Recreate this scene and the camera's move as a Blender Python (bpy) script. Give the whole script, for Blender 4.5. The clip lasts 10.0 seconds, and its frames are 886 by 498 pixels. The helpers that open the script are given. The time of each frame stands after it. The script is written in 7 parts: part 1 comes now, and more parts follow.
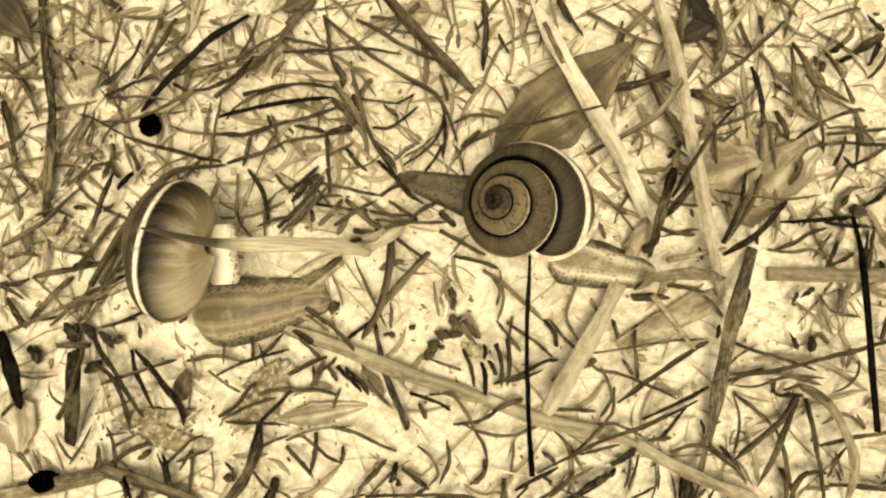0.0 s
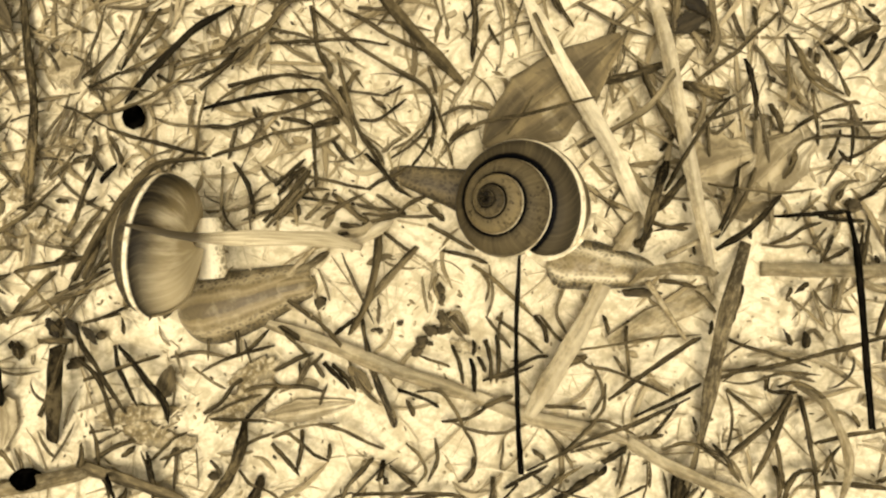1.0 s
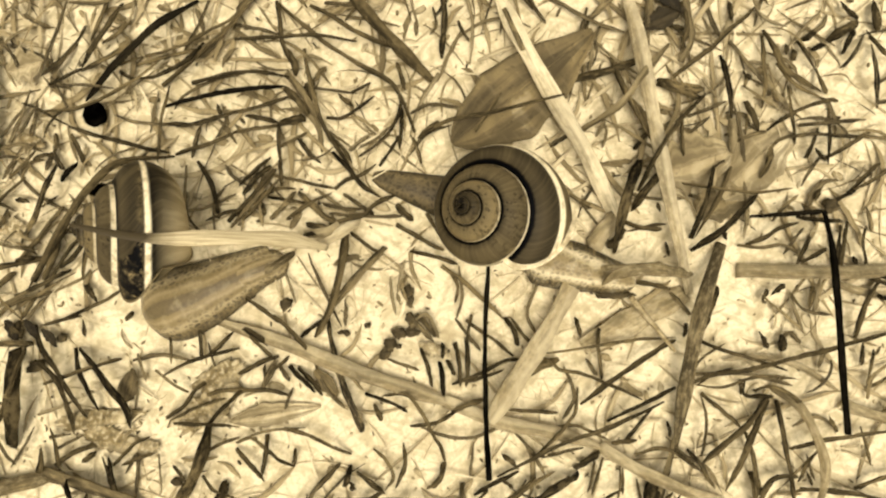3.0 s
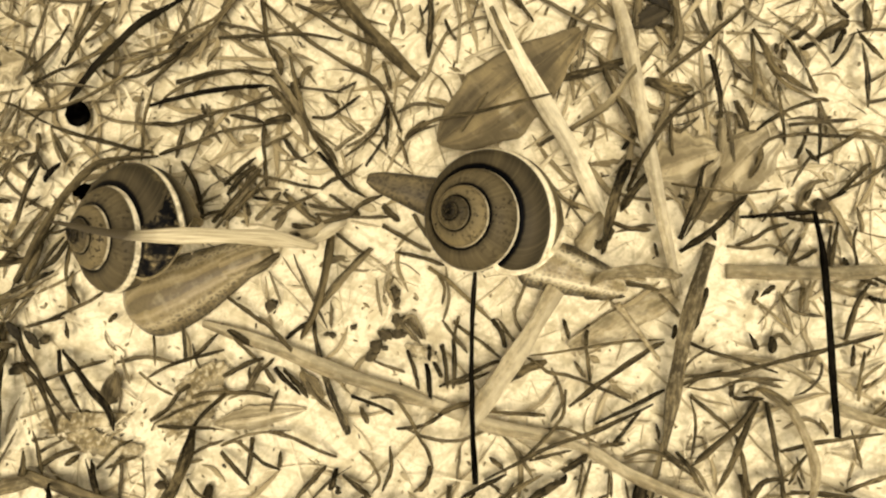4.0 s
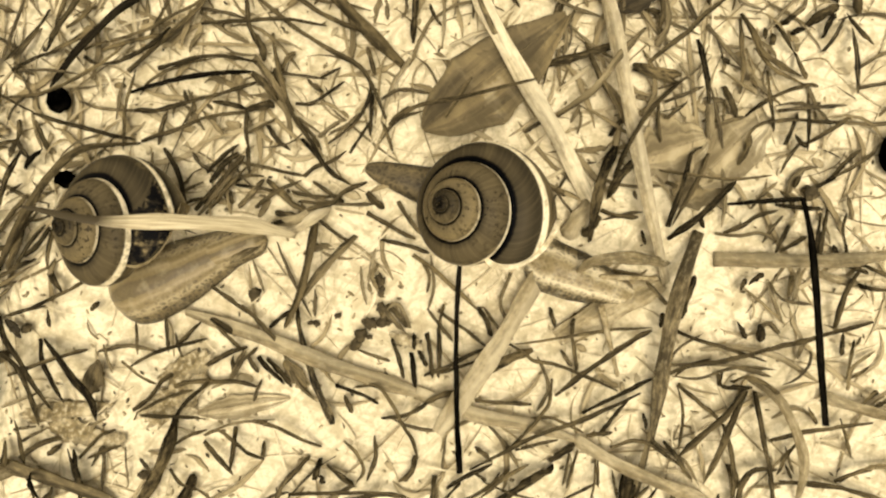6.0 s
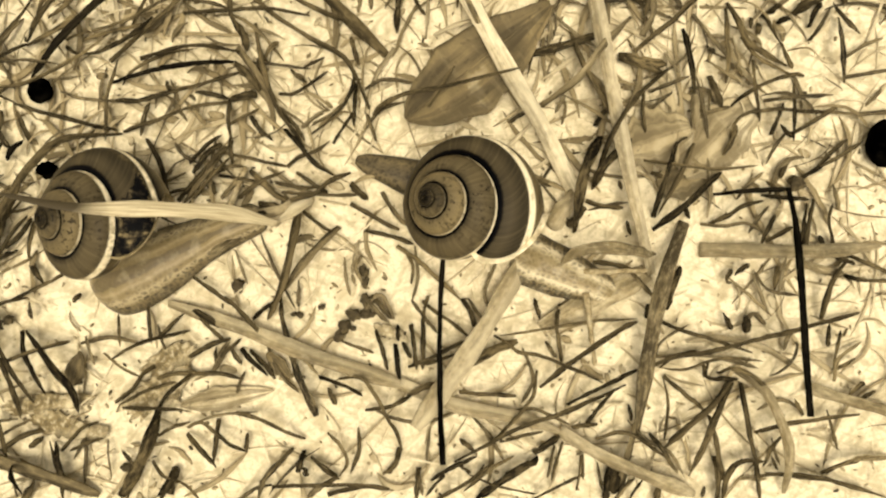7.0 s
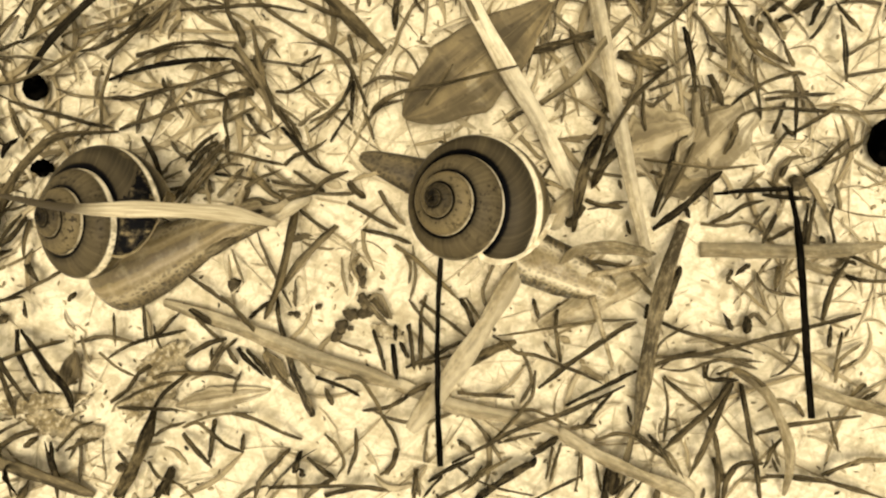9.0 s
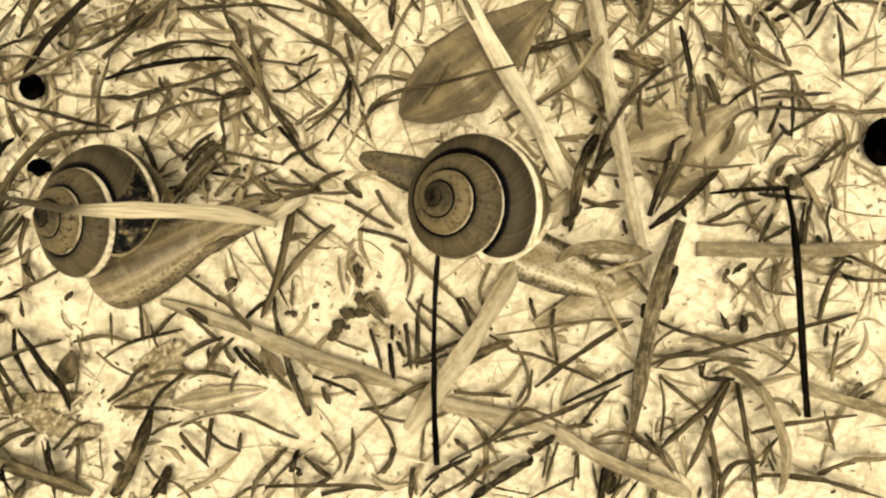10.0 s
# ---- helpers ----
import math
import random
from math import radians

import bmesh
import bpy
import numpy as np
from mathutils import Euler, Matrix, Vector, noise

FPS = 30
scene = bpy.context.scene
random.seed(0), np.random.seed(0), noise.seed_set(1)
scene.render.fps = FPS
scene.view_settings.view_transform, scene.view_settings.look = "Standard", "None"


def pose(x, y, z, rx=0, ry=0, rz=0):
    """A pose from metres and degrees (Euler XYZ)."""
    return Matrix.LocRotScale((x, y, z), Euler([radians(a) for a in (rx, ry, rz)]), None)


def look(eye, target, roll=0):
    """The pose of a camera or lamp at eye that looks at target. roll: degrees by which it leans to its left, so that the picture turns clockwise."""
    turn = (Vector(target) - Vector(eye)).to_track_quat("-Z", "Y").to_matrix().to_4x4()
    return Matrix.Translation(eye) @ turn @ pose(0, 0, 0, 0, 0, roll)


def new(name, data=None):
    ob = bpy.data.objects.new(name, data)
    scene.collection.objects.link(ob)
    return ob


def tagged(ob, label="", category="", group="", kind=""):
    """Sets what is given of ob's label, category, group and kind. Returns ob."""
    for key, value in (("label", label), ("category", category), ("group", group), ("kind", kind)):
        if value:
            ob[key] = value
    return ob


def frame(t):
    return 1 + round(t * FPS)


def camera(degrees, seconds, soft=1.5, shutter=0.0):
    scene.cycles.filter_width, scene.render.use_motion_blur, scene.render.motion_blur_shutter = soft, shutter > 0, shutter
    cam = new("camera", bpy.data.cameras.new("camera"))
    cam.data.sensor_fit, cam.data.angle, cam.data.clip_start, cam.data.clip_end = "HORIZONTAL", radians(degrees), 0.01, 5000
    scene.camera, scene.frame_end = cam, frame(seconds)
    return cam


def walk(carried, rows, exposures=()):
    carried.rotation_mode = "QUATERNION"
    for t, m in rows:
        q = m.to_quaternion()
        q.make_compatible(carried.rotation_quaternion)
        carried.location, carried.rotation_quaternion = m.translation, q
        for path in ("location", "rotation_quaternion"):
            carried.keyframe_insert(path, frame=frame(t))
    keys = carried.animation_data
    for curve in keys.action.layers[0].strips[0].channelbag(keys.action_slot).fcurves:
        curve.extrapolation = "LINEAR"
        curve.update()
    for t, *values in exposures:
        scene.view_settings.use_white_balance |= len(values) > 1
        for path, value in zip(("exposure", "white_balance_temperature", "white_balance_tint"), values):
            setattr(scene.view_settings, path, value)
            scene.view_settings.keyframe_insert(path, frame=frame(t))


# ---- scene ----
cam = camera(70.0, 10.0, soft=2.25)
METRES, EYE, TILT, LEAN, TURN = 0.021, 0.117, -90.0, 0.0, 0.0
ROWS = [
    (0.0, 0.0, 0.0, 0.0, 0.0, 0.0, -0.0),
    (0.5, 0.0616, 0.0542, -0.0301, -0.02, -0.06, 0.03),
    (1.0, 0.0956, 0.0885, -0.0389, -0.04, -0.09, -0.05),
    (1.5, 0.1729, 0.1187, -0.0418, -0.06, -0.07, -0.14),
    (2.0, 0.2612, 0.15, -0.0332, -0.07, -0.04, -0.11),
    (3.5, 0.402, 0.2338, -0.0435, -0.11, -0.01, -0.08),
    (4.0, 0.4625, 0.2611, -0.0329, -0.14, -0.01, -0.08),
    (4.5, 0.4985, 0.293, -0.043, -0.11, -0.07, -0.03),
    (5.0, 0.5059, 0.3116, -0.0695, -0.1, -0.13, -0.03),
    (5.5, 0.5316, 0.3096, -0.0823, -0.04, -0.21, -0.07),
    (7.0, 0.7245, 0.3422, -0.188, -0.07, -0.25, 0.02),
    (7.5, 0.7339, 0.3552, -0.1928, -0.08, -0.35, 0.02),
    (8.0, 0.7302, 0.3532, -0.1768, 0.02, -0.22, -0.07),
    (8.5, 0.727, 0.3709, -0.1789, 0.0, -0.26, -0.14),
    (9.0, 0.7458, 0.3858, -0.187, -0.01, -0.32, -0.1),
    (9.5, 0.752, 0.3955, -0.1998, -0.02, -0.42, -0.07),
    (10.0, 0.7698, 0.3833, -0.1859, -0.04, -0.4, -0.1),
]
walk(cam, [(t, pose(0, 0, EYE, TILT, LEAN, TURN) @ pose(METRES * x, METRES * y, METRES * z, 90 + pitch, roll, yaw)) for t, x, y, z, yaw, pitch, roll in ROWS],
     exposures=[(0.0, 0.77, 6900, 14.5), (10.0, 0.77, 6900, 14.5)])

# ---- light: a hazy grey sky with a soft sun almost overhead ----
world = bpy.data.worlds.new("hazy_sky")
scene.world = world
world.use_nodes = True
sky = world.node_tree.nodes.new("ShaderNodeTexSky")
sky.sky_type, sky.sun_disc = "NISHITA", False
sky.sun_elevation, sky.sun_rotation = radians(80), radians(173)
sky.dust_density, sky.air_density = 3.0, 1.0
back = world.node_tree.nodes["Background"]
back.inputs[1].default_value = 0.15
grey = world.node_tree.nodes.new("ShaderNodeRGBToBW")
world.node_tree.links.new(sky.outputs[0], grey.inputs[0])
world.node_tree.links.new(grey.outputs[0], back.inputs[0])
sun = new("sun", bpy.data.lights.new("sun", "SUN"))
sun.data.energy, sun.data.angle, sun.data.color = 1.5, radians(32), (1.0, 0.97, 0.93)
sun.matrix_basis = look((0.02, -0.16, 1.0), (0, 0, 0))


# ---- materials ----
def tone(v):
    """A sepia tone from black (0) over tan (0.5) to cream (1), as a linear colour."""
    r, g, b = [np.interp(v, (0, 0.5, 1), c) for c in ((0, 0.50, 1.0), (0, 0.435, 0.945), (0, 0.285, 0.765))]
    return tuple(float(c / 12.92 if c < 0.04 else ((c + 0.055) / 1.055) ** 2.4) for c in (r, g, b)) + (1.0,)


class Nodes:
    """A short way to write a node material."""

    def __init__(self, name, rough=0.6, gloss=0.25):
        self.mat = bpy.data.materials.new(name)
        self.mat.use_nodes = True
        self.tree = self.mat.node_tree
        self.bsdf = self.tree.nodes["Principled BSDF"]
        self.bsdf.inputs["Roughness"].default_value = rough
        self.bsdf.inputs["Specular IOR Level"].default_value = gloss

    def add(self, kind, **props):
        node = self.tree.nodes.new("ShaderNode" + kind)
        for key, value in props.items():
            setattr(node, key, value)
        return node

    def link(self, a, b):
        self.tree.links.new(a, b)

    def coords(self, which, scale=(1, 1, 1)):
        tex, mapping = self.add("TexCoord"), self.add("Mapping")
        mapping.inputs["Scale"].default_value = scale
        self.link(tex.outputs[which], mapping.inputs["Vector"])
        return mapping.outputs[0]

    def noise(self, vector, scale=1.0, detail=4.0, rough=0.55):
        node = self.add("TexNoise")
        node.inputs["Scale"].default_value, node.inputs["Detail"].default_value, node.inputs["Roughness"].default_value = scale, detail, rough
        self.link(vector, node.inputs["Vector"])
        return node.outputs["Fac"]

    def ramp(self, fac, stops, smooth="LINEAR"):
        node = self.add("ValToRGB")
        node.color_ramp.interpolation = smooth
        els = node.color_ramp.elements
        while len(els) < len(stops):
            els.new(0.5)
        for el, (at, v) in zip(els, stops):
            el.position = at
            el.color = tone(v)
        self.link(fac, node.inputs[0])
        return node.outputs[0]

    def mask(self, fac, lo, hi):
        node = self.add("MapRange", clamp=True)
        node.inputs[1].default_value, node.inputs[2].default_value = lo, hi
        self.link(fac, node.inputs[0])
        return node.outputs[0]

    def math(self, op, a, b):
        node = self.add("Math", operation=op)
        for socket, value in zip(node.inputs, (a, b)):
            if isinstance(value, (int, float)):
                socket.default_value = value
            else:
                self.link(value, socket)
        return node.outputs[0]

    def mix(self, fac, a, b, blend="MIX"):
        node = self.add("MixRGB", blend_type=blend)
        for socket, value in zip(node.inputs, (fac, a, b)):
            if isinstance(value, (int, float)):
                socket.default_value = value
            elif isinstance(value, tuple):
                socket.default_value = value
            else:
                self.link(value, socket)
        return node.outputs[0]

    def bump(self, fac, strength=0.3, depth=0.0002):
        node = self.add("Bump")
        node.inputs["Strength"].default_value, node.inputs["Distance"].default_value = strength, depth
        self.link(fac, node.inputs["Height"])
        self.link(node.outputs[0], self.bsdf.inputs["Normal"])

    def done(self, colour):
        self.link(colour, self.bsdf.inputs["Base Color"])
        return self.mat


GRASS = {}


def grass_material(v):
    """Dry grass of one tone: fibres along the blade, blotches, wear and a change from blade to blade."""
    v = round((v * 0.92 if v < 3.5 else v) * 2.5) / 25
    if v not in GRASS:
        n = Nodes("dry_grass", 0.75, 0.0 if v < 0.25 else 0.04)
        glint = 0.05 if v < 0.11 else 0.14
        rich = 1.0 if v < 0.3 else 0.6 if v < 0.42 else 0.42
        fibre = n.noise(n.coords("UV", (18, 0.14, 1)), 1.0, 3)
        blotch = n.noise(n.coords("Object", (1, 1, 1)), 320, 5, 0.65)
        info = n.add("ObjectInfo")
        base = n.ramp(n.mask(fibre, 0.3, 0.7), [(0, max(v - rich * (v * 0.42 + 0.02), 0.012)), (0.45, v * 0.97), (0.75, v * (1 + 0.15 * rich)), (1, min(v + rich * (v * 0.4 + 0.08), 0.9))])
        worn = n.mix(n.math("MULTIPLY", n.mask(blotch, 0.5, 0.72), 0.35 * rich), base, tone(min(v * 1.25 + glint * 0.8, 0.9)))
        dark = n.mix(n.math("MULTIPLY", n.mask(blotch, 0.46, 0.3), 0.7 * rich), worn, tone(v * 0.55))
        long = n.noise(n.coords("Object"), 95, 3, 0.6)
        dark = n.mix(n.math("MULTIPLY", n.mask(long, 0.49, 0.39), 0.85 * rich), dark, tone(v * 0.32))
        dark = n.mix(n.math("MULTIPLY", n.mask(long, 0.51, 0.62), 0.7 * rich), dark, tone(min(v * 1.3 + glint * 1.3, 0.9)))
        speck = n.noise(n.coords("Object"), 1100, 3, 0.6)
        dark = n.mix(n.math("MULTIPLY", n.mask(speck, 0.56, 0.66), 0.45 * rich), dark, tone(v * 0.4))
        dark = n.mix(n.math("MULTIPLY", n.mask(speck, 0.44, 0.34), 0.2 * rich), dark, tone(min(v * 1.3 + glint * 1.3, 0.9)))
        mottle = n.noise(n.coords("UV", (7, 0.45, 1)), 1.0, 4, 0.6)
        dark = n.mix(n.math("MULTIPLY", n.mask(mottle, 0.52, 0.64), 0.45 * rich), dark, tone(min(v * 1.3 + glint * 1.6, 0.9)))
        dark = n.mix(n.math("MULTIPLY", n.mask(mottle, 0.48, 0.4), 0.75 * rich), dark, tone(v * 0.4))
        across = n.add("SeparateXYZ")
        n.link(n.coords("UV"), across.inputs[0])
        # Fold shading put into the colour: one half across is lighter on some blades.
        half = n.math("MULTIPLY", n.mask(across.outputs[0], 0.2, 0.3), n.mask(info.outputs["Random"], 0.3, 1.0))
        dark = n.mix(n.math("MULTIPLY", half, 0.45), dark, tone(min(v * 1.3 + glint * 1.3, 0.9)))
        tint = n.mix(n.math("MULTIPLY", info.outputs["Random"], 0.16), dark, tone(min(v * 1.3 + glint, 0.9)))
        n.bump(fibre, 0.35, 0.00008)
        GRASS[v] = n.done(tint)
    return GRASS[v]


def litter_material(name, stops):
    n = Nodes(name, 0.75, 0.06)
    geo = n.add("NewGeometry")
    fibre = n.noise(n.coords("UV", (8, 0.3, 1)), 1.0, 3)
    patch = n.noise(n.coords("Object"), 300, 4, 0.6)
    base = n.ramp(geo.outputs["Random Per Island"], stops)
    col = n.mix(n.math("MULTIPLY", n.mask(fibre, 0.45, 0.75), 0.4), base, tone(stops[-1][1]))
    col = n.mix(n.math("MULTIPLY", n.mask(patch, 0.5, 0.3), 0.6), col, tone(stops[0][1] * 0.8))
    n.bump(fibre, 0.3, 0.00008)
    return n.done(col)


def ground_material():
    n = Nodes("pale_soil", 0.9, 0.05)
    p = n.coords("Object")
    big, mid, fine = n.noise(p, 45, 5, 0.55), n.noise(p, 190, 5, 0.6), n.noise(p, 900, 3, 0.6)
    col = n.ramp(n.mask(mid, 0.36, 0.6), [(0, 0.78), (0.35, 0.85), (0.7, 0.87), (1, 0.88)])
    col = n.mix(n.math("MULTIPLY", n.mask(big, 0.5, 0.36), 0.35), col, tone(0.78))
    smudge = n.noise(p, 420, 3, 0.5)
    col = n.mix(n.math("MULTIPLY", n.mask(smudge, 0.54, 0.66), 0.6), col, tone(0.62))
    for turn, along, across, at, v in ((20, 150, 700, 0.55, 0.64), (75, 190, 900, 0.55, 0.7), (130, 160, 640, 0.56, 0.6), (165, 200, 1000, 0.55, 0.72)):
        tex, mapping = n.add("TexCoord"), n.add("Mapping")
        turned = n.add("Mapping")
        turned.inputs["Rotation"].default_value = (0, 0, radians(turn))
        mapping.inputs["Scale"].default_value = (along, across, 300)
        n.link(tex.outputs["Object"], turned.inputs["Vector"])
        n.link(turned.outputs[0], mapping.inputs["Vector"])
        fibre = n.noise(mapping.outputs[0], 1.0, 2, 0.5)
        col = n.mix(n.math("MULTIPLY", n.mask(fibre, at, at + 0.12), 0.5), col, tone(v))
    grit = n.noise(p, 2000, 2, 0.6)
    col = n.mix(n.math("MULTIPLY", n.mask(fine, 0.56, 0.7), 0.45), col, tone(0.64))
    col = n.mix(n.math("MULTIPLY", n.mask(grit, 0.6, 0.7), 0.4), col, tone(0.55))
    n.bump(mid, 0.25, 0.0006)
    return n.done(col)


def leaf_material(v, pale):
    """Dead leaf: long soft streaks, faint side veins, stains and paler thin patches."""
    n = Nodes("dead_leaf", 0.65, 0.06)
    streak = n.noise(n.coords("UV", (8, 0.3, 1)), 1.0, 4, 0.55)
    vein = n.noise(n.coords("UV", (2.5, 5, 1)), 1.0, 3, 0.5)
    cloud, fine = n.noise(n.coords("Object"), 110, 5, 0.6), n.noise(n.coords("Object"), 900, 3)
    col = n.ramp(n.mask(cloud, 0.3, 0.7), [(0, v * 0.6), (0.5, v), (0.8, pale), (1, min(0.92, pale + 0.14))])
    col = n.mix(n.math("MULTIPLY", n.mask(streak, 0.55, 0.42), 0.75), col, tone(v * 0.6))
    col = n.mix(n.math("MULTIPLY", n.mask(vein, 0.55, 0.72), 0.22), col, tone(min(0.9, pale + 0.1)))
    col = n.mix(n.math("MULTIPLY", n.mask(fine, 0.6, 0.7), 0.5), col, tone(v * 0.5))
    n.bump(streak, 0.4, 0.0002)
    return n.done(col)


def scrap_material(v, pale):
    """Rotted leaf: speckled and blotched, with no veins left."""
    n = Nodes("rotted_leaf", 0.85, 0.05)
    p = n.coords("Object")
    blot, fine = n.noise(p, 330, 5, 0.65), n.noise(p, 1300, 3, 0.6)
    col = n.ramp(n.mask(blot, 0.32, 0.68), [(0, v * 0.6), (0.4, v), (0.7, pale), (1, min(0.9, pale + 0.16))])
    wide = n.noise(p, 120, 3, 0.5)
    col = n.mix(n.math("MULTIPLY", n.mask(wide, 0.5, 0.62), 0.7), col, tone(v * 0.72))
    col = n.mix(n.math("MULTIPLY", n.mask(fine, 0.52, 0.62), 0.6), col, tone(v * 0.5))
    col = n.mix(n.math("MULTIPLY", n.mask(fine, 0.47, 0.36), 0.6), col, tone(min(0.92, pale + 0.2)))
    n.bump(fine, 0.6, 0.0003)
    return n.done(col)


def shell_material(wide, up=0.0, broad_band=0.0, deep=1.0, high=0.0, fade=False, rim=0.13):
    """Glossy shell: U runs round the whorl's section (0.5 the periphery, 0.75 towards the apex), V along the spiral in turns from the lip."""
    n = Nodes("banded_shell", 0.45, 0.03)
    uv = n.coords("UV")
    split = n.add("SeparateXYZ")
    n.link(uv, split.inputs[0])
    u, v = split.outputs[0], split.outputs[1]
    growth = n.noise(n.coords("UV", (1.6, 75, 1)), 1.0, 4, 0.6)
    slow = n.noise(n.coords("UV", (1.2, 16, 1)), 1.0, 3, 0.6)
    broad = n.noise(n.coords("UV", (3, 22, 1)), 1.0, 4, 0.6)
    wob = n.math("ADD", u, n.math("MULTIPLY", n.math("SUBTRACT", broad, 0.5), 0.005))
    body = n.ramp(wob, [(0.0, 0.66), (0.2, 0.66), (0.28, 0.6), (0.36, 0.44), (0.43, max(rim, 0.22)), (0.485, rim), (0.494 + up, rim), (0.501 + up, 0.88), (0.522 + up + broad_band, 0.92), (0.53 + up + broad_band, 0.2),
                        (0.6, 0.19), (0.65, 0.25), (0.685 + high, 0.22), (0.695 + high, 0.03), (0.705 + high, 0.004), (1.0, 0.004)])
    middle = n.ramp(wob, [(0.0, 0.34), (0.49, 0.3), (0.5, 0.86), (0.522 + wide, 0.84), (0.532 + wide, 0.3 * deep), (0.6, 0.36 * deep), (0.68, 0.36 * deep), (0.715, 0.26 * deep), (0.724, 0.03), (0.73, 0.004), (1.0, 0.004)])
    spire = n.ramp(wob, [(0.0, 0.45), (0.49, 0.5), (0.5, 0.76), (0.525, 0.74), (0.54, 0.46 * deep), (0.6, 0.52 * deep), (0.7, 0.44 * deep), (0.735, 0.32), (0.745, 0.03), (0.755, 0.01), (1.0, 0.01)])
    col = n.mix(n.mask(v, 0.62, 0.95), body, middle)
    col = n.mix(n.mask(v, 1.25, 1.9), col, spire)
    core = n.ramp(n.mask(v, 2.4, 3.7), [(0, 0.4), (0.4, 0.2), (1, 0.003)])
    col = n.mix(n.math("MULTIPLY", n.mask(v, 2.3, 3.2), 0.9), col, core)
    col = n.mix(n.math("MULTIPLY", n.mask(growth, 0.5, 0.8), 0.2), col, tone(0.55))
    col = n.mix(n.math("MULTIPLY", n.mask(growth, 0.48, 0.25), 0.3), col, tone(0.14))
    col = n.mix(n.math("MULTIPLY", n.mask(slow, 0.52, 0.7), 0.25), col, tone(0.48))
    col = n.mix(n.math("MULTIPLY", n.mask(slow, 0.46, 0.3), 0.2), col, tone(0.14))
    streak = n.noise(n.coords("UV", (2.2, 11, 1)), 1.0, 4, 0.65)
    beside = n.math("MULTIPLY", n.mask(u, 0.31, 0.47), n.mask(u, 0.506, 0.496))
    col = n.mix(n.math("MULTIPLY", n.math("MULTIPLY", n.mask(streak, 0.47, 0.62), beside), 0.8), col, tone(0.05))
    low = n.math("MULTIPLY", n.mask(u, 0.46, 0.3), n.mask(streak, 0.5, 0.35))
    col = n.mix(n.math("MULTIPLY", low, 0.6), col, tone(0.86))
    spots = n.noise(n.coords("Object"), 1500, 3, 0.6)
    near = n.math("MULTIPLY", n.mask(spots, 0.53, 0.6), n.mask(v, 0.8, 1.2))
    zone = n.math("MULTIPLY", n.math("MULTIPLY", near, n.mask(n.noise(n.coords("Object"), 260, 2), 0.42, 0.56)), 0.8)
    col = n.mix(zone, col, tone(0.06))
    edge = n.math("ADD", n.math("MULTIPLY", n.mask(v, 0.62, 0.95), 0.029), n.math("MULTIPLY", n.mask(v, 1.25, 1.9), 0.022))
    seam = n.mask(n.math("SUBTRACT", wob, edge), 0.69 + high, 0.7 + high)
    col = n.mix(n.math("MULTIPLY", seam, n.mask(v, 3.4, 2.6)), col, tone(0.004))
    chips = n.noise(n.coords("Object"), 620, 4, 0.65)
    band = n.math("MULTIPLY", n.mask(u, 0.49, 0.5), n.mask(u, 0.575, 0.55))
    col = n.mix(n.math("MULTIPLY", n.math("MULTIPLY", n.mask(chips, 0.5, 0.62), band), 0.55), col, tone(0.42))
    if fade:
        pale = n.math("MULTIPLY", n.mask(v, 0.26, 0.08), n.mask(u, 0.485, 0.36))
        col = n.mix(n.math("MULTIPLY", pale, 0.8), col, n.ramp(growth, [(0, 0.5), (0.5, 0.66), (1, 0.8)]))
    n.bump(growth, 0.12, 0.0001)
    return n.done(col)


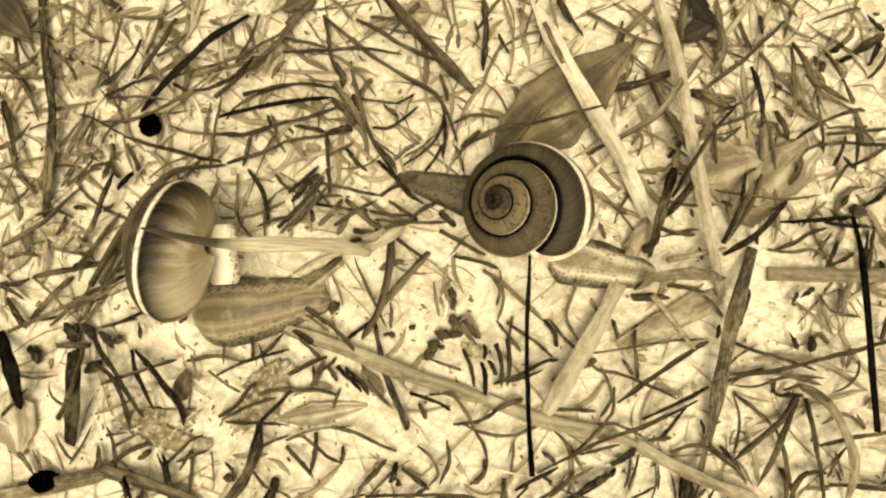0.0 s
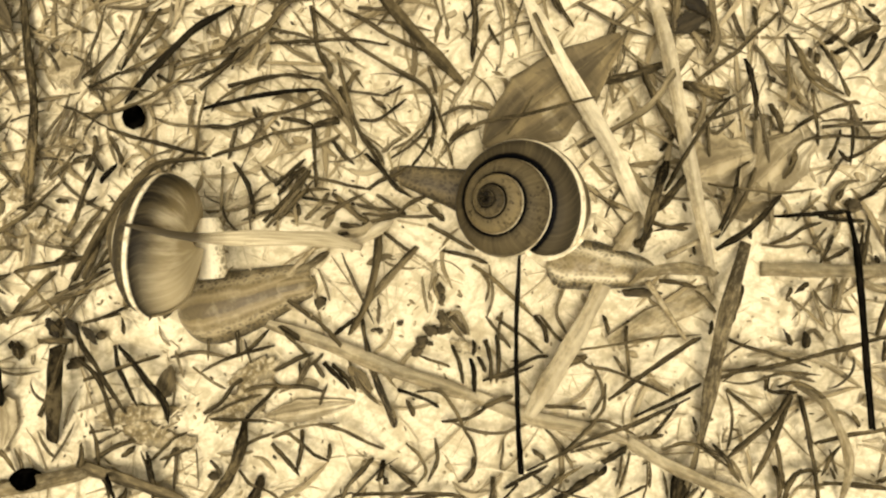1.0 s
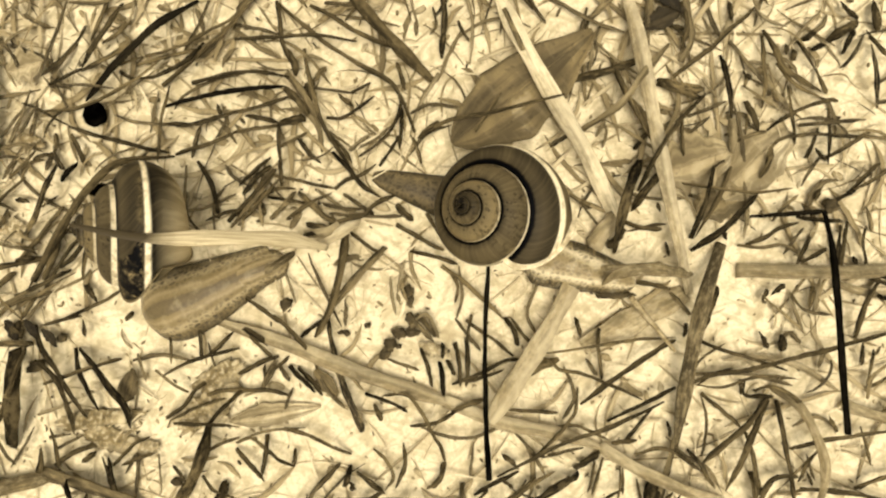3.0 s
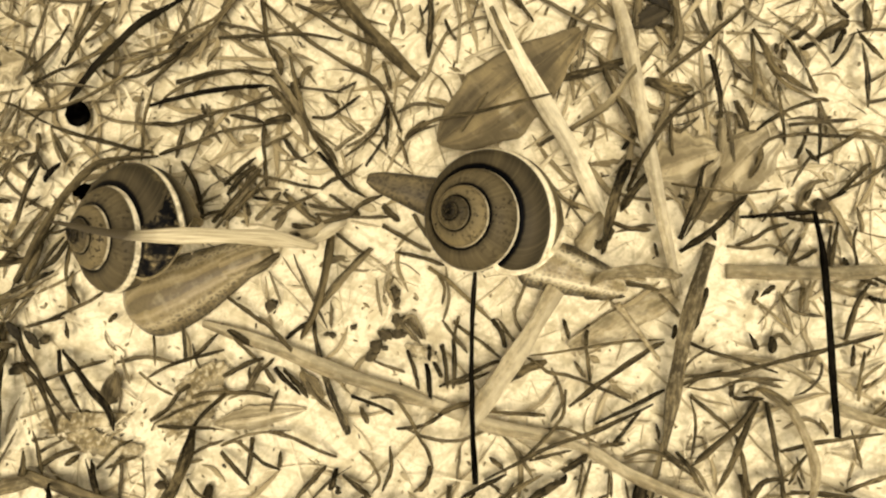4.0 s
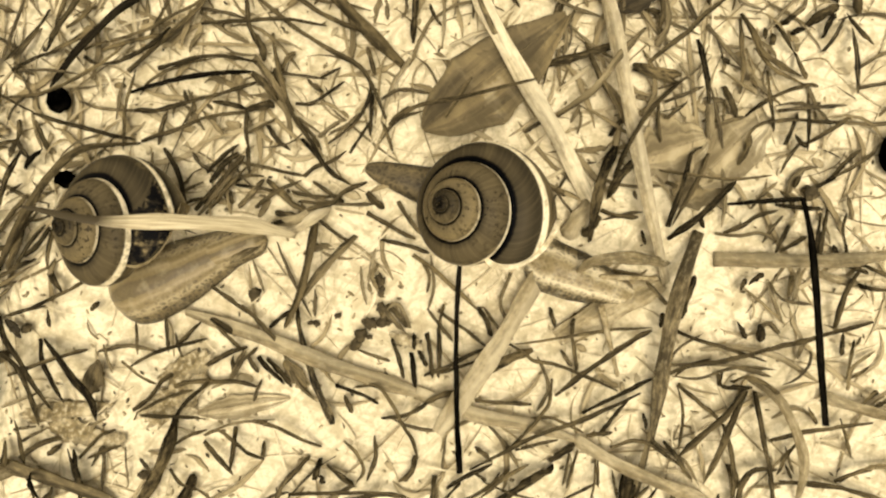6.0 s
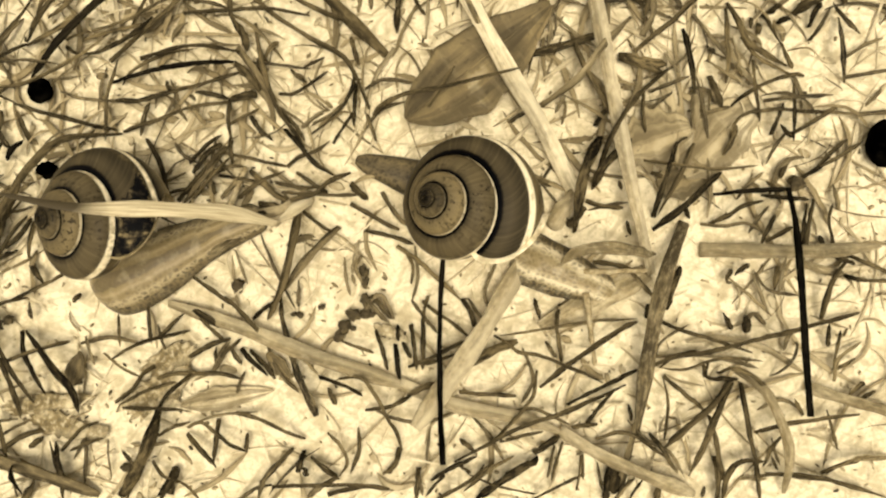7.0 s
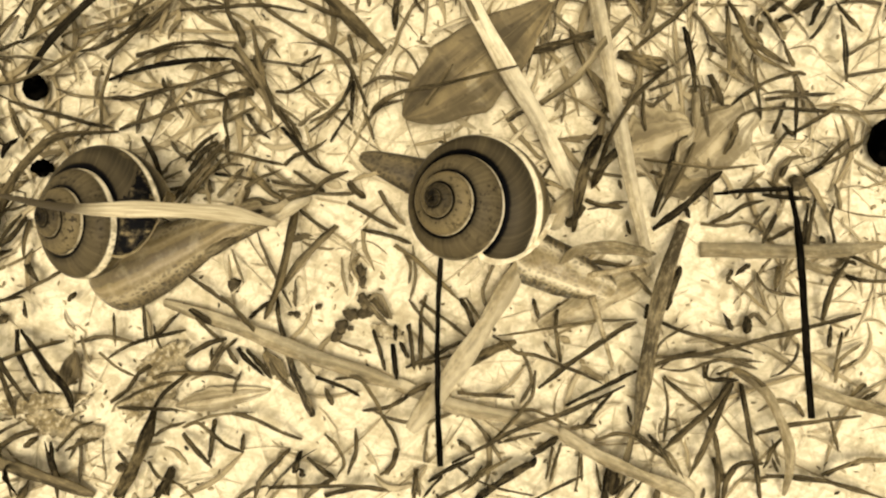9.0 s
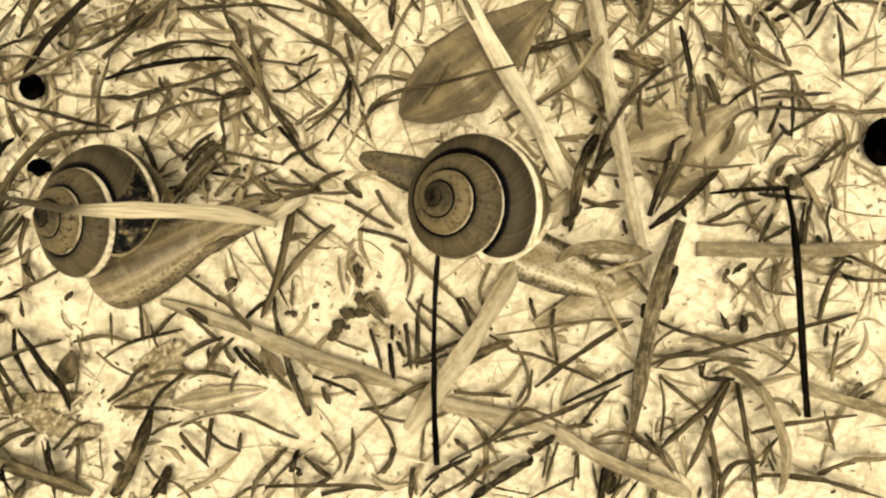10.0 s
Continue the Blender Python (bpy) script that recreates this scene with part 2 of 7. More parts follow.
def body_material(name, back, side, hem_v, fleck=0.2, bars=0.25, stripes=(), sway=0.1):
    """Snail skin: tones across the back (U 0.5) from the stripe to the pale side, and a hem of dark cells at the ground."""
    n = Nodes(name, 0.4, 0.12)
    split = n.add("SeparateXYZ")
    n.link(n.coords("UV"), split.inputs[0])
    off = n.math("ABSOLUTE", n.math("SUBTRACT", split.outputs[0], 0.5), 0.0)
    cells = n.add("TexVoronoi", feature="DISTANCE_TO_EDGE")
    cells.inputs["Scale"].default_value = 1250
    warp = n.noise(n.coords("Object"), 500, 2)
    place = n.add("VectorMath", operation="ADD")
    shift = n.add("VectorMath", operation="SCALE")
    n.link(warp, shift.inputs[0])
    shift.inputs["Scale"].default_value = 0.0009
    n.link(n.coords("Object", (0.8, 1, 1)), place.inputs[0])
    n.link(shift.outputs[0], place.inputs[1])
    n.link(place.outputs[0], cells.inputs["Vector"])
    net = n.mask(cells.outputs["Distance"], 0.05, 0.28)
    cloud, soft = n.noise(n.coords("Object"), 420, 4), n.noise(n.coords("Object"), 120, 2)
    wave = n.math("ADD", off, n.math("MULTIPLY", n.math("SUBTRACT", soft, 0.5), sway))
    col = n.ramp(wave, stripes or [(0.0, back), (0.035, back - 0.02), (0.075, (back + side) / 2), (0.1, side), (0.125, side - 0.03), (0.155, (side + hem_v) / 2), (0.2, hem_v), (0.25, hem_v * 0.75), (0.5, hem_v * 0.75)], "EASE")
    hem = n.mask(off, 0.07, 0.15)
    amount = n.math("MULTIPLY", n.math("MULTIPLY", net, n.math("ADD", n.math("MULTIPLY", hem, 0.85 - fleck), fleck)), n.mask(cloud, 0.25, 0.5))
    col = n.mix(amount, col, tone(hem_v * 0.5))
    bar = n.mask(n.noise(n.coords("UV", (1.5, 34, 1)), 1.0, 2), 0.46, 0.56)
    col = n.mix(n.math("MULTIPLY", n.math("MULTIPLY", bar, n.mask(off, 0.14, 0.18)), bars), col, tone(hem_v * 0.4))
    col = n.mix(n.math("MULTIPLY", n.mask(cloud, 0.5, 0.75), 0.35), col, tone(min(side + 0.12, 0.93)))
    n.bump(cells.outputs["Distance"], 0.4, 0.00015)
    return n.done(col)


def straw_material():
    """A pale straw that turns dark over its last centimetre."""
    n = Nodes("pale_straw", 0.55, 0.08)
    split = n.add("SeparateXYZ")
    n.link(n.coords("UV"), split.inputs[0])
    fibre, spot = n.noise(n.coords("UV", (16, 0.12, 1)), 1.0, 3), n.noise(n.coords("Object"), 420, 4, 0.6)
    col = n.ramp(n.mask(fibre, 0.3, 0.7), [(0, 0.6), (0.5, 0.72), (1, 0.84)])
    col = n.mix(n.math("MULTIPLY", n.mask(spot, 0.56, 0.7), 0.4), col, tone(0.4))
    col = n.mix(n.mask(n.math("ADD", split.outputs[1], n.math("MULTIPLY", spot, 3.0)), 28.5, 33.0), col, tone(0.26))
    n.bump(fibre, 0.35, 0.00008)
    return n.done(col)


def plain_material(name, v, rough=0.6, grain=500, gloss=0.06):
    n = Nodes(name, rough, gloss)
    p = n.coords("Object")
    fine, broad = n.noise(p, grain, 4, 0.6), n.noise(p, grain * 0.22, 3)
    col = n.ramp(n.mask(fine, 0.3, 0.7), [(0, v * 0.7), (0.5, v), (1, min(1, v * 1.2 + 0.04))])
    col = n.mix(n.math("MULTIPLY", n.mask(broad, 0.5, 0.7), 0.5), col, tone(min(0.95, v * 1.3 + 0.08)))
    n.bump(fine, 0.3, 0.0001)
    return n.done(col)


def worn_material():
    n = Nodes("worn_shell", 0.7, 0.06)
    p = n.coords("Object")
    flakes, fine = n.noise(p, 380, 5, 0.65), n.noise(p, 1400, 3, 0.6)
    col = n.ramp(n.mask(flakes, 0.36, 0.64), [(0, 0.006), (0.4, 0.03), (0.65, 0.16), (0.85, 0.36), (1, 0.5)])
    col = n.mix(n.math("MULTIPLY", n.mask(fine, 0.52, 0.6), 0.7), col, tone(0.02))
    n.bump(flakes, 0.8, 0.0004)
    return n.done(col)


GROUND, SHELL, SHELL_WIDE = ground_material(), shell_material(0.0, 0.028, 0.012, 0.84, rim=0.36), shell_material(0.022, deep=0.8, fade=True)
SKIN_STRIPE = body_material("snail_neck_skin", 0.42, 0.6, 0.4, 0.16, 0.3, [(0.0, 0.4), (0.025, 0.38), (0.05, 0.5), (0.07, 0.56), (0.09, 0.48), (0.105, 0.48), (0.13, 0.6), (0.155, 0.58),
                                                                                  (0.19, 0.44), (0.25, 0.31), (0.5, 0.31)], 0.07)
SKIN_MANTLE = body_material("snail_mantle_skin", 0.6, 0.66, 0.56, 0.2)
SKIN_LIGHT = body_material("snail_pale_skin", 0.93, 0.93, 0.85, 0.1)
SKIN, SKIN_DARK, SKIN_PALE = body_material("snail_skin", 0.54, 0.8, 0.46, 0.46, 0.8), body_material("snail_tail_skin", 0.32, 0.4, 0.26, 0.6), plain_material("tentacle_skin", 0.53, 0.45, 1500)
STRAW_SKIN = straw_material()
LIP_TAN = plain_material("worn_lip", 0.4, 0.5, 900)
LIP, BLACK, CRUMB, WORN = plain_material("shell_lip", 0.74, 0.4, 700), plain_material("black_seed", 0.004, 0.8, gloss=0.0), plain_material("dark_crumb", 0.27, 0.85, 700), worn_material()


# ---- building helpers ----
def mesh_from(name, verts, faces, material, uvs=None, smooth=True):
    me = bpy.data.meshes.new(name)
    me.from_pydata([tuple(v) for v in verts], [], faces)
    if uvs is not None:
        layer = me.uv_layers.new(name="UVMap")
        for poly in me.polygons:
            for li, value in zip(poly.loop_indices, uvs[poly.index]):
                layer.data[li].uv = value
    me.polygons.foreach_set("use_smooth", [smooth] * len(me.polygons))
    me.materials.append(material)
    return me


def part(name, me, parent, label="", m=None):
    ob = new(name, me)
    ob.parent = parent
    if m is not None:
        ob.matrix_basis = m
    return tagged(ob, label)


def loft(rings, us, vs, closed=True, caps=True):
    """Verts, faces and UVs of a skin through rings of equal count."""
    k = len(rings[0])
    verts = [p for ring in rings for p in ring]
    faces, uvs = [], []
    for i in range(len(rings) - 1):
        for j in range(k if closed else k - 1):
            a, b = i * k + j, i * k + (j + 1) % k
            faces.append((a, b, b + k, a + k))
            uvs.append(((us[j], vs[i]), (us[j + 1], vs[i]), (us[j + 1], vs[i + 1]), (us[j], vs[i + 1])))
    if caps:
        for i, order in ((0, 1), (len(rings) - 1, -1)):
            loop = list(range(i * k, i * k + k))[::-order]
            faces.append(tuple(loop))
            uvs.append(tuple((us[j - i * k], vs[i]) for j in loop))
    return verts, faces, uvs


def curve_through(points, count):
    """A smooth line through control points, evenly stepped."""
    p = [Vector(q) for q in points]
    p = [p[0] * 2 - p[1], *p, p[-1] * 2 - p[-2]]
    out = []
    for i in range(count):
        s = i / (count - 1) * (len(p) - 3)
        k = min(int(s), len(p) - 4)
        f = s - k
        a, b, c, d = p[k:k + 4]
        out.append(0.5 * (2 * b + (c - a) * f + (2 * a - 5 * b + 4 * c - d) * f * f + (3 * b - a - 3 * c + d) * f ** 3))
    return out


FLAT = [(1, 0), (0.9, 0.7), (0, 1), (-0.9, 0.7), (-1, 0), (-0.9, -0.7), (0, -1), (0.9, -0.7)]


def blade_mesh(points, width, material, thick=0.3, tip=0.3, root=0.75, sides=6, count=0, seed=0, taper=0.2):
    """A grass blade or stalk along points: a flat or round section that narrows to both ends. All lengths in metres."""
    rng = random.Random(seed)
    line = curve_through(points, count or 8 * len(points))
    if thick <= 0.4:
        section, us = FLAT, [0, 0.03, 0.25, 0.47, 0.5, 0.53, 0.75, 0.97, 1]
    else:
        section, us = [(math.cos(2 * math.pi * j / sides), math.sin(2 * math.pi * j / sides)) for j in range(sides)], [j / sides for j in range(sides + 1)]
    run, lens = 0.0, [0.0]
    for a, b in zip(line, line[1:]):
        run += (b - a).length
        lens.append(run)
    rings = []
    wave = rng.uniform(0, 6)
    if (tip, root) == (0.3, 0.75):
        tip, root, taper = rng.uniform(0.08, 0.6), rng.uniform(0.5, 1.0), rng.uniform(0.08, 0.3)
    for i, q in enumerate(line):
        s = lens[i] / run
        ahead = (line[min(i + 1, len(line) - 1)] - line[max(i - 1, 0)]).normalized()
        side = ahead.cross(Vector((0, 0, 1)))
        side = side.normalized() if side.length > 1e-4 else Vector((1, 0, 0))
        roll = Matrix.Rotation(0.5 * math.sin(wave + 3 * s), 3, ahead)
        side = roll @ side
        up = side.cross(ahead)
        stiff = min(1.0, max(0.0, (0.0015 - width) / 0.0007))
        q = q + side * stiff * (0.22 * width * noise.noise((lens[i] * 210, seed * 0.7, 1.0)) + 0.12 * width * noise.noise((lens[i] * 700, seed * 0.7, 6.0))) * min(1, 6 * s, 6 * (1 - s))
        w = width / 2 * (root + (1 - root) * min(1, s / 0.2)) * (tip + (1 - tip) * min(1, (1 - s) / taper) ** 0.8) * (1 + 0.09 * math.sin(wave * 3 + s * 17) + (0.04 + 0.12 * stiff) * noise.noise((run * 90, lens[i] * 160, seed)) + 0.12 * stiff * noise.noise((run * 90, lens[i] * 900, seed)))
        h = w * thick
        rings.append([q + side * (w * a) + up * (h * b) for a, b in section])
    verts, faces, uvs = loft(rings, us, [x * 1000 for x in lens])
    return mesh_from("blade", verts, faces, material, uvs)


KINDS = {0: "blackish dry grass stalk lying over the pale litter", 1: "dark brown dry grass blade lying on the litter", 2: "brown dry grass blade lying on the litter",
         3: "tan dry grass blade lying on the litter", 4: "pale straw-coloured broad grass blade on the litter"}
COUNT = [0]


def grass(v, width, *points, name="grass_blade", thick=0.3, tip=0.3, root=0.75, label="", taper=0.2):
    """One blade as a thing of its own: tone 0 to 10, width and control points in millimetres."""
    COUNT[0] += 1
    me = blade_mesh([Vector(p) / 1000 for p in points], width / 1000, grass_material(v), thick, tip, root, seed=COUNT[0], taper=taper)
    ob = new(name, me)
    kind = 0 if v < 1.3 else 1 if v < 2.2 else 2 if v < 3 else 3 if v < 4 else 4
    return tagged(ob, label or KINDS[kind], "grass", "grass blades in the litter")


WISPS = []


def wisp(v, width, *points):
    """A thin stalk of the tangle that nobody would count; all of them become one mesh."""
    COUNT[0] += 1
    WISPS.append((blade_mesh([Vector(p) / 1000 for p in points], width / 1000, grass_material(v), 0.4, 0.15, 0.35, seed=COUNT[0]), grass_material(v)))


def build_wisps():
    verts, faces, uvs, slots, mats = [], [], [], [], []
    for me, mat in WISPS:
        if mat not in mats:
            mats.append(mat)
        base = len(verts)
        verts += [v.co.copy() for v in me.vertices]
        for poly in me.polygons:
            faces.append(tuple(i + base for i in poly.vertices))
            uvs.append(tuple(tuple(me.uv_layers[0].data[li].uv) for li in poly.loop_indices))
            slots.append(mats.index(mat))
    joined = mesh_from("thin_grass", verts, faces, mats[0], uvs)
    for mat in mats[1:]:
        joined.materials.append(mat)
    joined.polygons.foreach_set("material_index", slots)
    return tagged(new("thin_grass", joined), "tangle of thin brown grass stalks in the litter", "grass", kind="stuff")


# ---- ground ----
def relief(x, y):
    return 0.0007 * noise.noise((x * 60, y * 60, 0.3)) + 0.0004 * noise.noise((x * 210, y * 210, 4.0)) - 0.0006


def build_ground():
    near = [i * 0.0025 for i in range(-56, 57)]
    far = [0.17, 0.22, 0.32, 0.5, 0.9, 1.8, 4.0, 10.0, 40.0]
    xs = [-f for f in far[::-1]] + near + far
    verts = [(x, y, relief(x, y) if max(abs(x), abs(y)) < 0.15 else -0.0006) for y in xs for x in xs]
    k = len(xs)
    faces = [(j * k + i, j * k + i + 1, (j + 1) * k + i + 1, (j + 1) * k + i) for j in range(k - 1) for i in range(k - 1)]
    ob = new("ground", mesh_from("ground", verts, faces, GROUND))
    return tagged(ob, "pale bare soil under matted dry grass litter", "ground", kind="structure")


build_ground()


def thicket(x, y):
    """How thickly the litter lies: most at the far left, least on the open patches of soil."""
    d = 0.62 - 1.6 * x + 9 * y + 0.5 * noise.noise((x * 28, y * 28, 7.0))
    for cx, cy, r in ((0.0, -0.016, 0.022), (-0.058, -0.032, 0.02), (0.045, -0.012, 0.02), (-0.028, -0.03, 0.016)):
        d -= 0.45 * math.exp(-((x - cx) ** 2 + (y - cy) ** 2) / (r * r))
    return d


def build_litter(name, label, count, seed, material, longest, thin, high, dense=thicket, flecks=0.3, fleck_size=0.0024):
    """The uncountable thin stalks and flecks between the blades, one mesh."""
    rng = random.Random(seed)
    verts, faces, uvs = [], [], []
    done = 0
    while done < count:
        x, y = rng.uniform(-0.105, 0.12), rng.uniform(-0.068, 0.068)
        if rng.random() > dense(x, y):
            continue
        done += 1
        fleck = rng.random() < flecks
        length = rng.uniform(0.0005, fleck_size) if fleck else min(longest, 0.004 + rng.expovariate(1 / 0.007))
        width = length * rng.uniform(0.25, 0.6) if fleck else rng.uniform(0.4, 1.3) * thin
        turn, bend = rng.uniform(0, math.pi), rng.gauss(0, 0.5)
        lift = 0.0002 if fleck else rng.uniform(0.0002, high)
        d, e = Vector((math.cos(turn), math.sin(turn), 0)), Vector((-math.sin(turn), math.cos(turn), 0))
        rings = []
        if fleck:
            n = 9
            wob = [rng.uniform(0.75, 1.1) for _ in range(n)]
            for size, up in ((1.0, 0.00005), (0.8, 0.00016), (0.0, 0.0002)):
                rings.append([])
                for k in range(n):
                    a = 2 * math.pi * k / n
                    q = Vector((x, y, 0)) + size * wob[k] * 0.5 * (d * math.cos(a) * length + e * math.sin(a) * width)
                    q.z = relief(q.x, q.y) + up + lift
                    rings[-1].append(q)
            v, f, u = loft(rings, [k / n for k in range(n + 1)], [0, length * 500, length * 1000])
        else:
            n = 8
            blunt = rng.uniform(0.05, 0.4)
            for k in range(n):
                s = k / (n - 1)
                q = Vector((x, y, 0)) + d * (s - 0.5) * length + e * (bend * length * ((s - 0.5) ** 2 + 0.6 * (s - 0.5) ** 3) + rng.uniform(-0.16, 0.16) * width)
                q.z = relief(q.x, q.y) + 0.0001 + lift * 4 * s * (1 - s)
                w = width / 2 * (0.25 + 0.75 * min(1, s / blunt, (1 - s) / blunt)) * rng.uniform(0.8, 1.15)
                top = Vector((0, 0, w * 0.2))
                rings.append([q - e * w, q - e * w * 0.85 + top, q + e * w * 0.85 + top, q + e * w, q - top])
            v, f, u = loft(rings, [0, 0.06, 0.44, 0.5, 0.75, 1], [k * length * 1000 / n for k in range(n)])
        base = len(verts)
        verts += v
        faces += [tuple(a + base for a in face) for face in f]
        uvs += u
    ob = new(name, mesh_from(name, verts, faces, material, uvs))
    return tagged(ob, label, "litter", kind="stuff")


build_litter("grass_litter", "matted pale thin dry grass litter covering the soil", 1000, 5, litter_material("pale_litter", ((0, 0.38), (0.2, 0.54), (0.5, 0.66), (1, 0.8))), 0.03, 0.0004, 0.0008, flecks=0.1)
build_litter("dark_litter", "darker thin grass stalks tangled in the litter", 330, 23, litter_material("brown_litter", ((0, 0.2), (0.3, 0.3), (0.7, 0.42), (1, 0.54))), 0.015, 0.0005, 0.003)
build_litter("brown_litter", "broken brown grass pieces matted over the pale soil", 660, 11, litter_material("mid_litter", ((0, 0.3), (0.3, 0.42), (0.7, 0.55), (1, 0.66))), 0.014, 0.0009, 0.002,
             lambda x, y: 0.02 + 12 * y + 2.4 * max(0, -x) - 2 * max(0, x) + 0.4 * noise.noise((x * 40, y * 40, 2.0)), 0.25, 0.004)
build_litter("straw_litter", "soft tan straw pieces strewn over the pale soil", 360, 61, litter_material("straw_litter", ((0, 0.42), (0.3, 0.54), (0.7, 0.64), (1, 0.74))), 0.022, 0.0008, 0.0015,
             lambda x, y: 0.55 + 0.6 * noise.noise((x * 35, y * 35, 7.0)), 0.12, 0.004)
build_litter("pale_fibres", "whitish dry grass fibres strewn over the litter", 420, 71, litter_material("pale_fibres", ((0, 0.68), (0.5, 0.78), (1, 0.86))), 0.014, 0.00028, 0.002,
             lambda x, y: 0.35 - 6 * y + 0.8 * noise.noise((x * 30, y * 30, 3.0)), 0.0)
build_litter("litter_flakes", "torn tan flakes and crumbs scattered on the soil", 330, 14, litter_material("flake_litter", ((0, 0.52), (0.3, 0.66), (0.7, 0.76), (1, 0.86))), 0.012, 0.0007, 0.0008,
             lambda x, y: 0.4 + 3 * y + 0.6 * noise.noise((x * 50, y * 50, 9.0)), 0.85, 0.0036)
build_litter("soil_specks", "tiny brown specks of soil and husk on the ground", 1500, 31, litter_material("speck_litter", ((0, 0.14), (0.3, 0.42), (0.7, 0.6), (1, 0.74))), 0.004, 0.0003, 0.0005,
             lambda x, y: 0.5 + 0.7 * noise.noise((x * 45, y * 45, 5.0)), 1.0, 0.0012)


# ---- snails ----
TURNS = 4.8
RHO, SEC_R, SEC_Z, SEC_LOW, SPIRE, SLANT = 0.58, 0.44, 0.45, 0.62, 1.15, 0.13


def shell_point(turn, psi, phi0, grow=1.0):
    """A point of a shell of radius 1, axis z to the apex: turn back from the slanting lip, angle psi round the section. The base is flat to the axis."""
    c, s = math.cos(psi), math.sin(psi)
    turn += SLANT * (1 - max(-0.25, s)) * max(0.0, 1 - turn / 0.6)
    k = math.exp(-0.35 * turn - 0.055 * turn * turn)
    a = phi0 + 2 * math.pi * turn
    r = k * (RHO + grow * (SEC_R if c > 0 else RHO * 0.97) * c)
    if c < 0 and s < 0:
        s = 0.15 * s - 0.85
    return (r * math.cos(a), r * math.sin(a), SPIRE * (1 - k) ** 0.87 + k * grow * (SEC_Z if s > 0 else SEC_LOW) * s)


def shell_mesh(radius, phi0, tall, material):
    """The coiled shell, one smooth tube whose section grows towards the lip."""
    rings, vs = [], []
    steps, sides = 190, 40
    for i in range(steps + 1):
        turn = TURNS * i / steps
        rings.append([Vector(shell_point(turn, 2 * math.pi * (j / sides - 0.5), phi0)) * radius for j in range(sides)])
        vs.append(turn)
    v, f, u = loft([[Vector((p.x, p.y, p.z * tall)) for p in ring] for ring in rings], [j / sides for j in range(sides + 1)], vs)
    return mesh_from("shell", v, f, material, u)


def lip_mesh(radius, phi0, tall, low=-120, span=205, size_mm=1.0, material=None):
    """The thickened rim round the outer side of the shell's mouth, thinning out to both ends."""
    rings = []
    for j in range(49):
        psi = radians(low + span * j / 48)
        c = Vector(shell_point(0.0, psi, phi0, 0.99)) * radius
        out = (c - Vector(shell_point(0.0, 0, phi0, 0.0)) * radius).normalized()
        ahead = Vector((math.sin(phi0), -math.cos(phi0), 0))
        size = size_mm * radius * (0.25 + 0.75 * math.sin(math.pi * j / 48) ** 0.5)
        rings.append([c + size * (0.035 * math.cos(a) * out + 0.05 * math.sin(a) * ahead) for a in [k * math.pi / 4 for k in range(8)]])
    v, f, u = loft(rings, [k / 8 for k in range(9)], [j for j in range(49)])
    return mesh_from("lip", [(p.x, p.y, p.z * tall) for p in v], f, material or LIP, u)


def mantle_mesh(radius, phi0, tall):
    """The soft body that bulges from the mouth of the shell."""
    mid = Vector(shell_point(0.0, 0, phi0, 0.0)) * radius
    ahead = Vector((math.sin(phi0), -math.cos(phi0), 0))
    rim = [Vector(shell_point(0.0, 2 * math.pi * j / 32, phi0, 0.97)) * radius for j in range(32)]
    rings = []
    for i in range(8):
        s = i / 7
        rings.append([mid + (p - mid) * math.cos(1.45 * s) + ahead * radius * 0.22 * math.sin(1.45 * s) for p in rim])
    v, f, u = loft(rings, [j / 32 for j in range(33)], [i / 7 for i in range(8)])
    return mesh_from("mantle", [(p.x, p.y, p.z * tall) for p in v], f, SKIN_MANTLE, u)


def patch_mesh(radius, phi0, tall, turn0, turn1, psi0, psi1):
    """A worn, flaking spot that lies just proud of the shell's skin."""
    n, m = 22, 14
    rings = []
    for i in range(n + 1):
        ring = []
        for k in range(m + 1):
            s, q = i / n, k / m
            wob = 0.02 * noise.noise((s * 5, q * 5, 2.0))
            turn = turn0 + (turn1 - turn0) * s + wob * math.sin(math.pi * q)
            psi = psi0 + (psi1 - psi0) * q + 2 * wob * math.sin(math.pi * s)
            edge = min(s, 1 - s, q, 1 - q)
            ring.append(Vector(shell_point(turn, psi, phi0, 0.995 + 0.014 * min(1, edge * 6) * (1 + noise.noise((s * 9, q * 9, 0))))) * radius)
        rings.append(ring)
    v, f, u = loft(rings, [k / m for k in range(m + 1)], [i / n for i in range(n + 1)], closed=False, caps=False)
    return mesh_from("worn_patch", [(p.x, p.y, p.z * tall) for p in v], f, WORN, u)


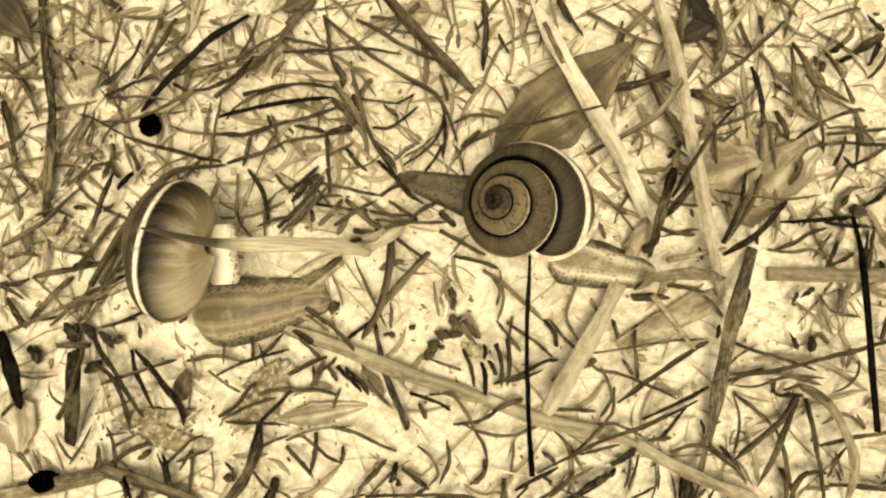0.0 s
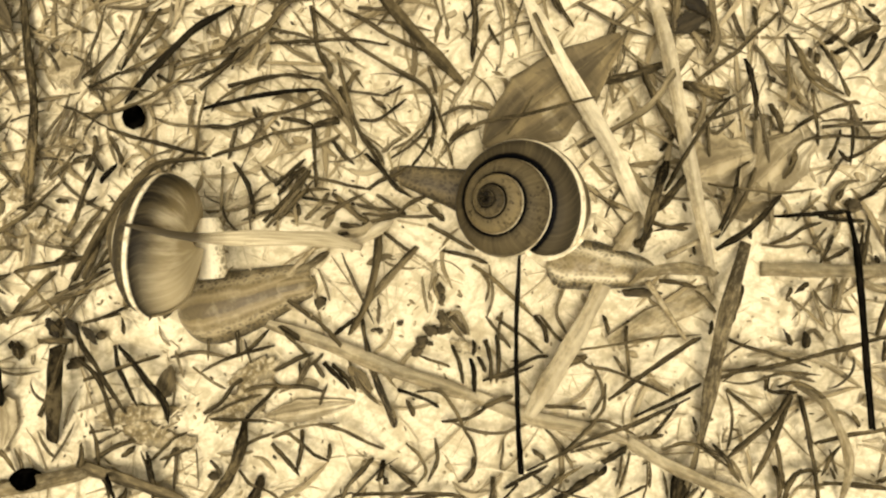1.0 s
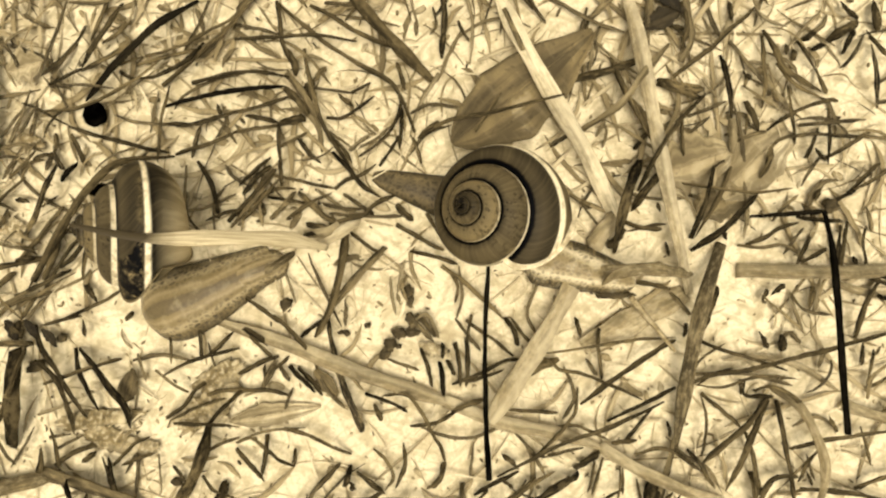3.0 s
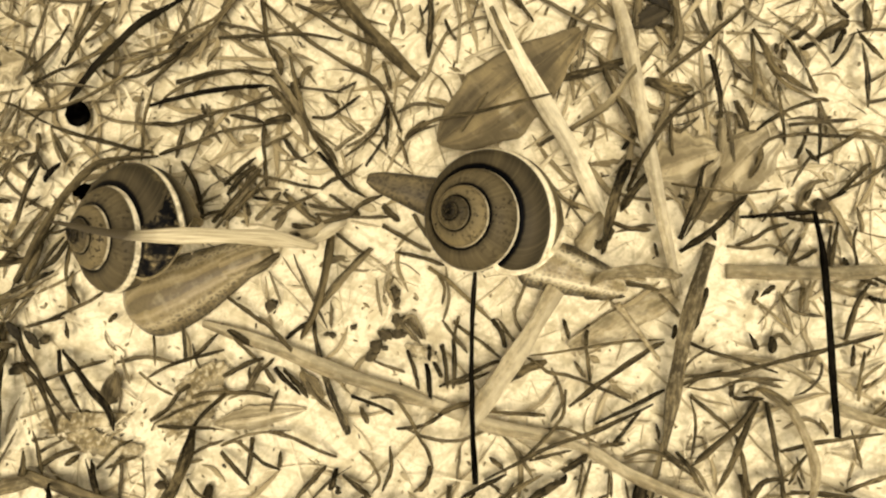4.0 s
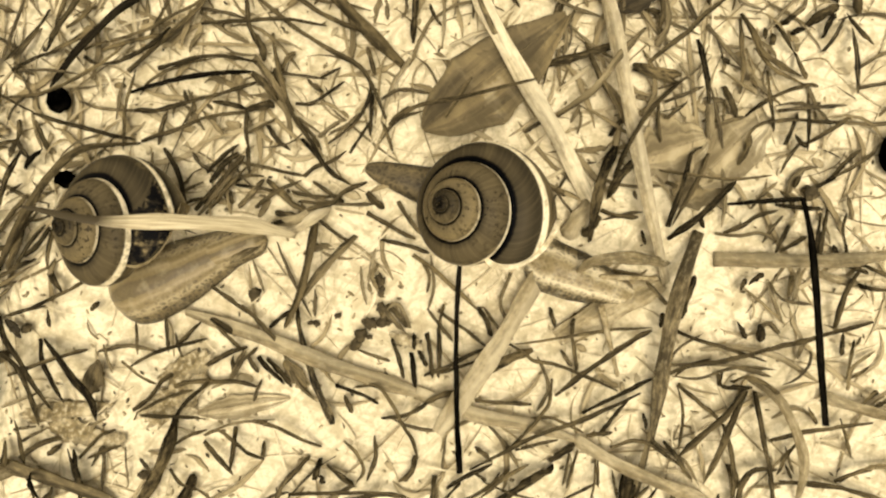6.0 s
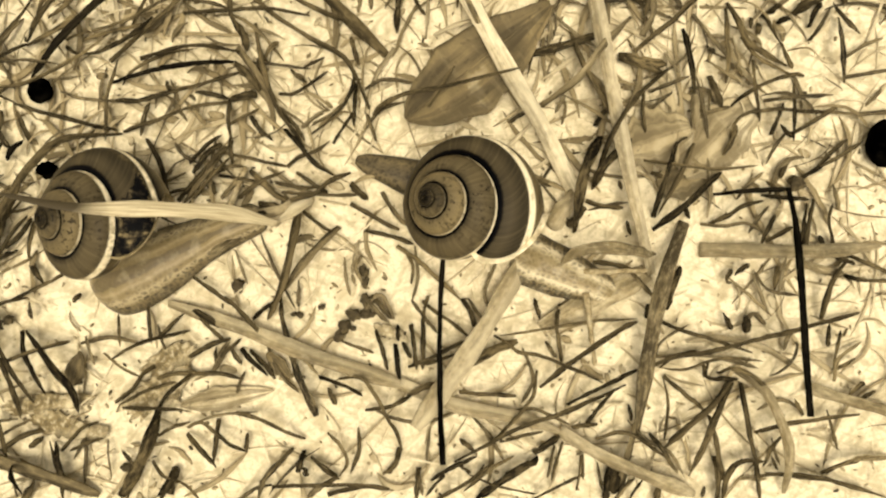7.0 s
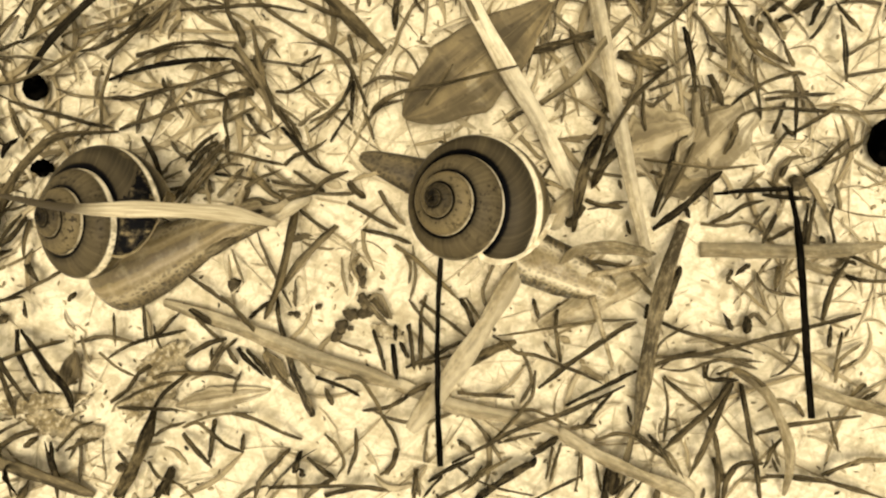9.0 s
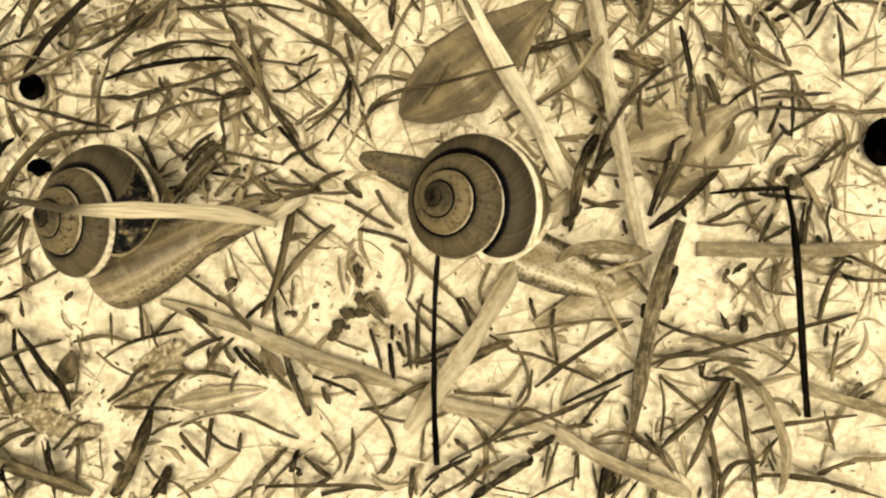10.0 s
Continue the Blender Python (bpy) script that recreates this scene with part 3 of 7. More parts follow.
def slug_mesh(name, length, profile, heights, material, bend=0.0, hem=1.2, lean=0.0):
    """A soft body piece along x: half widths and heights by share of the length, a rounded back, a flat, wavy hem at the ground. Millimetres."""
    rings, vs = [], []
    n, sides = 44, 36
    at, wide = zip(*profile)
    at_h, tall = zip(*heights)
    for i in range(n + 1):
        s = i / n
        w, h = float(np.interp(s, at, wide)), float(np.interp(s, at_h, tall))
        y0 = bend * length * (s - 0.5) ** 2
        ring = []
        for j in range(sides):
            a = 2 * math.pi * j / sides - math.pi / 2
            up = math.sin(a)
            y = w * math.cos(a) * (1 + (hem - 1) * max(0, 1 - abs(up + 0.1) * 2.2)) * (1 + 0.025 * math.sin(s * 46) * max(0, -up + 0.2) + 0.04 * noise.noise((s * 5, a, length)))
            z = h * (0.2 + 0.8 * up) if up > 0 else h * 0.2 * (1 + up)
            ring.append(Vector((s * length, y0 + y + lean * max(0, up) * w, z * (1 + 0.05 * noise.noise((s * 8, a, 3.0))))) / 1000)
        rings.append(ring)
        vs.append(s * length * 0.05)
    for _ in range(3):
        rings = [rings[0]] + [[(p * 2 + q + r) / 4 for p, q, r in zip(rings[i], rings[i - 1], rings[i + 1])] for i in range(1, n)] + [rings[n]]
    v, f, u = loft(rings, [j / sides for j in range(sides + 1)], vs)
    return mesh_from(name, v, f, material, u)


def tentacle_mesh(length, r0, r1):
    """A feeler along x with a small eye knob at its end. Millimetres."""
    rings, vs = [], []
    for i in range(17):
        s = i / 16
        r = r0 + (r1 - r0) * s
        if s > 0.9:
            r *= 1.35 if s < 0.99 else 0.7
        rings.append([Vector((s * length, r * math.cos(a), r * math.sin(a) - 0.3 * s * s)) / 1000 for a in [k * math.pi / 4 for k in range(8)]])
        vs.append(s)
    v, f, u = loft(rings, [k / 8 for k in range(9)], vs)
    return mesh_from("tentacle", v, f, SKIN_PALE, u)


def build_snail(radius, phi, tall, material, label, lip, lip_label):
    """A snail as an empty with its shell, foot, head and feelers; returns the parts by name."""
    snail = tagged(new("snail"), label, "snail", "snails on the litter")
    phi0 = radians(phi)
    made = {"snail": snail, "shell": part("shell", shell_mesh(radius, phi0, tall, material), snail, "glossy dark coiled shell with one pale band")}
    part("mantle", mantle_mesh(radius, phi0, tall), made["shell"], "pale soft mantle filling the mouth")
    part("lip", lip_mesh(radius, phi0, tall, *lip), made["shell"], lip_label)
    return made


def striped_snail():
    s = build_snail(0.0128, -45, 0.8, SHELL_WIDE, "banded snail turning its shell on the litter", (-130, 212, 0.8, LIP_TAN), "thin tan shell lip")
    part("worn_patch", patch_mesh(0.0128, radians(-45), 0.8, 0.005, 0.15, radians(14), radians(84)), s["shell"], "dark flaking worn patch")
    s["foot"] = part("foot", slug_mesh("foot", 25, [(0, 1.6), (0.04, 3.6), (0.12, 5.2), (0.25, 5.7), (0.45, 5.2), (0.65, 4.3), (0.85, 3.3), (1, 2.4)],
                                       [(0, 0.6), (0.06, 2.6), (0.2, 4.4), (0.5, 4.2), (0.8, 2.6), (1, 1.2)], SKIN_STRIPE, 0.12), s["snail"], "wide tan snail foot with a dark wrinkled hem")
    s["head"] = part("head", slug_mesh("head", 22, [(0, 1.5), (0.2, 3.0), (0.45, 3.3), (0.65, 2.9), (0.82, 2.6), (0.93, 2.4), (0.98, 1.6), (1, 0.6)],
                                       [(0, 0.5), (0.3, 1.8), (0.6, 2.9), (0.8, 2.7), (0.95, 1.9), (1, 0.5)], SKIN_STRIPE, -0.1), s["snail"], "tan snail neck and head with a dark back stripe")
    s["tail"] = part("tail", slug_mesh("tail", 10, [(0, 1.6), (0.2, 2.3), (0.6, 2.2), (0.9, 2.4), (1, 1.8)], [(0, 2.0), (0.5, 3.0), (1, 2.0)], SKIN_LIGHT), s["snail"], "pale snail tail tip")
    s["feeler"] = part("tentacle", tentacle_mesh(10, 0.75, 0.38), s["head"])
    s["feeler_low"] = part("tentacle", tentacle_mesh(8, 0.7, 0.36), s["head"])
    return s


def round_snail():
    s = build_snail(0.0124, -60, 1.0, SHELL, "banded snail showing its coiled spire, crawling under grass", (-120, 205, 1.5), "pale thickened shell lip")
    s["tail"] = part("tail", slug_mesh("tail", 19, [(0, 0.7), (0.06, 1.4), (0.15, 1.9), (0.35, 2.6), (0.6, 3.4), (0.8, 4.0), (1, 3.9)],
                                       [(0, 0.5), (0.3, 2.0), (0.7, 3.2), (1, 3.4)], SKIN_DARK, 0.0, 1.05), s["snail"], "dark wrinkled snail tail")
    s["head"] = part("head", slug_mesh("head", 20, [(0, 2.0), (0.1, 4.0), (0.45, 3.7), (0.7, 2.8), (0.88, 2.2), (0.97, 1.4), (1, 0.5)],
                                       [(0, 1.5), (0.2, 4.0), (0.5, 4.0), (0.8, 3.0), (1, 0.8)], SKIN, 0.0, 1.25), s["snail"], "tan speckled snail head and foot")
    s["feeler"] = part("tentacle", tentacle_mesh(12.5, 0.6, 0.33), s["snail"])
    s["feeler_low"] = part("tentacle", tentacle_mesh(11, 0.6, 0.33), s["snail"])
    return s


BANDED, ROUND = striped_snail(), round_snail()


# ---- leaves, seeds and crumbs ----
def leaf_mesh(length, half, material, curl=0.15, fold=0.2, seed=0, ragged=0.1, low=0.0, belly=0.85, blunt=1.0):
    """A dead leaf along x with an uneven oval outline, a fold along the midrib and real thickness. Millimetres."""
    n, m = 22, 12
    top = []
    for i in range(n + 1):
        s = i / n
        w = math.sin(math.pi * (0.03 + 0.94 * s ** belly)) ** blunt * (1 + ragged * noise.noise((s * 7, seed, 0)))
        ring = []
        for k in range(m + 1):
            q = 2 * k / m - 1
            ww = w * (half if q > 0 else low or half) * (1 + ragged * noise.noise((s * 9, q * 2, seed + 3.0)))
            z = 0.3 + fold * abs(q) * half + curl * length * (s - 0.5) ** 2 + 0.5 * noise.noise((s * 4, q * 2, seed))
            ring.append(Vector((s * length, q * ww, z)) / 1000)
        top.append(ring)
    rings = [r + [p - Vector((0, 0, 0.00022)) for p in r[::-1]] for r in top]
    us = [k / (2 * m + 1) for k in range(2 * m + 3)]
    v, f, u = loft(rings, us, [i / n * length * 0.1 for i in range(n + 1)])
    return mesh_from("leaf", v, f, material, u)


def leaf(x0, y0, x1, y1, z, half, v, pale, label, curl=0.1, fold=0.12, tip=0.0, ragged=0.45, low=0.0, belly=0.85, blunt=1.0):
    """A leaf as a thing, from its stalk to its point. Millimetres."""
    COUNT[0] += 1
    length = math.hypot(x1 - x0, y1 - y0)
    ob = new("dead_leaf", leaf_mesh(length, half, leaf_material(v, pale), curl, fold, COUNT[0], ragged, low, belly, blunt))
    rib = [Vector((s * length, 0, 0.25 + curl * length * (s - 0.5) ** 2)) / 1000 for s in (0.0, 0.3, 0.6, 0.9)]
    part("midrib", blade_mesh(rib, 0.0004, ob.data.materials[0], 0.5, 0.3, 1.0), ob)
    ob.matrix_basis = pose(x0 / 1000, y0 / 1000, z / 1000, tip, 0, math.degrees(math.atan2(y1 - y0, x1 - x0)))
    return tagged(ob, label, "leaf", "dead leaves in the litter")


def rag(x0, y0, x1, y1, z, half, v, pale, label):
    """A rotted, mottled scrap: a low rough-edged flake with lumps and torn holes at its rim. Millimetres."""
    COUNT[0] += 1
    length = math.hypot(x1 - x0, y1 - y0)
    n, m = 46, 12
    rings = []
    for i in range(m + 1):
        ring = []
        for k in range(n):
            a = 2 * math.pi * k / n
            d = i / m * (1 + 0.32 * noise.noise((math.cos(a) * 1.6, math.sin(a) * 1.6, COUNT[0])) + 0.3 * noise.noise((math.cos(a) * 6, math.sin(a) * 6, COUNT[0])))
            x, y = length * 0.52 * d * math.cos(a), half * d * math.sin(a)
            ring.append(Vector((x, y, 0.15 + (1 - (i / m) ** 3) * (0.35 + 0.7 * abs(noise.noise((x * 0.7, y * 0.7, COUNT[0])))))) / 1000)
        rings.append(ring)
    verts, faces, uvs = loft(rings[::-1] , [k / n for k in range(n + 1)], [i * 0.4 for i in range(m + 1)])
    ob = new("leaf_scrap", mesh_from("scrap", verts, faces, scrap_material(v, pale), uvs))
    ob.matrix_basis = pose((x0 + x1) / 2000, (y0 + y1) / 2000, z / 2500, 0, 0, math.degrees(math.atan2(y1 - y0, x1 - x0)))
    return tagged(ob, label, "leaf", "dead leaves in the litter")


def pebble_mesh(name, rx, ry, rz, material, rough, seed):
    bm = bmesh.new()
    bmesh.ops.create_icosphere(bm, subdivisions=3, radius=1)
    for v in bm.verts:
        d = 1 + rough * noise.noise(v.co * 1.7 + Vector((seed, 0, 0))) + rough * 0.5 * noise.noise(v.co * 4 + Vector((seed, 5, 0)))
        v.co = Vector((v.co.x * rx * d, v.co.y * ry * d, v.co.z * rz * d)) / 1000
    me = bpy.data.meshes.new(name)
    bm.to_mesh(me)
    bm.free()
    me.polygons.foreach_set("use_smooth", [True] * len(me.polygons))
    me.materials.append(material)
    return me


def seed_ball(x, y, r, ry, label="small black rounded seed lying in the litter", rough=0.12):
    COUNT[0] += 1
    ob = new("seed", pebble_mesh("seed", r, ry, min(r, ry) * 0.9, BLACK, rough, COUNT[0]))
    ob.matrix_basis = pose(x / 1000, y / 1000, min(r, ry) / 1250, 0, 0, 0)
    return tagged(ob, label, "seed", "black seeds in the litter")


def crumb(x, y, r, ry, turn):
    COUNT[0] += 1
    ob = new("soil_crumb", pebble_mesh("crumb", r, ry, min(r, ry) * 0.7, CRUMB, 0.6, COUNT[0]))
    ob.matrix_basis = pose(x / 1000, y / 1000, min(r, ry) / 2200, 0, 0, turn)
    return tagged(ob, "dark crumbly piece of soil in the litter", "crumb", "crumbs in the litter")


leaf(9.2, 17.1, 33.2, 36.3, 3.5, 6.0, 0.42, 0.5, "tan folded dead leaf lying on the grass", ragged=0.12, low=7.4, belly=0.82)
leaf(56.5, 8.6, 68.5, 20.5, 0.3, 5.4, 0.62, 0.7, "pale thin dead leaf under grass stalks", ragged=0.25, belly=1.0, fold=0.03, blunt=0.5, low=5.0)
leaf(46.0, 12.5, 58.0, 16.5, 0.3, 5.2, 0.6, 0.68, "pale tan torn leaf under grass stalks", ragged=0.3, belly=0.9, fold=0.03, blunt=0.5)
leaf(52.5, 6.0, 61.0, 9.0, 0.3, 3.2, 0.54, 0.62, "tan torn leaf under grass stalks", ragged=0.3, belly=0.9, fold=0.03, blunt=0.5)
leaf(-86.7, 48.4, -74.4, 38.1, 2.0, 4.1, 0.3, 0.36, "dark brown dead leaf", ragged=0.1)
leaf(-48.3, -28.1, -46.8, -21.9, 1.0, 1.7, 0.42, 0.5, "small tan oval leaf", ragged=0.1)
rag(-39.3, -32.6, -28.4, -24.8, 0.6, 3.1, 0.51, 0.63, "tan crumpled leaf scrap")
rag(-56.5, -33.3, -45.6, -36.2, 0.8, 2.1, 0.49, 0.61, "tan crumpled leaf scrap")
rag(-60.6, -31.9, -46.6, -30.5, 0.8, 1.8, 0.47, 0.59, "tan crumpled leaf scrap")
rag(-36.7, -25.8, -27.0, -21.1, 1.0, 2.1, 0.47, 0.61, "brown crumpled leaf scrap")
leaf(44.4, 46.7, 49.1, 40.4, 2.0, 1.6, 0.2, 0.26, "dark brown curled leaf scrap")
leaf(42.5, 38.0, 49.9, 41.3, 1.6, 1.8, 0.26, 0.3, "dark brown curled leaf scrap")
rag(-73.3, 3.7, -66.0, 1.1, 0.5, 2.1, 0.53, 0.69, "pale torn leaf scrap")
leaf(-69.0, 30.3, -62.8, 32.3, 0.6, 3.1, 0.68, 0.74, "pale torn leaf scrap")
leaf(-79.6, -26.0, -77.5, -37.9, 0.3, 4.1, 0.72, 0.84, "pale mottled leaf scrap")
leaf(-14.9, -22.2, -10.8, -26.9, 0.8, 1.4, 0.5, 0.6, "tan torn leaf scrap")
leaf(-29.4, 43.6, -23.2, 46.7, 1.0, 1.4, 0.4, 0.5, "tan torn leaf scrap")
rag(-82.6, -4.1, -76.4, 0.1, 0.5, 2.1, 0.55, 0.67, "tan torn leaf scrap")
leaf(-6.7, 43.8, -2.0, 43.2, 0.6, 2.9, 0.66, 0.72, "pale torn leaf scrap")
leaf(-30.1, -31.5, -13.9, -28.8, 0.1, 2.0, 0.66, 0.8, "pale veined dead leaf scrap", ragged=0.25, fold=0.02, curl=0.03)
leaf(-69.1, -13.4, -67.0, -17.5, 1.0, 0.9, 0.2, 0.28, "small dark leaf scrap", ragged=0.2)
leaf(-65.8, -13.4, -63.3, -17.1, 1.0, 0.8, 0.2, 0.28, "small dark leaf scrap", ragged=0.2)
leaf(-62.7, -15.0, -60.1, -18.2, 1.0, 0.8, 0.24, 0.3, "small dark leaf scrap", ragged=0.2)
rag(-72.5, 2.9, -66.4, 2.3, 0.5, 2.2, 0.57, 0.69, "tan crumbling leaf scrap")
rag(-67.4, 18.7, -63.2, 17.3, 0.5, 1.3, 0.51, 0.63, "tan crumbling leaf scrap")
rag(-76.3, 8.0, -72.8, 10.3, 0.5, 1.6, 0.55, 0.67, "tan crumbling leaf scrap")
rag(-37.2, -28.1, -30.1, -31.2, 0.4, 2.0, 0.57, 0.71, "tan crumbling leaf scrap")
rag(-46.7, -36.8, -42.6, -35.8, 0.4, 1.5, 0.61, 0.71, "tan crumbling leaf scrap")
rag(3.7, -17.8, 8.9, -19.9, 0.4, 1.2, 0.63, 0.76, "pale crumbling leaf scrap")
seed_ball(-53.5, 22.7, 1.95, 2.26)
seed_ball(-72.6, -42.4, 2.77, 2.05)
seed_ball(90.4, 13.5, 2.87, 4.02)
seed_ball(-52.3, 9.2, 1.68, 1.48, "black stone beside the snail shell", 0.4)
crumb(1.5, -8.2, 0.75, 1.1, 20)
crumb(1.9, -10.2, 0.6, 1.0, -10)
crumb(1.8, -13.3, 0.75, 1.1, 10)
crumb(2.2, -15.6, 1.25, 0.85, 0)
crumb(-0.2, -15.8, 1.2, 1.05, 20)
crumb(-1.7, -17.7, 1.0, 1.1, -20)
crumb(-2.6, -19.4, 1.2, 0.8, 30)
crumb(-0.2, -18.2, 0.5, 0.4, 0)
crumb(-10.5, -15.7, 0.5, 0.4, 0)
crumb(-9.4, -15.9, 0.5, 0.6, 20)
crumb(-5.7, -14.5, 0.65, 0.45, 25)
crumb(-20.1, -10.8, 1.03, 1.13, 0)
crumb(-64.4, -21.7, 1.64, 0.92, 20)
crumb(-60.0, -16.7, 0.92, 0.72, 40)
crumb(76.5, 6.9, 1.44, 1.23, 0)
crumb(37.9, -8.9, 3.08, 0.82, 0)
crumb(-75.0, -19.4, 1.03, 1.44, 30)
crumb(-67.8, -15.4, 1.23, 1.44, 0)
crumb(-39.3, -42.2, 1.03, 0.72, 0)
SWING = grass(4.9, 3.9, (0, 0, 0.8), (16, 0.6, 2.6), (27, 0, 4.6), (34, -0.5, 6), thick=0.18, tip=0.45, label="broad tan grass blade sliding under the snail")
STRAW = grass(6.2, 2.4, (0, 0, 0), (9, -0.8, 3.5), (20, -0.2, 6.4), (30, 0.8, 4.6), (39, 0, 0.5), thick=0.2, tip=0.14, root=0.5, taper=0.42, label="long pale straw with a dark tip leaning over the snail shell")
STRAW.data.materials[0] = STRAW_SKIN

# ---- grass blades, one by one ----
grass(2.6, 2.05, (-74.2, 47.0, 0.3), (-72.2, 34.0, 1.9), (-70.8, 24.7, 2.4), (-71.6, 15.5, 1.9), (-73.4, 5.8, 0.3))
grass(1.5, 1.43, (-81.2, 27.2, 0.3), (-78.4, 21.6, 2.4), (-78.6, 15.7, 0.3))
grass(3.2, 0.83, (-83.8, 31.9, 0.3), (-74.7, 31.4, 1.5), (-68.2, 31.9, 0.3))
grass(3, 1.03, (-81.7, 35.0, 0.3), (-75.7, 29.0, 1.5), (-74.6, 23.6, 0.3))
grass(1.8, 1.44, (-64.5, 48.0, 0.3), (-61.0, 45.3, 1.9), (-59.3, 43.9, 0.3))
grass(3.2, 0.72, (-58.8, 42.8, 0.3), (-52.0, 42.4, 1.5), (-46.8, 46.0, 0.3))
grass(2, 1.02, (-42.1, 28.0, 0.3), (-36.3, 31.9, 2.2), (-29.1, 38.6, 2.2), (-25.4, 44.9, 0.3))
grass(0.7, 0.79, (-41.6, 24.4, 0.3), (-33.3, 24.8, 5.4), (-26.0, 26.2, 5.4), (-20.2, 28.0, 0.3))
grass(1.1, 0.79, (-36.9, 28.5, 0.3), (-25.9, 29.0, 6.0), (-18.7, 29.5, 0.3))
grass(3.5, 0.83, (-69.2, 17.8, 0.3), (-66.4, 22.3, 1.5), (-65.6, 27.2, 0.3))
grass(3.2, 0.62, (-71.8, 36.6, 0.3), (-68.0, 33.1, 1.5), (-67.1, 29.8, 0.3))
grass(2, 2.18, (-11.7, 48.0, 0.3), (-2.4, 35.8, 6.0), (5.6, 29.1, 0.3), root=0.6, tip=0.7)
grass(3, 1.33, (-20.2, 30.3, 0.3), (-16.8, 26.2, 2.4), (-14.8, 22.4, 0.3))
grass(3, 0.83, (-13.4, 42.8, 0.3), (-7.6, 42.4, 1.5), (-3.5, 46.4, 0.3))
grass(2.8, 0.82, (-9.8, 39.7, 0.3), (-6.6, 42.4, 1.9), (-3.3, 46.4, 0.3))
grass(2.8, 0.92, (3.2, 18.7, 0.3), (5.2, 20.1, 1.9), (6.9, 21.8, 0.3))
grass(2, 0.79, (3.7, 18.4, 2.0), (8.4, 20.5, 7.0), (17.1, 22.0, 8.5), (27.8, 24.8, 8.0))
grass(2.4, 0.69, (12.8, 18.7, 7.5), (15.1, 21.9, 8.3), (17.2, 24.9, 8.5))
grass(2.6, 1.13, (7.5, 46.5, 0.3), (7.8, 39.7, 1.9), (7.4, 32.9, 0.3))
grass(3, 0.62, (6.1, 40.2, 0.3), (8.7, 43.6, 1.5), (10.8, 46.5, 0.3))
grass(4.3, 0.72, (11.0, 46.5, 0.3), (12.7, 39.3, 1.5), (12.4, 31.9, 0.3))
grass(2.2, 0.62, (10.3, 39.7, 0.3), (11.1, 37.4, 1.5), (12.3, 36.0, 0.3))
grass(3.5, 0.62, (-6.7, 17.3, 0.3), (-8.7, 16.6, 1.5), (-4.6, 19.9, 0.3))
grass(3.8, 0.72, (6.9, 30.3, 0.3), (3.7, 24.9, 1.5), (1.7, 18.9, 0.3))
grass(2.2, 0.82, (20.9, 46.8, 0.3), (21.6, 43.6, 2.4), (23.6, 41.6, 0.3))
grass(4.6, 0.72, (22.5, 35.5, 0.3), (18.1, 34.0, 1.9), (13.7, 32.6, 0.3))
grass(2.6, 1.63, (29.8, 29.1, 0.3), (36.3, 30.1, 2.9), (43.2, 33.0, 0.3))
grass(3.4, 1.28, (32.4, 20.4, 0.3), (37.2, 23.3, 6.3), (41.1, 28.3, 6.3), (47.8, 35.7, 0.3))
grass(2.8, 0.88, (37.4, 33.2, 0.3), (38.2, 26.3, 6.3), (41.1, 20.9, 6.3), (46.3, 15.5, 0.3))
grass(1.9, 0.87, (54.3, 26.7, 0.3), (46.3, 19.8, 8.0), (42.6, 14.1, 8.0), (42.3, 9.5, 0.3))
grass(1.8, 1.75, (42.9, 15.7, 0.3), (38.1, 7.9, 8.0), (38.1, -1.5, 0.3))
grass(2.3, 1.46, (48.0, 14.1, 0.3), (41.5, 9.3, 8.0), (41.1, 5.8, 0.3))
grass(2.2, 1.34, (45.7, 28.8, 0.3), (48.9, 27.2, 1.9), (53.6, 26.0, 0.3))
grass(3.3, 1.13, (49.8, 32.4, 0.3), (51.3, 36.1, 1.8), (50.5, 40.2, 1.8), (50.4, 46.5, 0.3))
grass(3.4, 0.83, (53.1, 46.5, 0.3), (54.8, 39.3, 1.5), (57.1, 36.4, 0.3))
grass(2.6, 0.83, (61.1, 46.6, 0.3), (63.0, 44.5, 1.5), (65.5, 42.6, 0.3))
grass(3.6, 0.72, (58.5, 36.1, 0.3), (64.6, 28.0, 1.5), (70.7, 22.8, 0.3))
grass(3.7, 0.83, (26.7, 43.7, 0.3), (32.6, 39.8, 1.5), (40.4, 37.4, 0.3))
grass(3.4, 0.72, (33.2, 42.0, 0.3), (30.4, 32.5, 1.9), (28.6, 25.1, 0.3))
grass(3, 1.23, (38.7, 45.1, 0.3), (35.3, 41.4, 1.9), (33.2, 39.5, 0.3))
grass(3.4, 0.72, (28.2, 25.6, 0.3), (32.1, 32.6, 1.5), (36.1, 39.7, 0.3))
grass(3.2, 1.44, (44.7, 46.5, 0.3), (43.5, 39.1, 1.9), (43.4, 32.6, 0.3))
grass(2, 0.92, (-82.2, 0.1, 0.3), (-74.3, 3.7, 2.2), (-71.0, 6.3, 2.2), (-66.4, 11.8, 0.3))
grass(2, 1.13, (-75.3, -5.1, 0.3), (-68.2, -3.8, 1.9), (-62.7, -2.4, 0.3))
grass(3.3, 0.62, (-72.9, 0.3, 0.3), (-67.5, -0.7, 1.5), (-64.2, -1.1, 0.3))
grass(1.7, 1.27, (-65.0, -6.7, 0.3), (-56.4, 2.9, 6.1), (-50.8, 9.2, 8.0), (-46.8, 13.6, 6.1), (-40.0, 15.5, 0.3))
grass(2.9, 0.82, (-80.2, -15.2, 0.3), (-71.4, -11.7, 1.8), (-64.2, -8.1, 1.8), (-58.3, -4.9, 0.3))
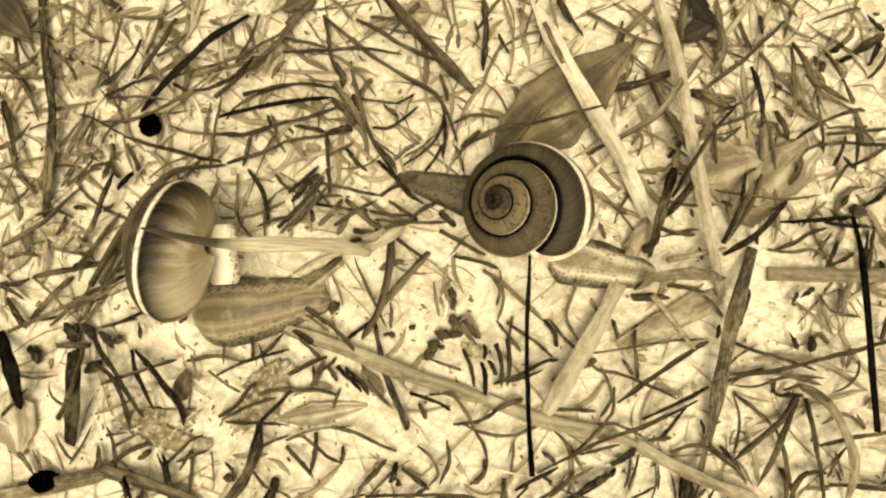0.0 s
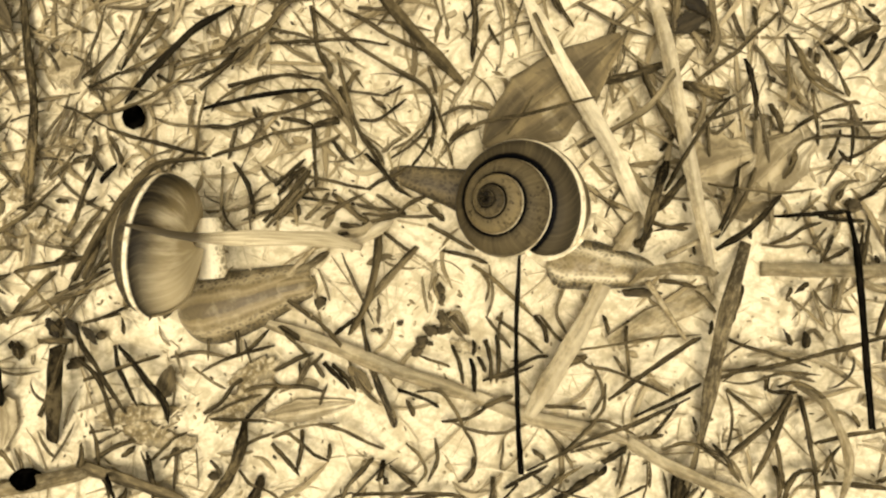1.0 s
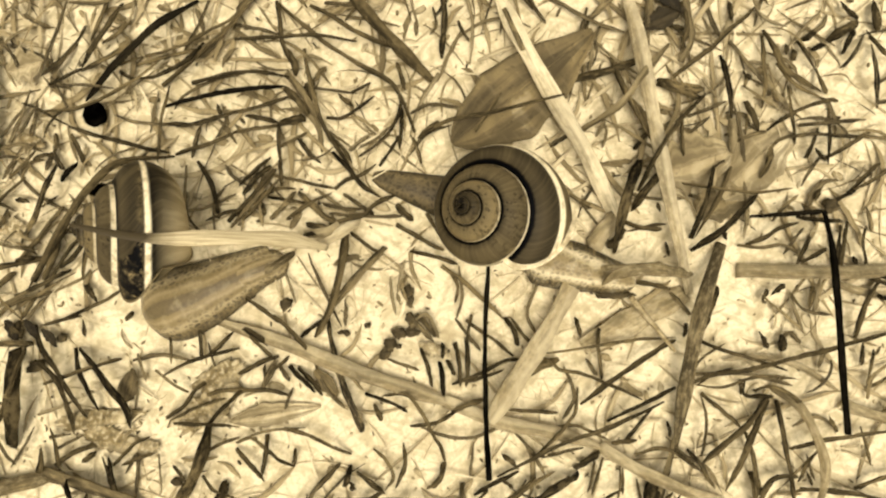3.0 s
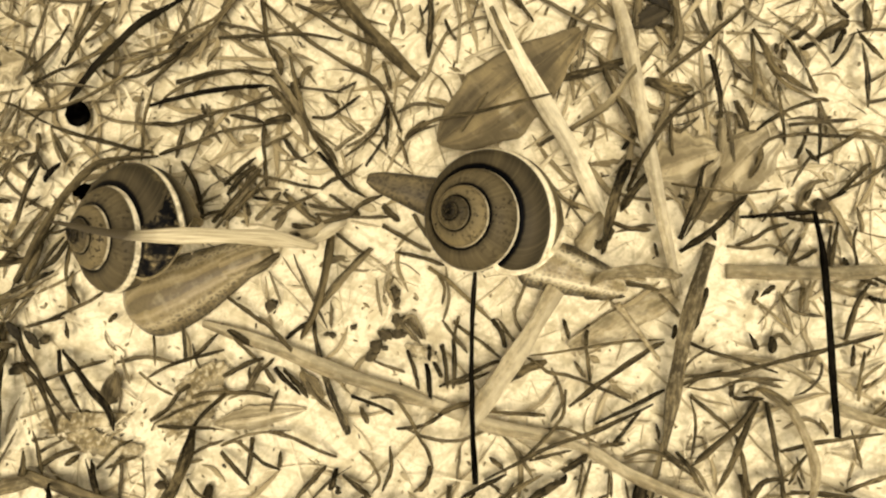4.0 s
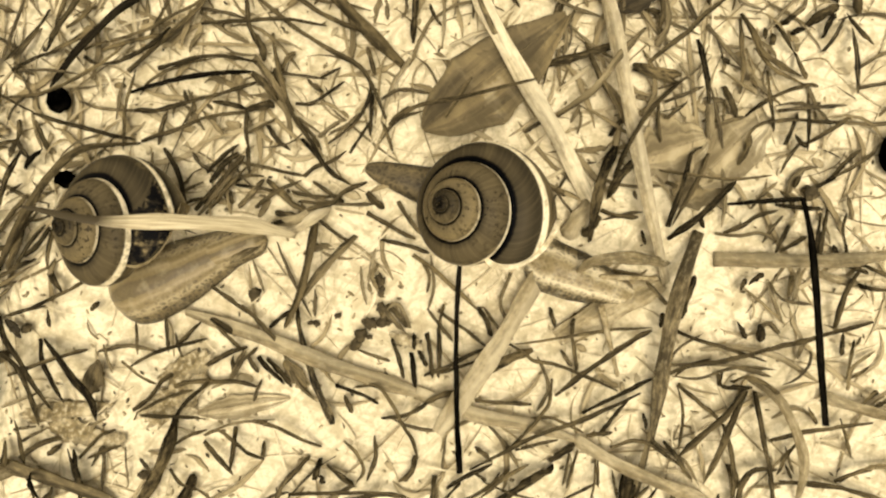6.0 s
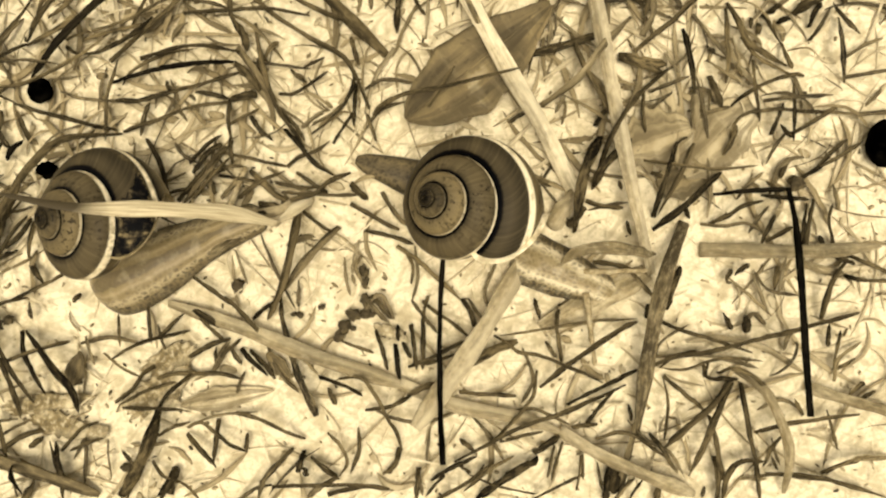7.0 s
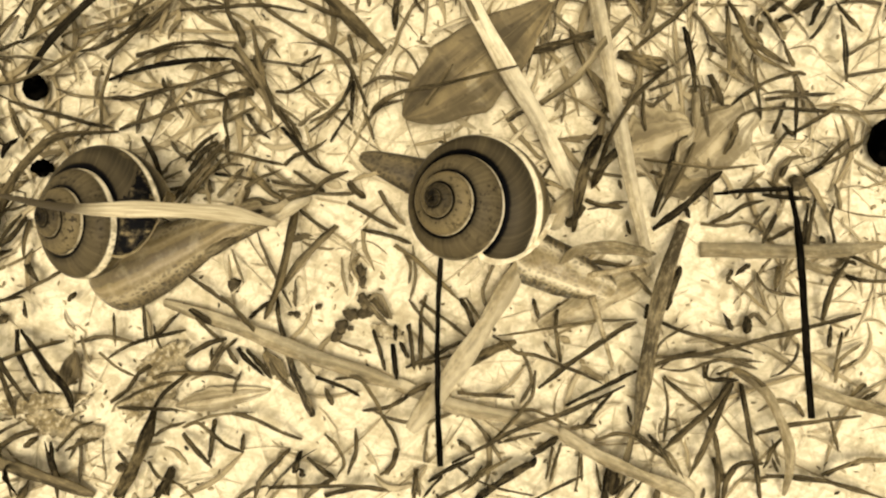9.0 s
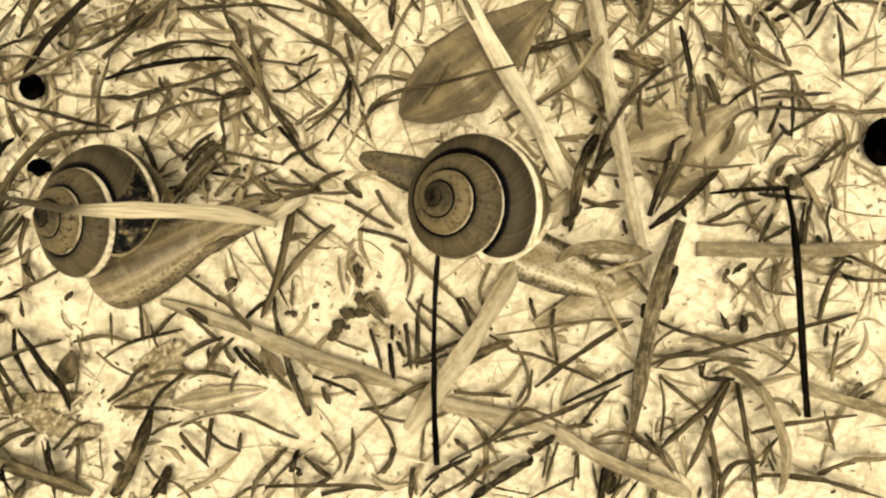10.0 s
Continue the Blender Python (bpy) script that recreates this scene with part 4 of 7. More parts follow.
grass(2.4, 0.93, (-82.2, -6.4, 0.3), (-78.3, -6.4, 1.5), (-76.3, -5.5, 0.3))
grass(2, 1.03, (-82.2, -6.4, 0.3), (-78.5, -7.6, 1.9), (-77.3, -9.3, 0.3))
grass(2.4, 1.03, (-76.0, -12.9, 0.3), (-70.8, -8.1, 1.9), (-68.2, -5.1, 0.3))
grass(2.4, 0.61, (-75.7, -5.1, 0.3), (-69.0, -10.1, 2.4), (-65.2, -15.3, 0.3))
grass(1.2, 0.92, (-35.9, 14.7, 0.3), (-32.5, 10.3, 2.9), (-32.1, 4.5, 0.3))
grass(3, 0.62, (-37.9, 13.9, 0.3), (-37.5, 9.4, 1.9), (-38.3, 4.1, 0.3))
grass(3.1, 0.62, (-40.9, 5.7, 0.3), (-34.5, 6.2, 1.5), (-29.1, 8.8, 0.3))
grass(3.3, 0.72, (-15.0, 9.7, 0.3), (-7.6, 5.2, 1.9), (0.6, 4.9, 0.3))
grass(2.3, 1.49, (-9.6, 2.4, 0.3), (-9.4, -2.9, 5.4), (-11.2, -10.4, 5.4), (-15.0, -16.6, 0.3))
grass(2.7, 0.82, (7.4, -3.9, 0.3), (11.9, -7.1, 1.9), (18.9, -13.7, 0.3))
grass(3.5, 0.72, (24.4, -7.0, 0.3), (22.5, -12.3, 1.5), (24.8, -16.8, 0.3))
grass(3.4, 0.83, (1.7, -15.5, 0.3), (4.7, -12.3, 1.5), (6.9, -16.6, 0.3))
grass(4.7, 2.10, (35.9, -7.4, 0.3), (36.8, -4.9, 8.9), (42.1, -4.2, 8.9), (52.2, -5.3, 0.3))
grass(1.5, 1.28, (51.7, -1.1, 0.3), (54.6, 2.6, 7.0), (63.6, 8.9, 0.3))
grass(1.9, 0.98, (51.7, 1.1, 0.3), (51.5, 7.0, 7.0), (55.9, 14.2, 0.3))
grass(2.6, 0.50, (49.4, 11.0, 0.3), (53.4, 9.6, 5.4), (60.4, 8.8, 5.4), (69.9, 10.0, 0.3))
grass(0.9, 0.88, (61.9, 5.0, 0.3), (64.4, 4.9, 7.0), (76.2, 6.0, 0.3))
grass(1.7, 0.82, (79.5, 4.1, 0.3), (77.1, -0.9, 2.9), (77.8, -6.7, 0.3))
grass(4.5, 2.66, (59.8, -4.6, 0.3), (67.3, -4.7, 2.2), (79.6, -4.8, 2.2), (91.3, -3.9, 0.3))
grass(3.7, 2.48, (57.1, 0.1, 0.3), (52.4, -7.9, 5.4), (50.0, -17.8, 5.4), (48.8, -36.9, 0.3))
grass(2.2, 0.92, (41.3, -6.7, 0.3), (44.0, -6.9, 1.9), (48.0, -7.9, 0.3))
grass(4, 0.82, (52.2, -23.0, 0.3), (61.2, -22.7, 1.9), (69.9, -25.1, 0.3))
grass(4.6, 1.59, (65.8, -25.4, 0.3), (68.9, -28.0, 4.6), (71.6, -34.6, 6.0), (73.1, -40.1, 4.6), (74.4, -46.8, 0.3))
grass(2.8, 0.79, (63.0, -26.0, 0.3), (63.4, -24.1, 5.4), (67.4, -26.0, 5.4), (73.1, -30.6, 0.3))
grass(1.9, 0.82, (61.3, -24.1, 0.3), (60.4, -26.3, 2.4), (66.5, -27.0, 0.3))
grass(4.8, 2.65, (35.5, -35.9, 0.3), (42.5, -39.6, 2.6), (50.7, -43.2, 2.6), (59.0, -47.0, 0.3))
grass(2.9, 1.43, (45.7, -46.8, 0.3), (46.7, -39.8, 2.4), (49.1, -33.8, 0.3))
grass(1.4, 1.64, (44.9, -46.8, 0.3), (44.8, -43.9, 1.9), (45.9, -42.4, 0.3))
grass(2.8, 0.72, (41.8, -37.4, 0.3), (46.9, -35.9, 1.9), (54.8, -41.1, 0.3))
grass(4.9, 2.77, (-32.2, -13.8, 0.3), (-18.9, -17.9, 1.8), (-6.6, -22.7, 1.8), (9.0, -28.2, 0.3))
grass(4.9, 2.47, (7.9, -27.8, 0.3), (18.1, -31.3, 1.8), (28.4, -33.3, 1.8), (36.6, -36.4, 0.3))
grass(3.4, 0.62, (3.2, -32.0, 0.3), (6.8, -33.3, 1.8), (13.0, -33.9, 1.8), (20.9, -31.0, 0.3))
grass(1.7, 0.82, (-4.6, -47.0, 0.3), (1.6, -44.9, 2.4), (7.9, -46.2, 0.3))
grass(1, 2.38, (-81.9, -15.5, 0.3), (-75.7, -21.7, 6.0), (-78.2, -29.6, 0.3), root=0.8, tip=0.6)
grass(1.2, 2.48, (-68.2, -18.9, 0.3), (-65.0, -25.7, 6.0), (-68.8, -35.9, 0.3), root=1, tip=0.8)
grass(2, 0.88, (-71.1, -31.4, 0.3), (-64.7, -24.5, 7.0), (-65.9, -17.4, 0.3))
grass(4.4, 2.87, (-88.0, -47.0, 0.3), (-74.1, -43.6, 2.4), (-60.9, -41.2, 0.3))
grass(3, 2.85, (-63.8, -40.5, 0.3), (-53.4, -42.3, 2.9), (-44.2, -47.0, 0.3))
grass(0.9, 0.98, (-59.2, -41.6, 0.3), (-55.0, -41.4, 7.0), (-57.3, -47.3, 0.3))
grass(2, 2.08, (-33.8, -32.0, 0.3), (-33.1, -35.8, 5.4), (-35.1, -40.6, 5.4), (-40.2, -47.3, 0.3), root=0.6, tip=0.9)
grass(1.8, 0.79, (-34.2, -32.4, 0.3), (-29.5, -27.9, 6.0), (-27.7, -25.5, 0.3))
grass(3.4, 0.62, (-46.5, -19.5, 0.3), (-45.3, -21.6, 1.5), (-45.0, -24.4, 0.3))
grass(2.2, 1.23, (-31.9, -46.8, 0.3), (-30.7, -44.1, 1.9), (-30.4, -42.6, 0.3))
grass(2.2, 1.44, (-69.7, -14.5, 0.3), (-67.7, -15.4, 1.5), (-67.1, -16.4, 0.3))
grass(2.5, 1.24, (-71.3, -17.8, 0.3), (-65.9, -17.6, 1.5), (-65.0, -17.8, 0.3))
grass(1.6, 1.23, (-76.5, -18.1, 0.3), (-74.2, -19.2, 1.9), (-74.8, -21.3, 0.3))
grass(3.4, 1.53, (-26.0, -5.9, 0.3), (-21.8, -4.0, 2.9), (-18.7, -1.5, 0.3))
grass(4, 1.84, (-16.9, 1.7, 0.3), (-12.7, 2.1, 2.4), (-8.8, 4.1, 0.3))
grass(3.2, 0.83, (-47.3, -20.7, 0.3), (-41.7, -19.5, 1.5), (-36.9, -20.7, 0.3))
grass(2, 0.82, (-29.1, -26.0, 0.3), (-23.0, -25.6, 1.9), (-19.2, -27.0, 0.3))
grass(7, 2.97, (16.1, 47.0, 0.3), (20.2, 36.2, 4.6), (26.4, 24.4, 6.0), (32.2, 15.2, 4.6), (38.1, 5.1, 0.3), root=0.35, tip=0.7, thick=0.16)
grass(3.2, 0.89, (17.3, 44.4, 0.3), (19.9, 35.3, 6.0), (25.6, 26.7, 0.3))
grass(5.4, 2.48, (39.4, 47.0, 0.3), (41.0, 36.4, 3.9), (42.8, 23.9, 5.8), (45.3, 11.0, 5.8), (48.3, 0.1, 3.9), (51.5, -8.8, 0.3), root=0.8, tip=0.7, thick=0.18)
grass(0.6, 0.99, (15.6, -1.1, 3.5), (14.8, -15.9, 5.0), (14.9, -28.4, 7.0), (15.3, -39.0, 8.5), root=0.6, tip=0.9, thick=0.9)
grass(0.5, 1.17, (72.3, 5.6, 5.5), (72.8, -0.9, 7.0), (72.9, -11.5, 8.5), (72.8, -22.8, 10.0), (73.1, -30.7, 10.6), root=0.7, tip=0.95, thick=0.9)
grass(6, 2.04, (-14.5, -0.1, 0.3), (-9.6, 2.3, 2.9), (-7.2, 4.5, 0.3), tip=0.5)
grass(5, 3.08, (38.1, 4.8, 0.3), (35.6, 2.2, 1.9), (34.0, -0.9, 0.3))
grass(5.7, 4.54, (32.4, -18.4, 0.3), (41.9, -12.9, 1.5), (50.7, -8.4, 0.3), root=0.7, tip=0.8, thick=0.12)
grass(2, 0.76, (80.0, 9.4, 0.3), (82.3, 11.2, 2.9), (87.9, 14.1, 0.3))
grass(2.2, 0.76, (80.0, 9.6, 0.3), (81.6, 12.2, 2.4), (85.3, 14.5, 0.3))
grass(2, 0.76, (84.9, -5.4, 0.3), (87.4, -6.8, 2.4), (94.7, -9.8, 0.3))
grass(2, 0.67, (84.7, -8.8, 0.3), (86.5, -9.7, 2.4), (94.7, -10.1, 0.3))
grass(5.5, 1.53, (77.1, -6.7, 0.3), (80.0, -8.0, 1.9), (85.4, -9.0, 0.3))
grass(4.3, 2.11, (78.2, -28.3, 0.3), (84.0, -30.1, 1.9), (96.8, -33.7, 0.3))
grass(3, 0.77, (81.7, -43.5, 0.3), (85.3, -40.8, 1.5), (94.9, -40.5, 0.3))
grass(2.5, 0.67, (75.4, -43.5, 0.3), (81.2, -43.8, 1.9), (92.9, -47.8, 0.3))
grass(3, 0.67, (83.1, -27.4, 0.3), (83.3, -23.2, 1.5), (87.9, -20.5, 0.3))
grass(2.6, 0.87, (85.5, -30.1, 0.3), (86.2, -28.5, 1.5), (88.4, -27.6, 0.3))
grass(2.6, 0.87, (87.8, -30.5, 0.3), (88.1, -29.6, 1.5), (90.4, -29.1, 0.3))
grass(3, 0.77, (81.9, 19.3, 0.3), (86.9, 18.6, 1.5), (94.5, 19.6, 0.3))
grass(3.2, 0.67, (84.8, 25.2, 0.3), (88.8, 25.8, 1.5), (95.4, 26.9, 0.3))
grass(3.2, 0.67, (84.7, 28.6, 0.3), (87.8, 30.6, 1.5), (91.5, 32.0, 0.3))
grass(3.2, 0.87, (82.9, 6.7, 0.3), (82.7, 4.7, 1.5), (83.9, 2.3, 0.3))
grass(2.4, 0.81, (33.6, 40.7, 0.3), (31.4, 32.4, 2.4), (29.9, 25.3, 0.3))
grass(2.4, 0.91, (37.5, 32.8, 0.3), (39.0, 27.4, 2.2), (43.0, 20.8, 2.2), (44.7, 19.1, 0.3))
grass(2.8, 1.92, (45.7, 29.4, 0.3), (48.7, 27.5, 1.9), (54.0, 27.5, 0.3), root=.4, tip=.3)
grass(3.2, 0.91, (67.6, -16.8, 0.3), (68.7, -15.5, 1.5), (71.2, -17.5, 0.3))
grass(2.8, 0.91, (-61.4, 16.0, 0.3), (-60.2, 17.5, 1.5), (-61.1, 19.6, 0.3))
grass(2.8, 0.91, (-61.4, 16.0, 0.3), (-62.7, 15.3, 1.5), (-65.0, 14.9, 0.3))
grass(3, 0.91, (-61.4, 16.0, 0.3), (-61.4, 14.1, 1.5), (-62.9, 13.1, 0.3))
grass(3, 0.91, (-61.4, 16.0, 0.3), (-59.8, 14.1, 1.5), (-59.4, 13.0, 0.3))
grass(2.4, 0.59, (21.5, 46.6, 0.3), (23.2, 42.2, 1.9), (25.8, 39.5, 0.3))
grass(2.4, 0.85, (-73.7, 14.9, 0.3), (-73.2, 13.3, 1.5), (-74.6, 11.9, 0.3))
grass(2.2, 0.76, (-72.5, -14.2, 0.3), (-67.2, -10.4, 1.9), (-61.7, -8.7, 0.3))
grass(2.4, 1.18, (-80.4, -9.1, 0.3), (-77.8, -12.1, 1.5), (-76.8, -14.7, 0.3))
grass(2.2, 0.76, (-75.7, -12.6, 0.3), (-72.6, -12.9, 1.5), (-71.0, -12.4, 0.3))
grass(2.4, 0.93, (-80.0, -37.0, 0.3), (-76.7, -38.3, 1.5), (-75.3, -41.8, 0.3))
grass(2.4, 0.76, (-35.2, -27.2, 0.3), (-30.2, -25.6, 1.9), (-26.5, -25.8, 0.3))
grass(2.4, 0.76, (-68.2, -4.1, 0.3), (-63.1, 1.1, 1.9), (-59.6, 6.6, 0.3))
grass(2.2, 0.76, (-63.7, -9.5, 0.3), (-59.0, -3.0, 1.9), (-56.5, 1.4, 0.3))
grass(2.4, 0.68, (-77.8, 2.2, 0.3), (-74.7, 1.1, 1.5), (-72.5, 1.8, 0.3))
grass(2.4, 0.67, (-61.6, -0.1, 0.3), (-58.5, 3.2, 1.9), (-57.3, 7.6, 0.3))
grass(2.2, 0.67, (-63.2, -2.2, 0.3), (-59.5, 1.1, 1.9), (-58.1, 5.0, 0.3))
grass(2.4, 0.76, (-69.2, 11.6, 0.3), (-65.4, 14.5, 1.5), (-64.5, 16.8, 0.3))

wisp(3, 0.59, (-81.7, 14.7, 0.3), (-76.7, 15.9, 1.5), (-71.8, 17.3, 0.3))
wisp(2.8, 0.68, (-79.1, 39.7, 0.3), (-77.8, 36.2, 1.5), (-78.1, 32.9, 0.3))
wisp(3.2, 0.68, (-78.3, 38.5, 0.3), (-75.9, 35.2, 1.5), (-75.0, 33.7, 0.3))
wisp(3.6, 0.42, (-69.4, 43.0, 0.3), (-66.6, 40.5, 1.5), (-65.9, 39.5, 0.3))
wisp(3.6, 0.42, (-64.8, 46.4, 0.3), (-64.8, 42.9, 1.5), (-66.3, 40.5, 0.3))
wisp(2.8, 0.67, (-54.8, 36.1, 0.3), (-52.6, 38.6, 1.9), (-51.3, 44.1, 0.3))
wisp(3.5, 0.51, (-51.7, 37.4, 0.3), (-47.3, 39.5, 1.5), (-47.1, 44.1, 0.3))
wisp(2.6, 0.67, (-47.8, 31.2, 0.3), (-41.5, 32.5, 1.9), (-33.2, 35.1, 0.3))
wisp(2.5, 0.59, (-40.0, 23.9, 0.3), (-37.5, 26.0, 1.8), (-32.3, 28.7, 1.8), (-27.0, 30.3, 0.3))
wisp(3, 0.59, (-50.7, 22.8, 0.3), (-45.8, 21.3, 1.5), (-37.4, 20.9, 0.3))
wisp(3.2, 0.76, (-36.9, 15.2, 0.3), (-35.7, 18.2, 1.5), (-35.2, 21.2, 0.3))
wisp(3, 0.59, (-32.7, 18.7, 0.3), (-30.5, 21.8, 1.5), (-31.7, 24.9, 0.3))
wisp(3.3, 0.59, (-70.8, 18.7, 0.3), (-67.5, 21.8, 1.5), (-65.9, 24.8, 0.3))
wisp(3.3, 0.51, (-65.0, 18.7, 0.3), (-64.0, 20.7, 1.5), (-64.4, 23.2, 0.3))
wisp(3, 0.59, (-63.2, 18.7, 0.3), (-61.3, 21.3, 1.5), (-59.0, 24.3, 0.3))
wisp(3, 0.68, (-71.5, 16.6, 0.3), (-66.4, 17.4, 1.5), (-63.2, 16.2, 0.3))
wisp(2.8, 0.67, (-29.8, 39.5, 0.3), (-26.8, 42.2, 1.9), (-23.1, 46.4, 0.3))
wisp(3, 0.85, (-29.3, 21.2, 0.3), (-26.9, 18.7, 1.5), (-25.2, 16.6, 0.3))
wisp(3, 1.35, (-29.1, 41.6, 0.3), (-25.6, 43.1, 1.9), (-23.1, 46.6, 0.3))
wisp(3.4, 0.51, (-9.0, 16.6, 0.3), (-4.5, 18.2, 1.5), (-1.3, 21.2, 0.3))
wisp(3, 0.59, (1.5, 15.5, 0.3), (4.7, 19.2, 1.9), (9.2, 21.2, 0.3))
wisp(4, 0.51, (1.7, 46.4, 0.3), (2.3, 41.4, 1.5), (3.3, 38.5, 0.3))
wisp(3, 0.93, (14.0, 44.4, 0.3), (14.9, 42.6, 1.5), (16.3, 42.0, 0.3))
wisp(4, 0.85, (32.4, 39.9, 0.3), (33.8, 34.1, 1.5), (33.4, 30.1, 0.3))
wisp(3.6, 0.59, (33.8, 36.8, 0.3), (37.8, 32.6, 1.5), (42.5, 30.1, 0.3))
wisp(3.2, 0.76, (26.7, 17.4, 0.3), (28.1, 18.2, 1.5), (30.0, 19.2, 0.3))
wisp(4, 0.68, (34.8, 19.1, 0.3), (35.5, 20.5, 1.5), (36.5, 22.2, 0.3))
wisp(4.2, 0.59, (53.6, 29.5, 0.3), (54.5, 27.4, 1.5), (56.4, 26.0, 0.3))
wisp(3.8, 0.51, (61.9, 46.4, 0.3), (62.5, 42.4, 1.5), (64.4, 39.5, 0.3))
wisp(4, 0.59, (60.7, 32.4, 0.3), (62.5, 32.1, 1.5), (65.5, 31.8, 0.3))
wisp(4.5, 0.59, (68.2, 34.3, 0.3), (70.8, 37.8, 1.5), (74.8, 41.4, 0.3))
wisp(3, 0.76, (59.0, 18.0, 0.3), (61.2, 19.0, 1.9), (65.5, 20.3, 0.3))
wisp(2.8, 0.68, (-78.8, 13.9, 0.3), (-75.7, 11.5, 1.5), (-74.2, 9.3, 0.3))
wisp(3, 0.85, (-70.5, 11.4, 0.3), (-68.5, 12.9, 1.5), (-67.9, 14.9, 0.3))
wisp(3, 0.68, (-67.3, -15.7, 0.3), (-64.2, -11.8, 1.5), (-62.2, -9.1, 0.3))
wisp(3, 0.68, (-30.9, 13.9, 0.3), (-29.1, 11.7, 1.5), (-27.0, 10.4, 0.3))
wisp(2.6, 0.67, (-34.5, 4.1, 0.3), (-29.2, 5.7, 1.9), (-26.5, 5.9, 0.3))
wisp(3.2, 0.59, (-23.8, 14.9, 0.3), (-24.2, 10.4, 1.5), (-24.9, 5.1, 0.3))
wisp(4, 0.68, (0.9, -2.8, 0.3), (0.2, -6.1, 1.5), (-0.4, -8.8, 0.3))
wisp(4.4, 0.59, (-1.7, -5.9, 0.3), (-1.2, -9.2, 1.5), (-0.7, -12.6, 0.3))
wisp(3.4, 0.59, (10.5, -3.9, 0.3), (11.0, -9.2, 1.5), (10.0, -13.7, 0.3))
wisp(3, 0.68, (9.8, -13.2, 0.3), (12.2, -16.2, 1.5), (14.4, -19.1, 0.3))
wisp(3, 0.85, (1.5, -12.2, 0.3), (3.9, -14.9, 1.5), (6.1, -17.4, 0.3))
wisp(3.2, 0.67, (28.6, 9.7, 0.3), (31.4, 7.8, 1.9), (36.6, 6.1, 0.3))
wisp(3.4, 0.76, (28.6, 5.1, 0.3), (29.1, 3.4, 1.5), (30.0, 1.8, 0.3))
wisp(3.2, 0.76, (66.1, 4.1, 0.3), (67.4, 6.5, 1.9), (70.9, 8.9, 0.3))
wisp(3, 0.67, (71.3, 10.3, 0.3), (71.7, 12.6, 1.9), (74.8, 15.9, 0.3))
wisp(3, 0.76, (68.2, -1.7, 0.3), (68.9, 0.6, 1.9), (71.8, 3.0, 0.3))
wisp(4, 0.68, (69.2, -8.0, 0.3), (69.7, -11.8, 1.5), (71.7, -15.7, 0.3))
wisp(4, 0.76, (74.8, -5.9, 0.3), (73.3, -9.2, 1.5), (73.4, -12.6, 0.3))
wisp(4, 0.76, (61.1, 11.8, 0.3), (61.1, 6.3, 1.5), (61.1, 0.9, 0.3))
wisp(3.4, 0.51, (-80.2, -22.6, 0.3), (-74.7, -23.6, 1.5), (-70.8, -23.2, 0.3))
wisp(2.8, 0.67, (-82.1, -31.6, 0.3), (-78.5, -28.3, 1.9), (-76.7, -25.7, 0.3))
wisp(3.6, 0.51, (-66.8, -33.7, 0.3), (-65.1, -29.8, 1.5), (-64.2, -26.8, 0.3))
wisp(3.4, 0.59, (-71.5, -34.1, 0.3), (-69.1, -37.0, 1.5), (-68.0, -39.3, 0.3))
wisp(3.4, 0.59, (-68.9, -39.7, 0.3), (-65.6, -35.2, 1.5), (-64.7, -32.4, 0.3))
wisp(3, 0.68, (-75.7, -37.2, 0.3), (-73.7, -40.1, 1.5), (-75.3, -45.1, 0.3))
wisp(3, 0.59, (-61.1, -36.6, 0.3), (-58.2, -35.0, 1.5), (-56.2, -34.1, 0.3))
wisp(3.2, 0.68, (-48.6, -40.8, 0.3), (-46.0, -37.2, 1.5), (-46.7, -45.1, 0.3))
wisp(3.4, 0.42, (-42.7, -37.2, 0.3), (-42.0, -39.6, 1.5), (-42.2, -43.2, 0.3))
wisp(2.6, 0.59, (-40.8, -31.4, 0.3), (-35.3, -28.7, 1.9), (-29.1, -26.8, 0.3))
wisp(3, 0.51, (-34.0, -17.4, 0.3), (-33.0, -19.5, 1.5), (-32.5, -22.3, 0.3))
wisp(3, 0.68, (-40.2, -39.3, 0.3), (-38.8, -40.1, 1.5), (-38.1, -42.1, 0.3))
wisp(3.2, 0.59, (-27.7, -27.2, 0.3), (-23.5, -24.9, 1.5), (-21.6, -20.5, 0.3))
wisp(3, 0.68, (-24.6, -26.2, 0.3), (-23.1, -23.1, 1.5), (-22.0, -20.4, 0.3))
wisp(3, 0.59, (-20.4, -29.5, 0.3), (-19.4, -27.2, 1.5), (-18.9, -25.5, 0.3))
wisp(3.2, 0.68, (-15.4, -20.5, 0.3), (-12.6, -25.7, 1.5), (-9.3, -29.5, 0.3))
wisp(3, 0.51, (-27.7, -34.5, 0.3), (-23.1, -32.9, 1.5), (-16.6, -32.6, 0.3))
wisp(3.4, 0.76, (10.8, -42.2, 0.3), (11.2, -44.0, 1.5), (11.8, -47.2, 0.3))
wisp(3.6, 0.51, (13.2, -35.1, 0.3), (12.8, -38.1, 1.5), (12.5, -42.0, 0.3))
wisp(3, 0.76, (23.3, -36.2, 0.3), (24.3, -38.1, 1.5), (25.8, -41.0, 0.3))
wisp(2.8, 0.76, (19.0, -46.4, 0.3), (23.2, -42.2, 1.9), (27.7, -40.3, 0.3))
wisp(3.4, 0.59, (20.0, -33.0, 0.3), (22.5, -35.4, 1.5), (25.0, -38.9, 0.3))
wisp(3.2, 0.67, (29.1, -21.6, 0.3), (30.7, -26.6, 1.9), (28.6, -31.6, 0.3))
wisp(2.6, 0.59, (42.1, -41.4, 0.3), (42.1, -43.2, 1.5), (43.0, -46.3, 0.3))
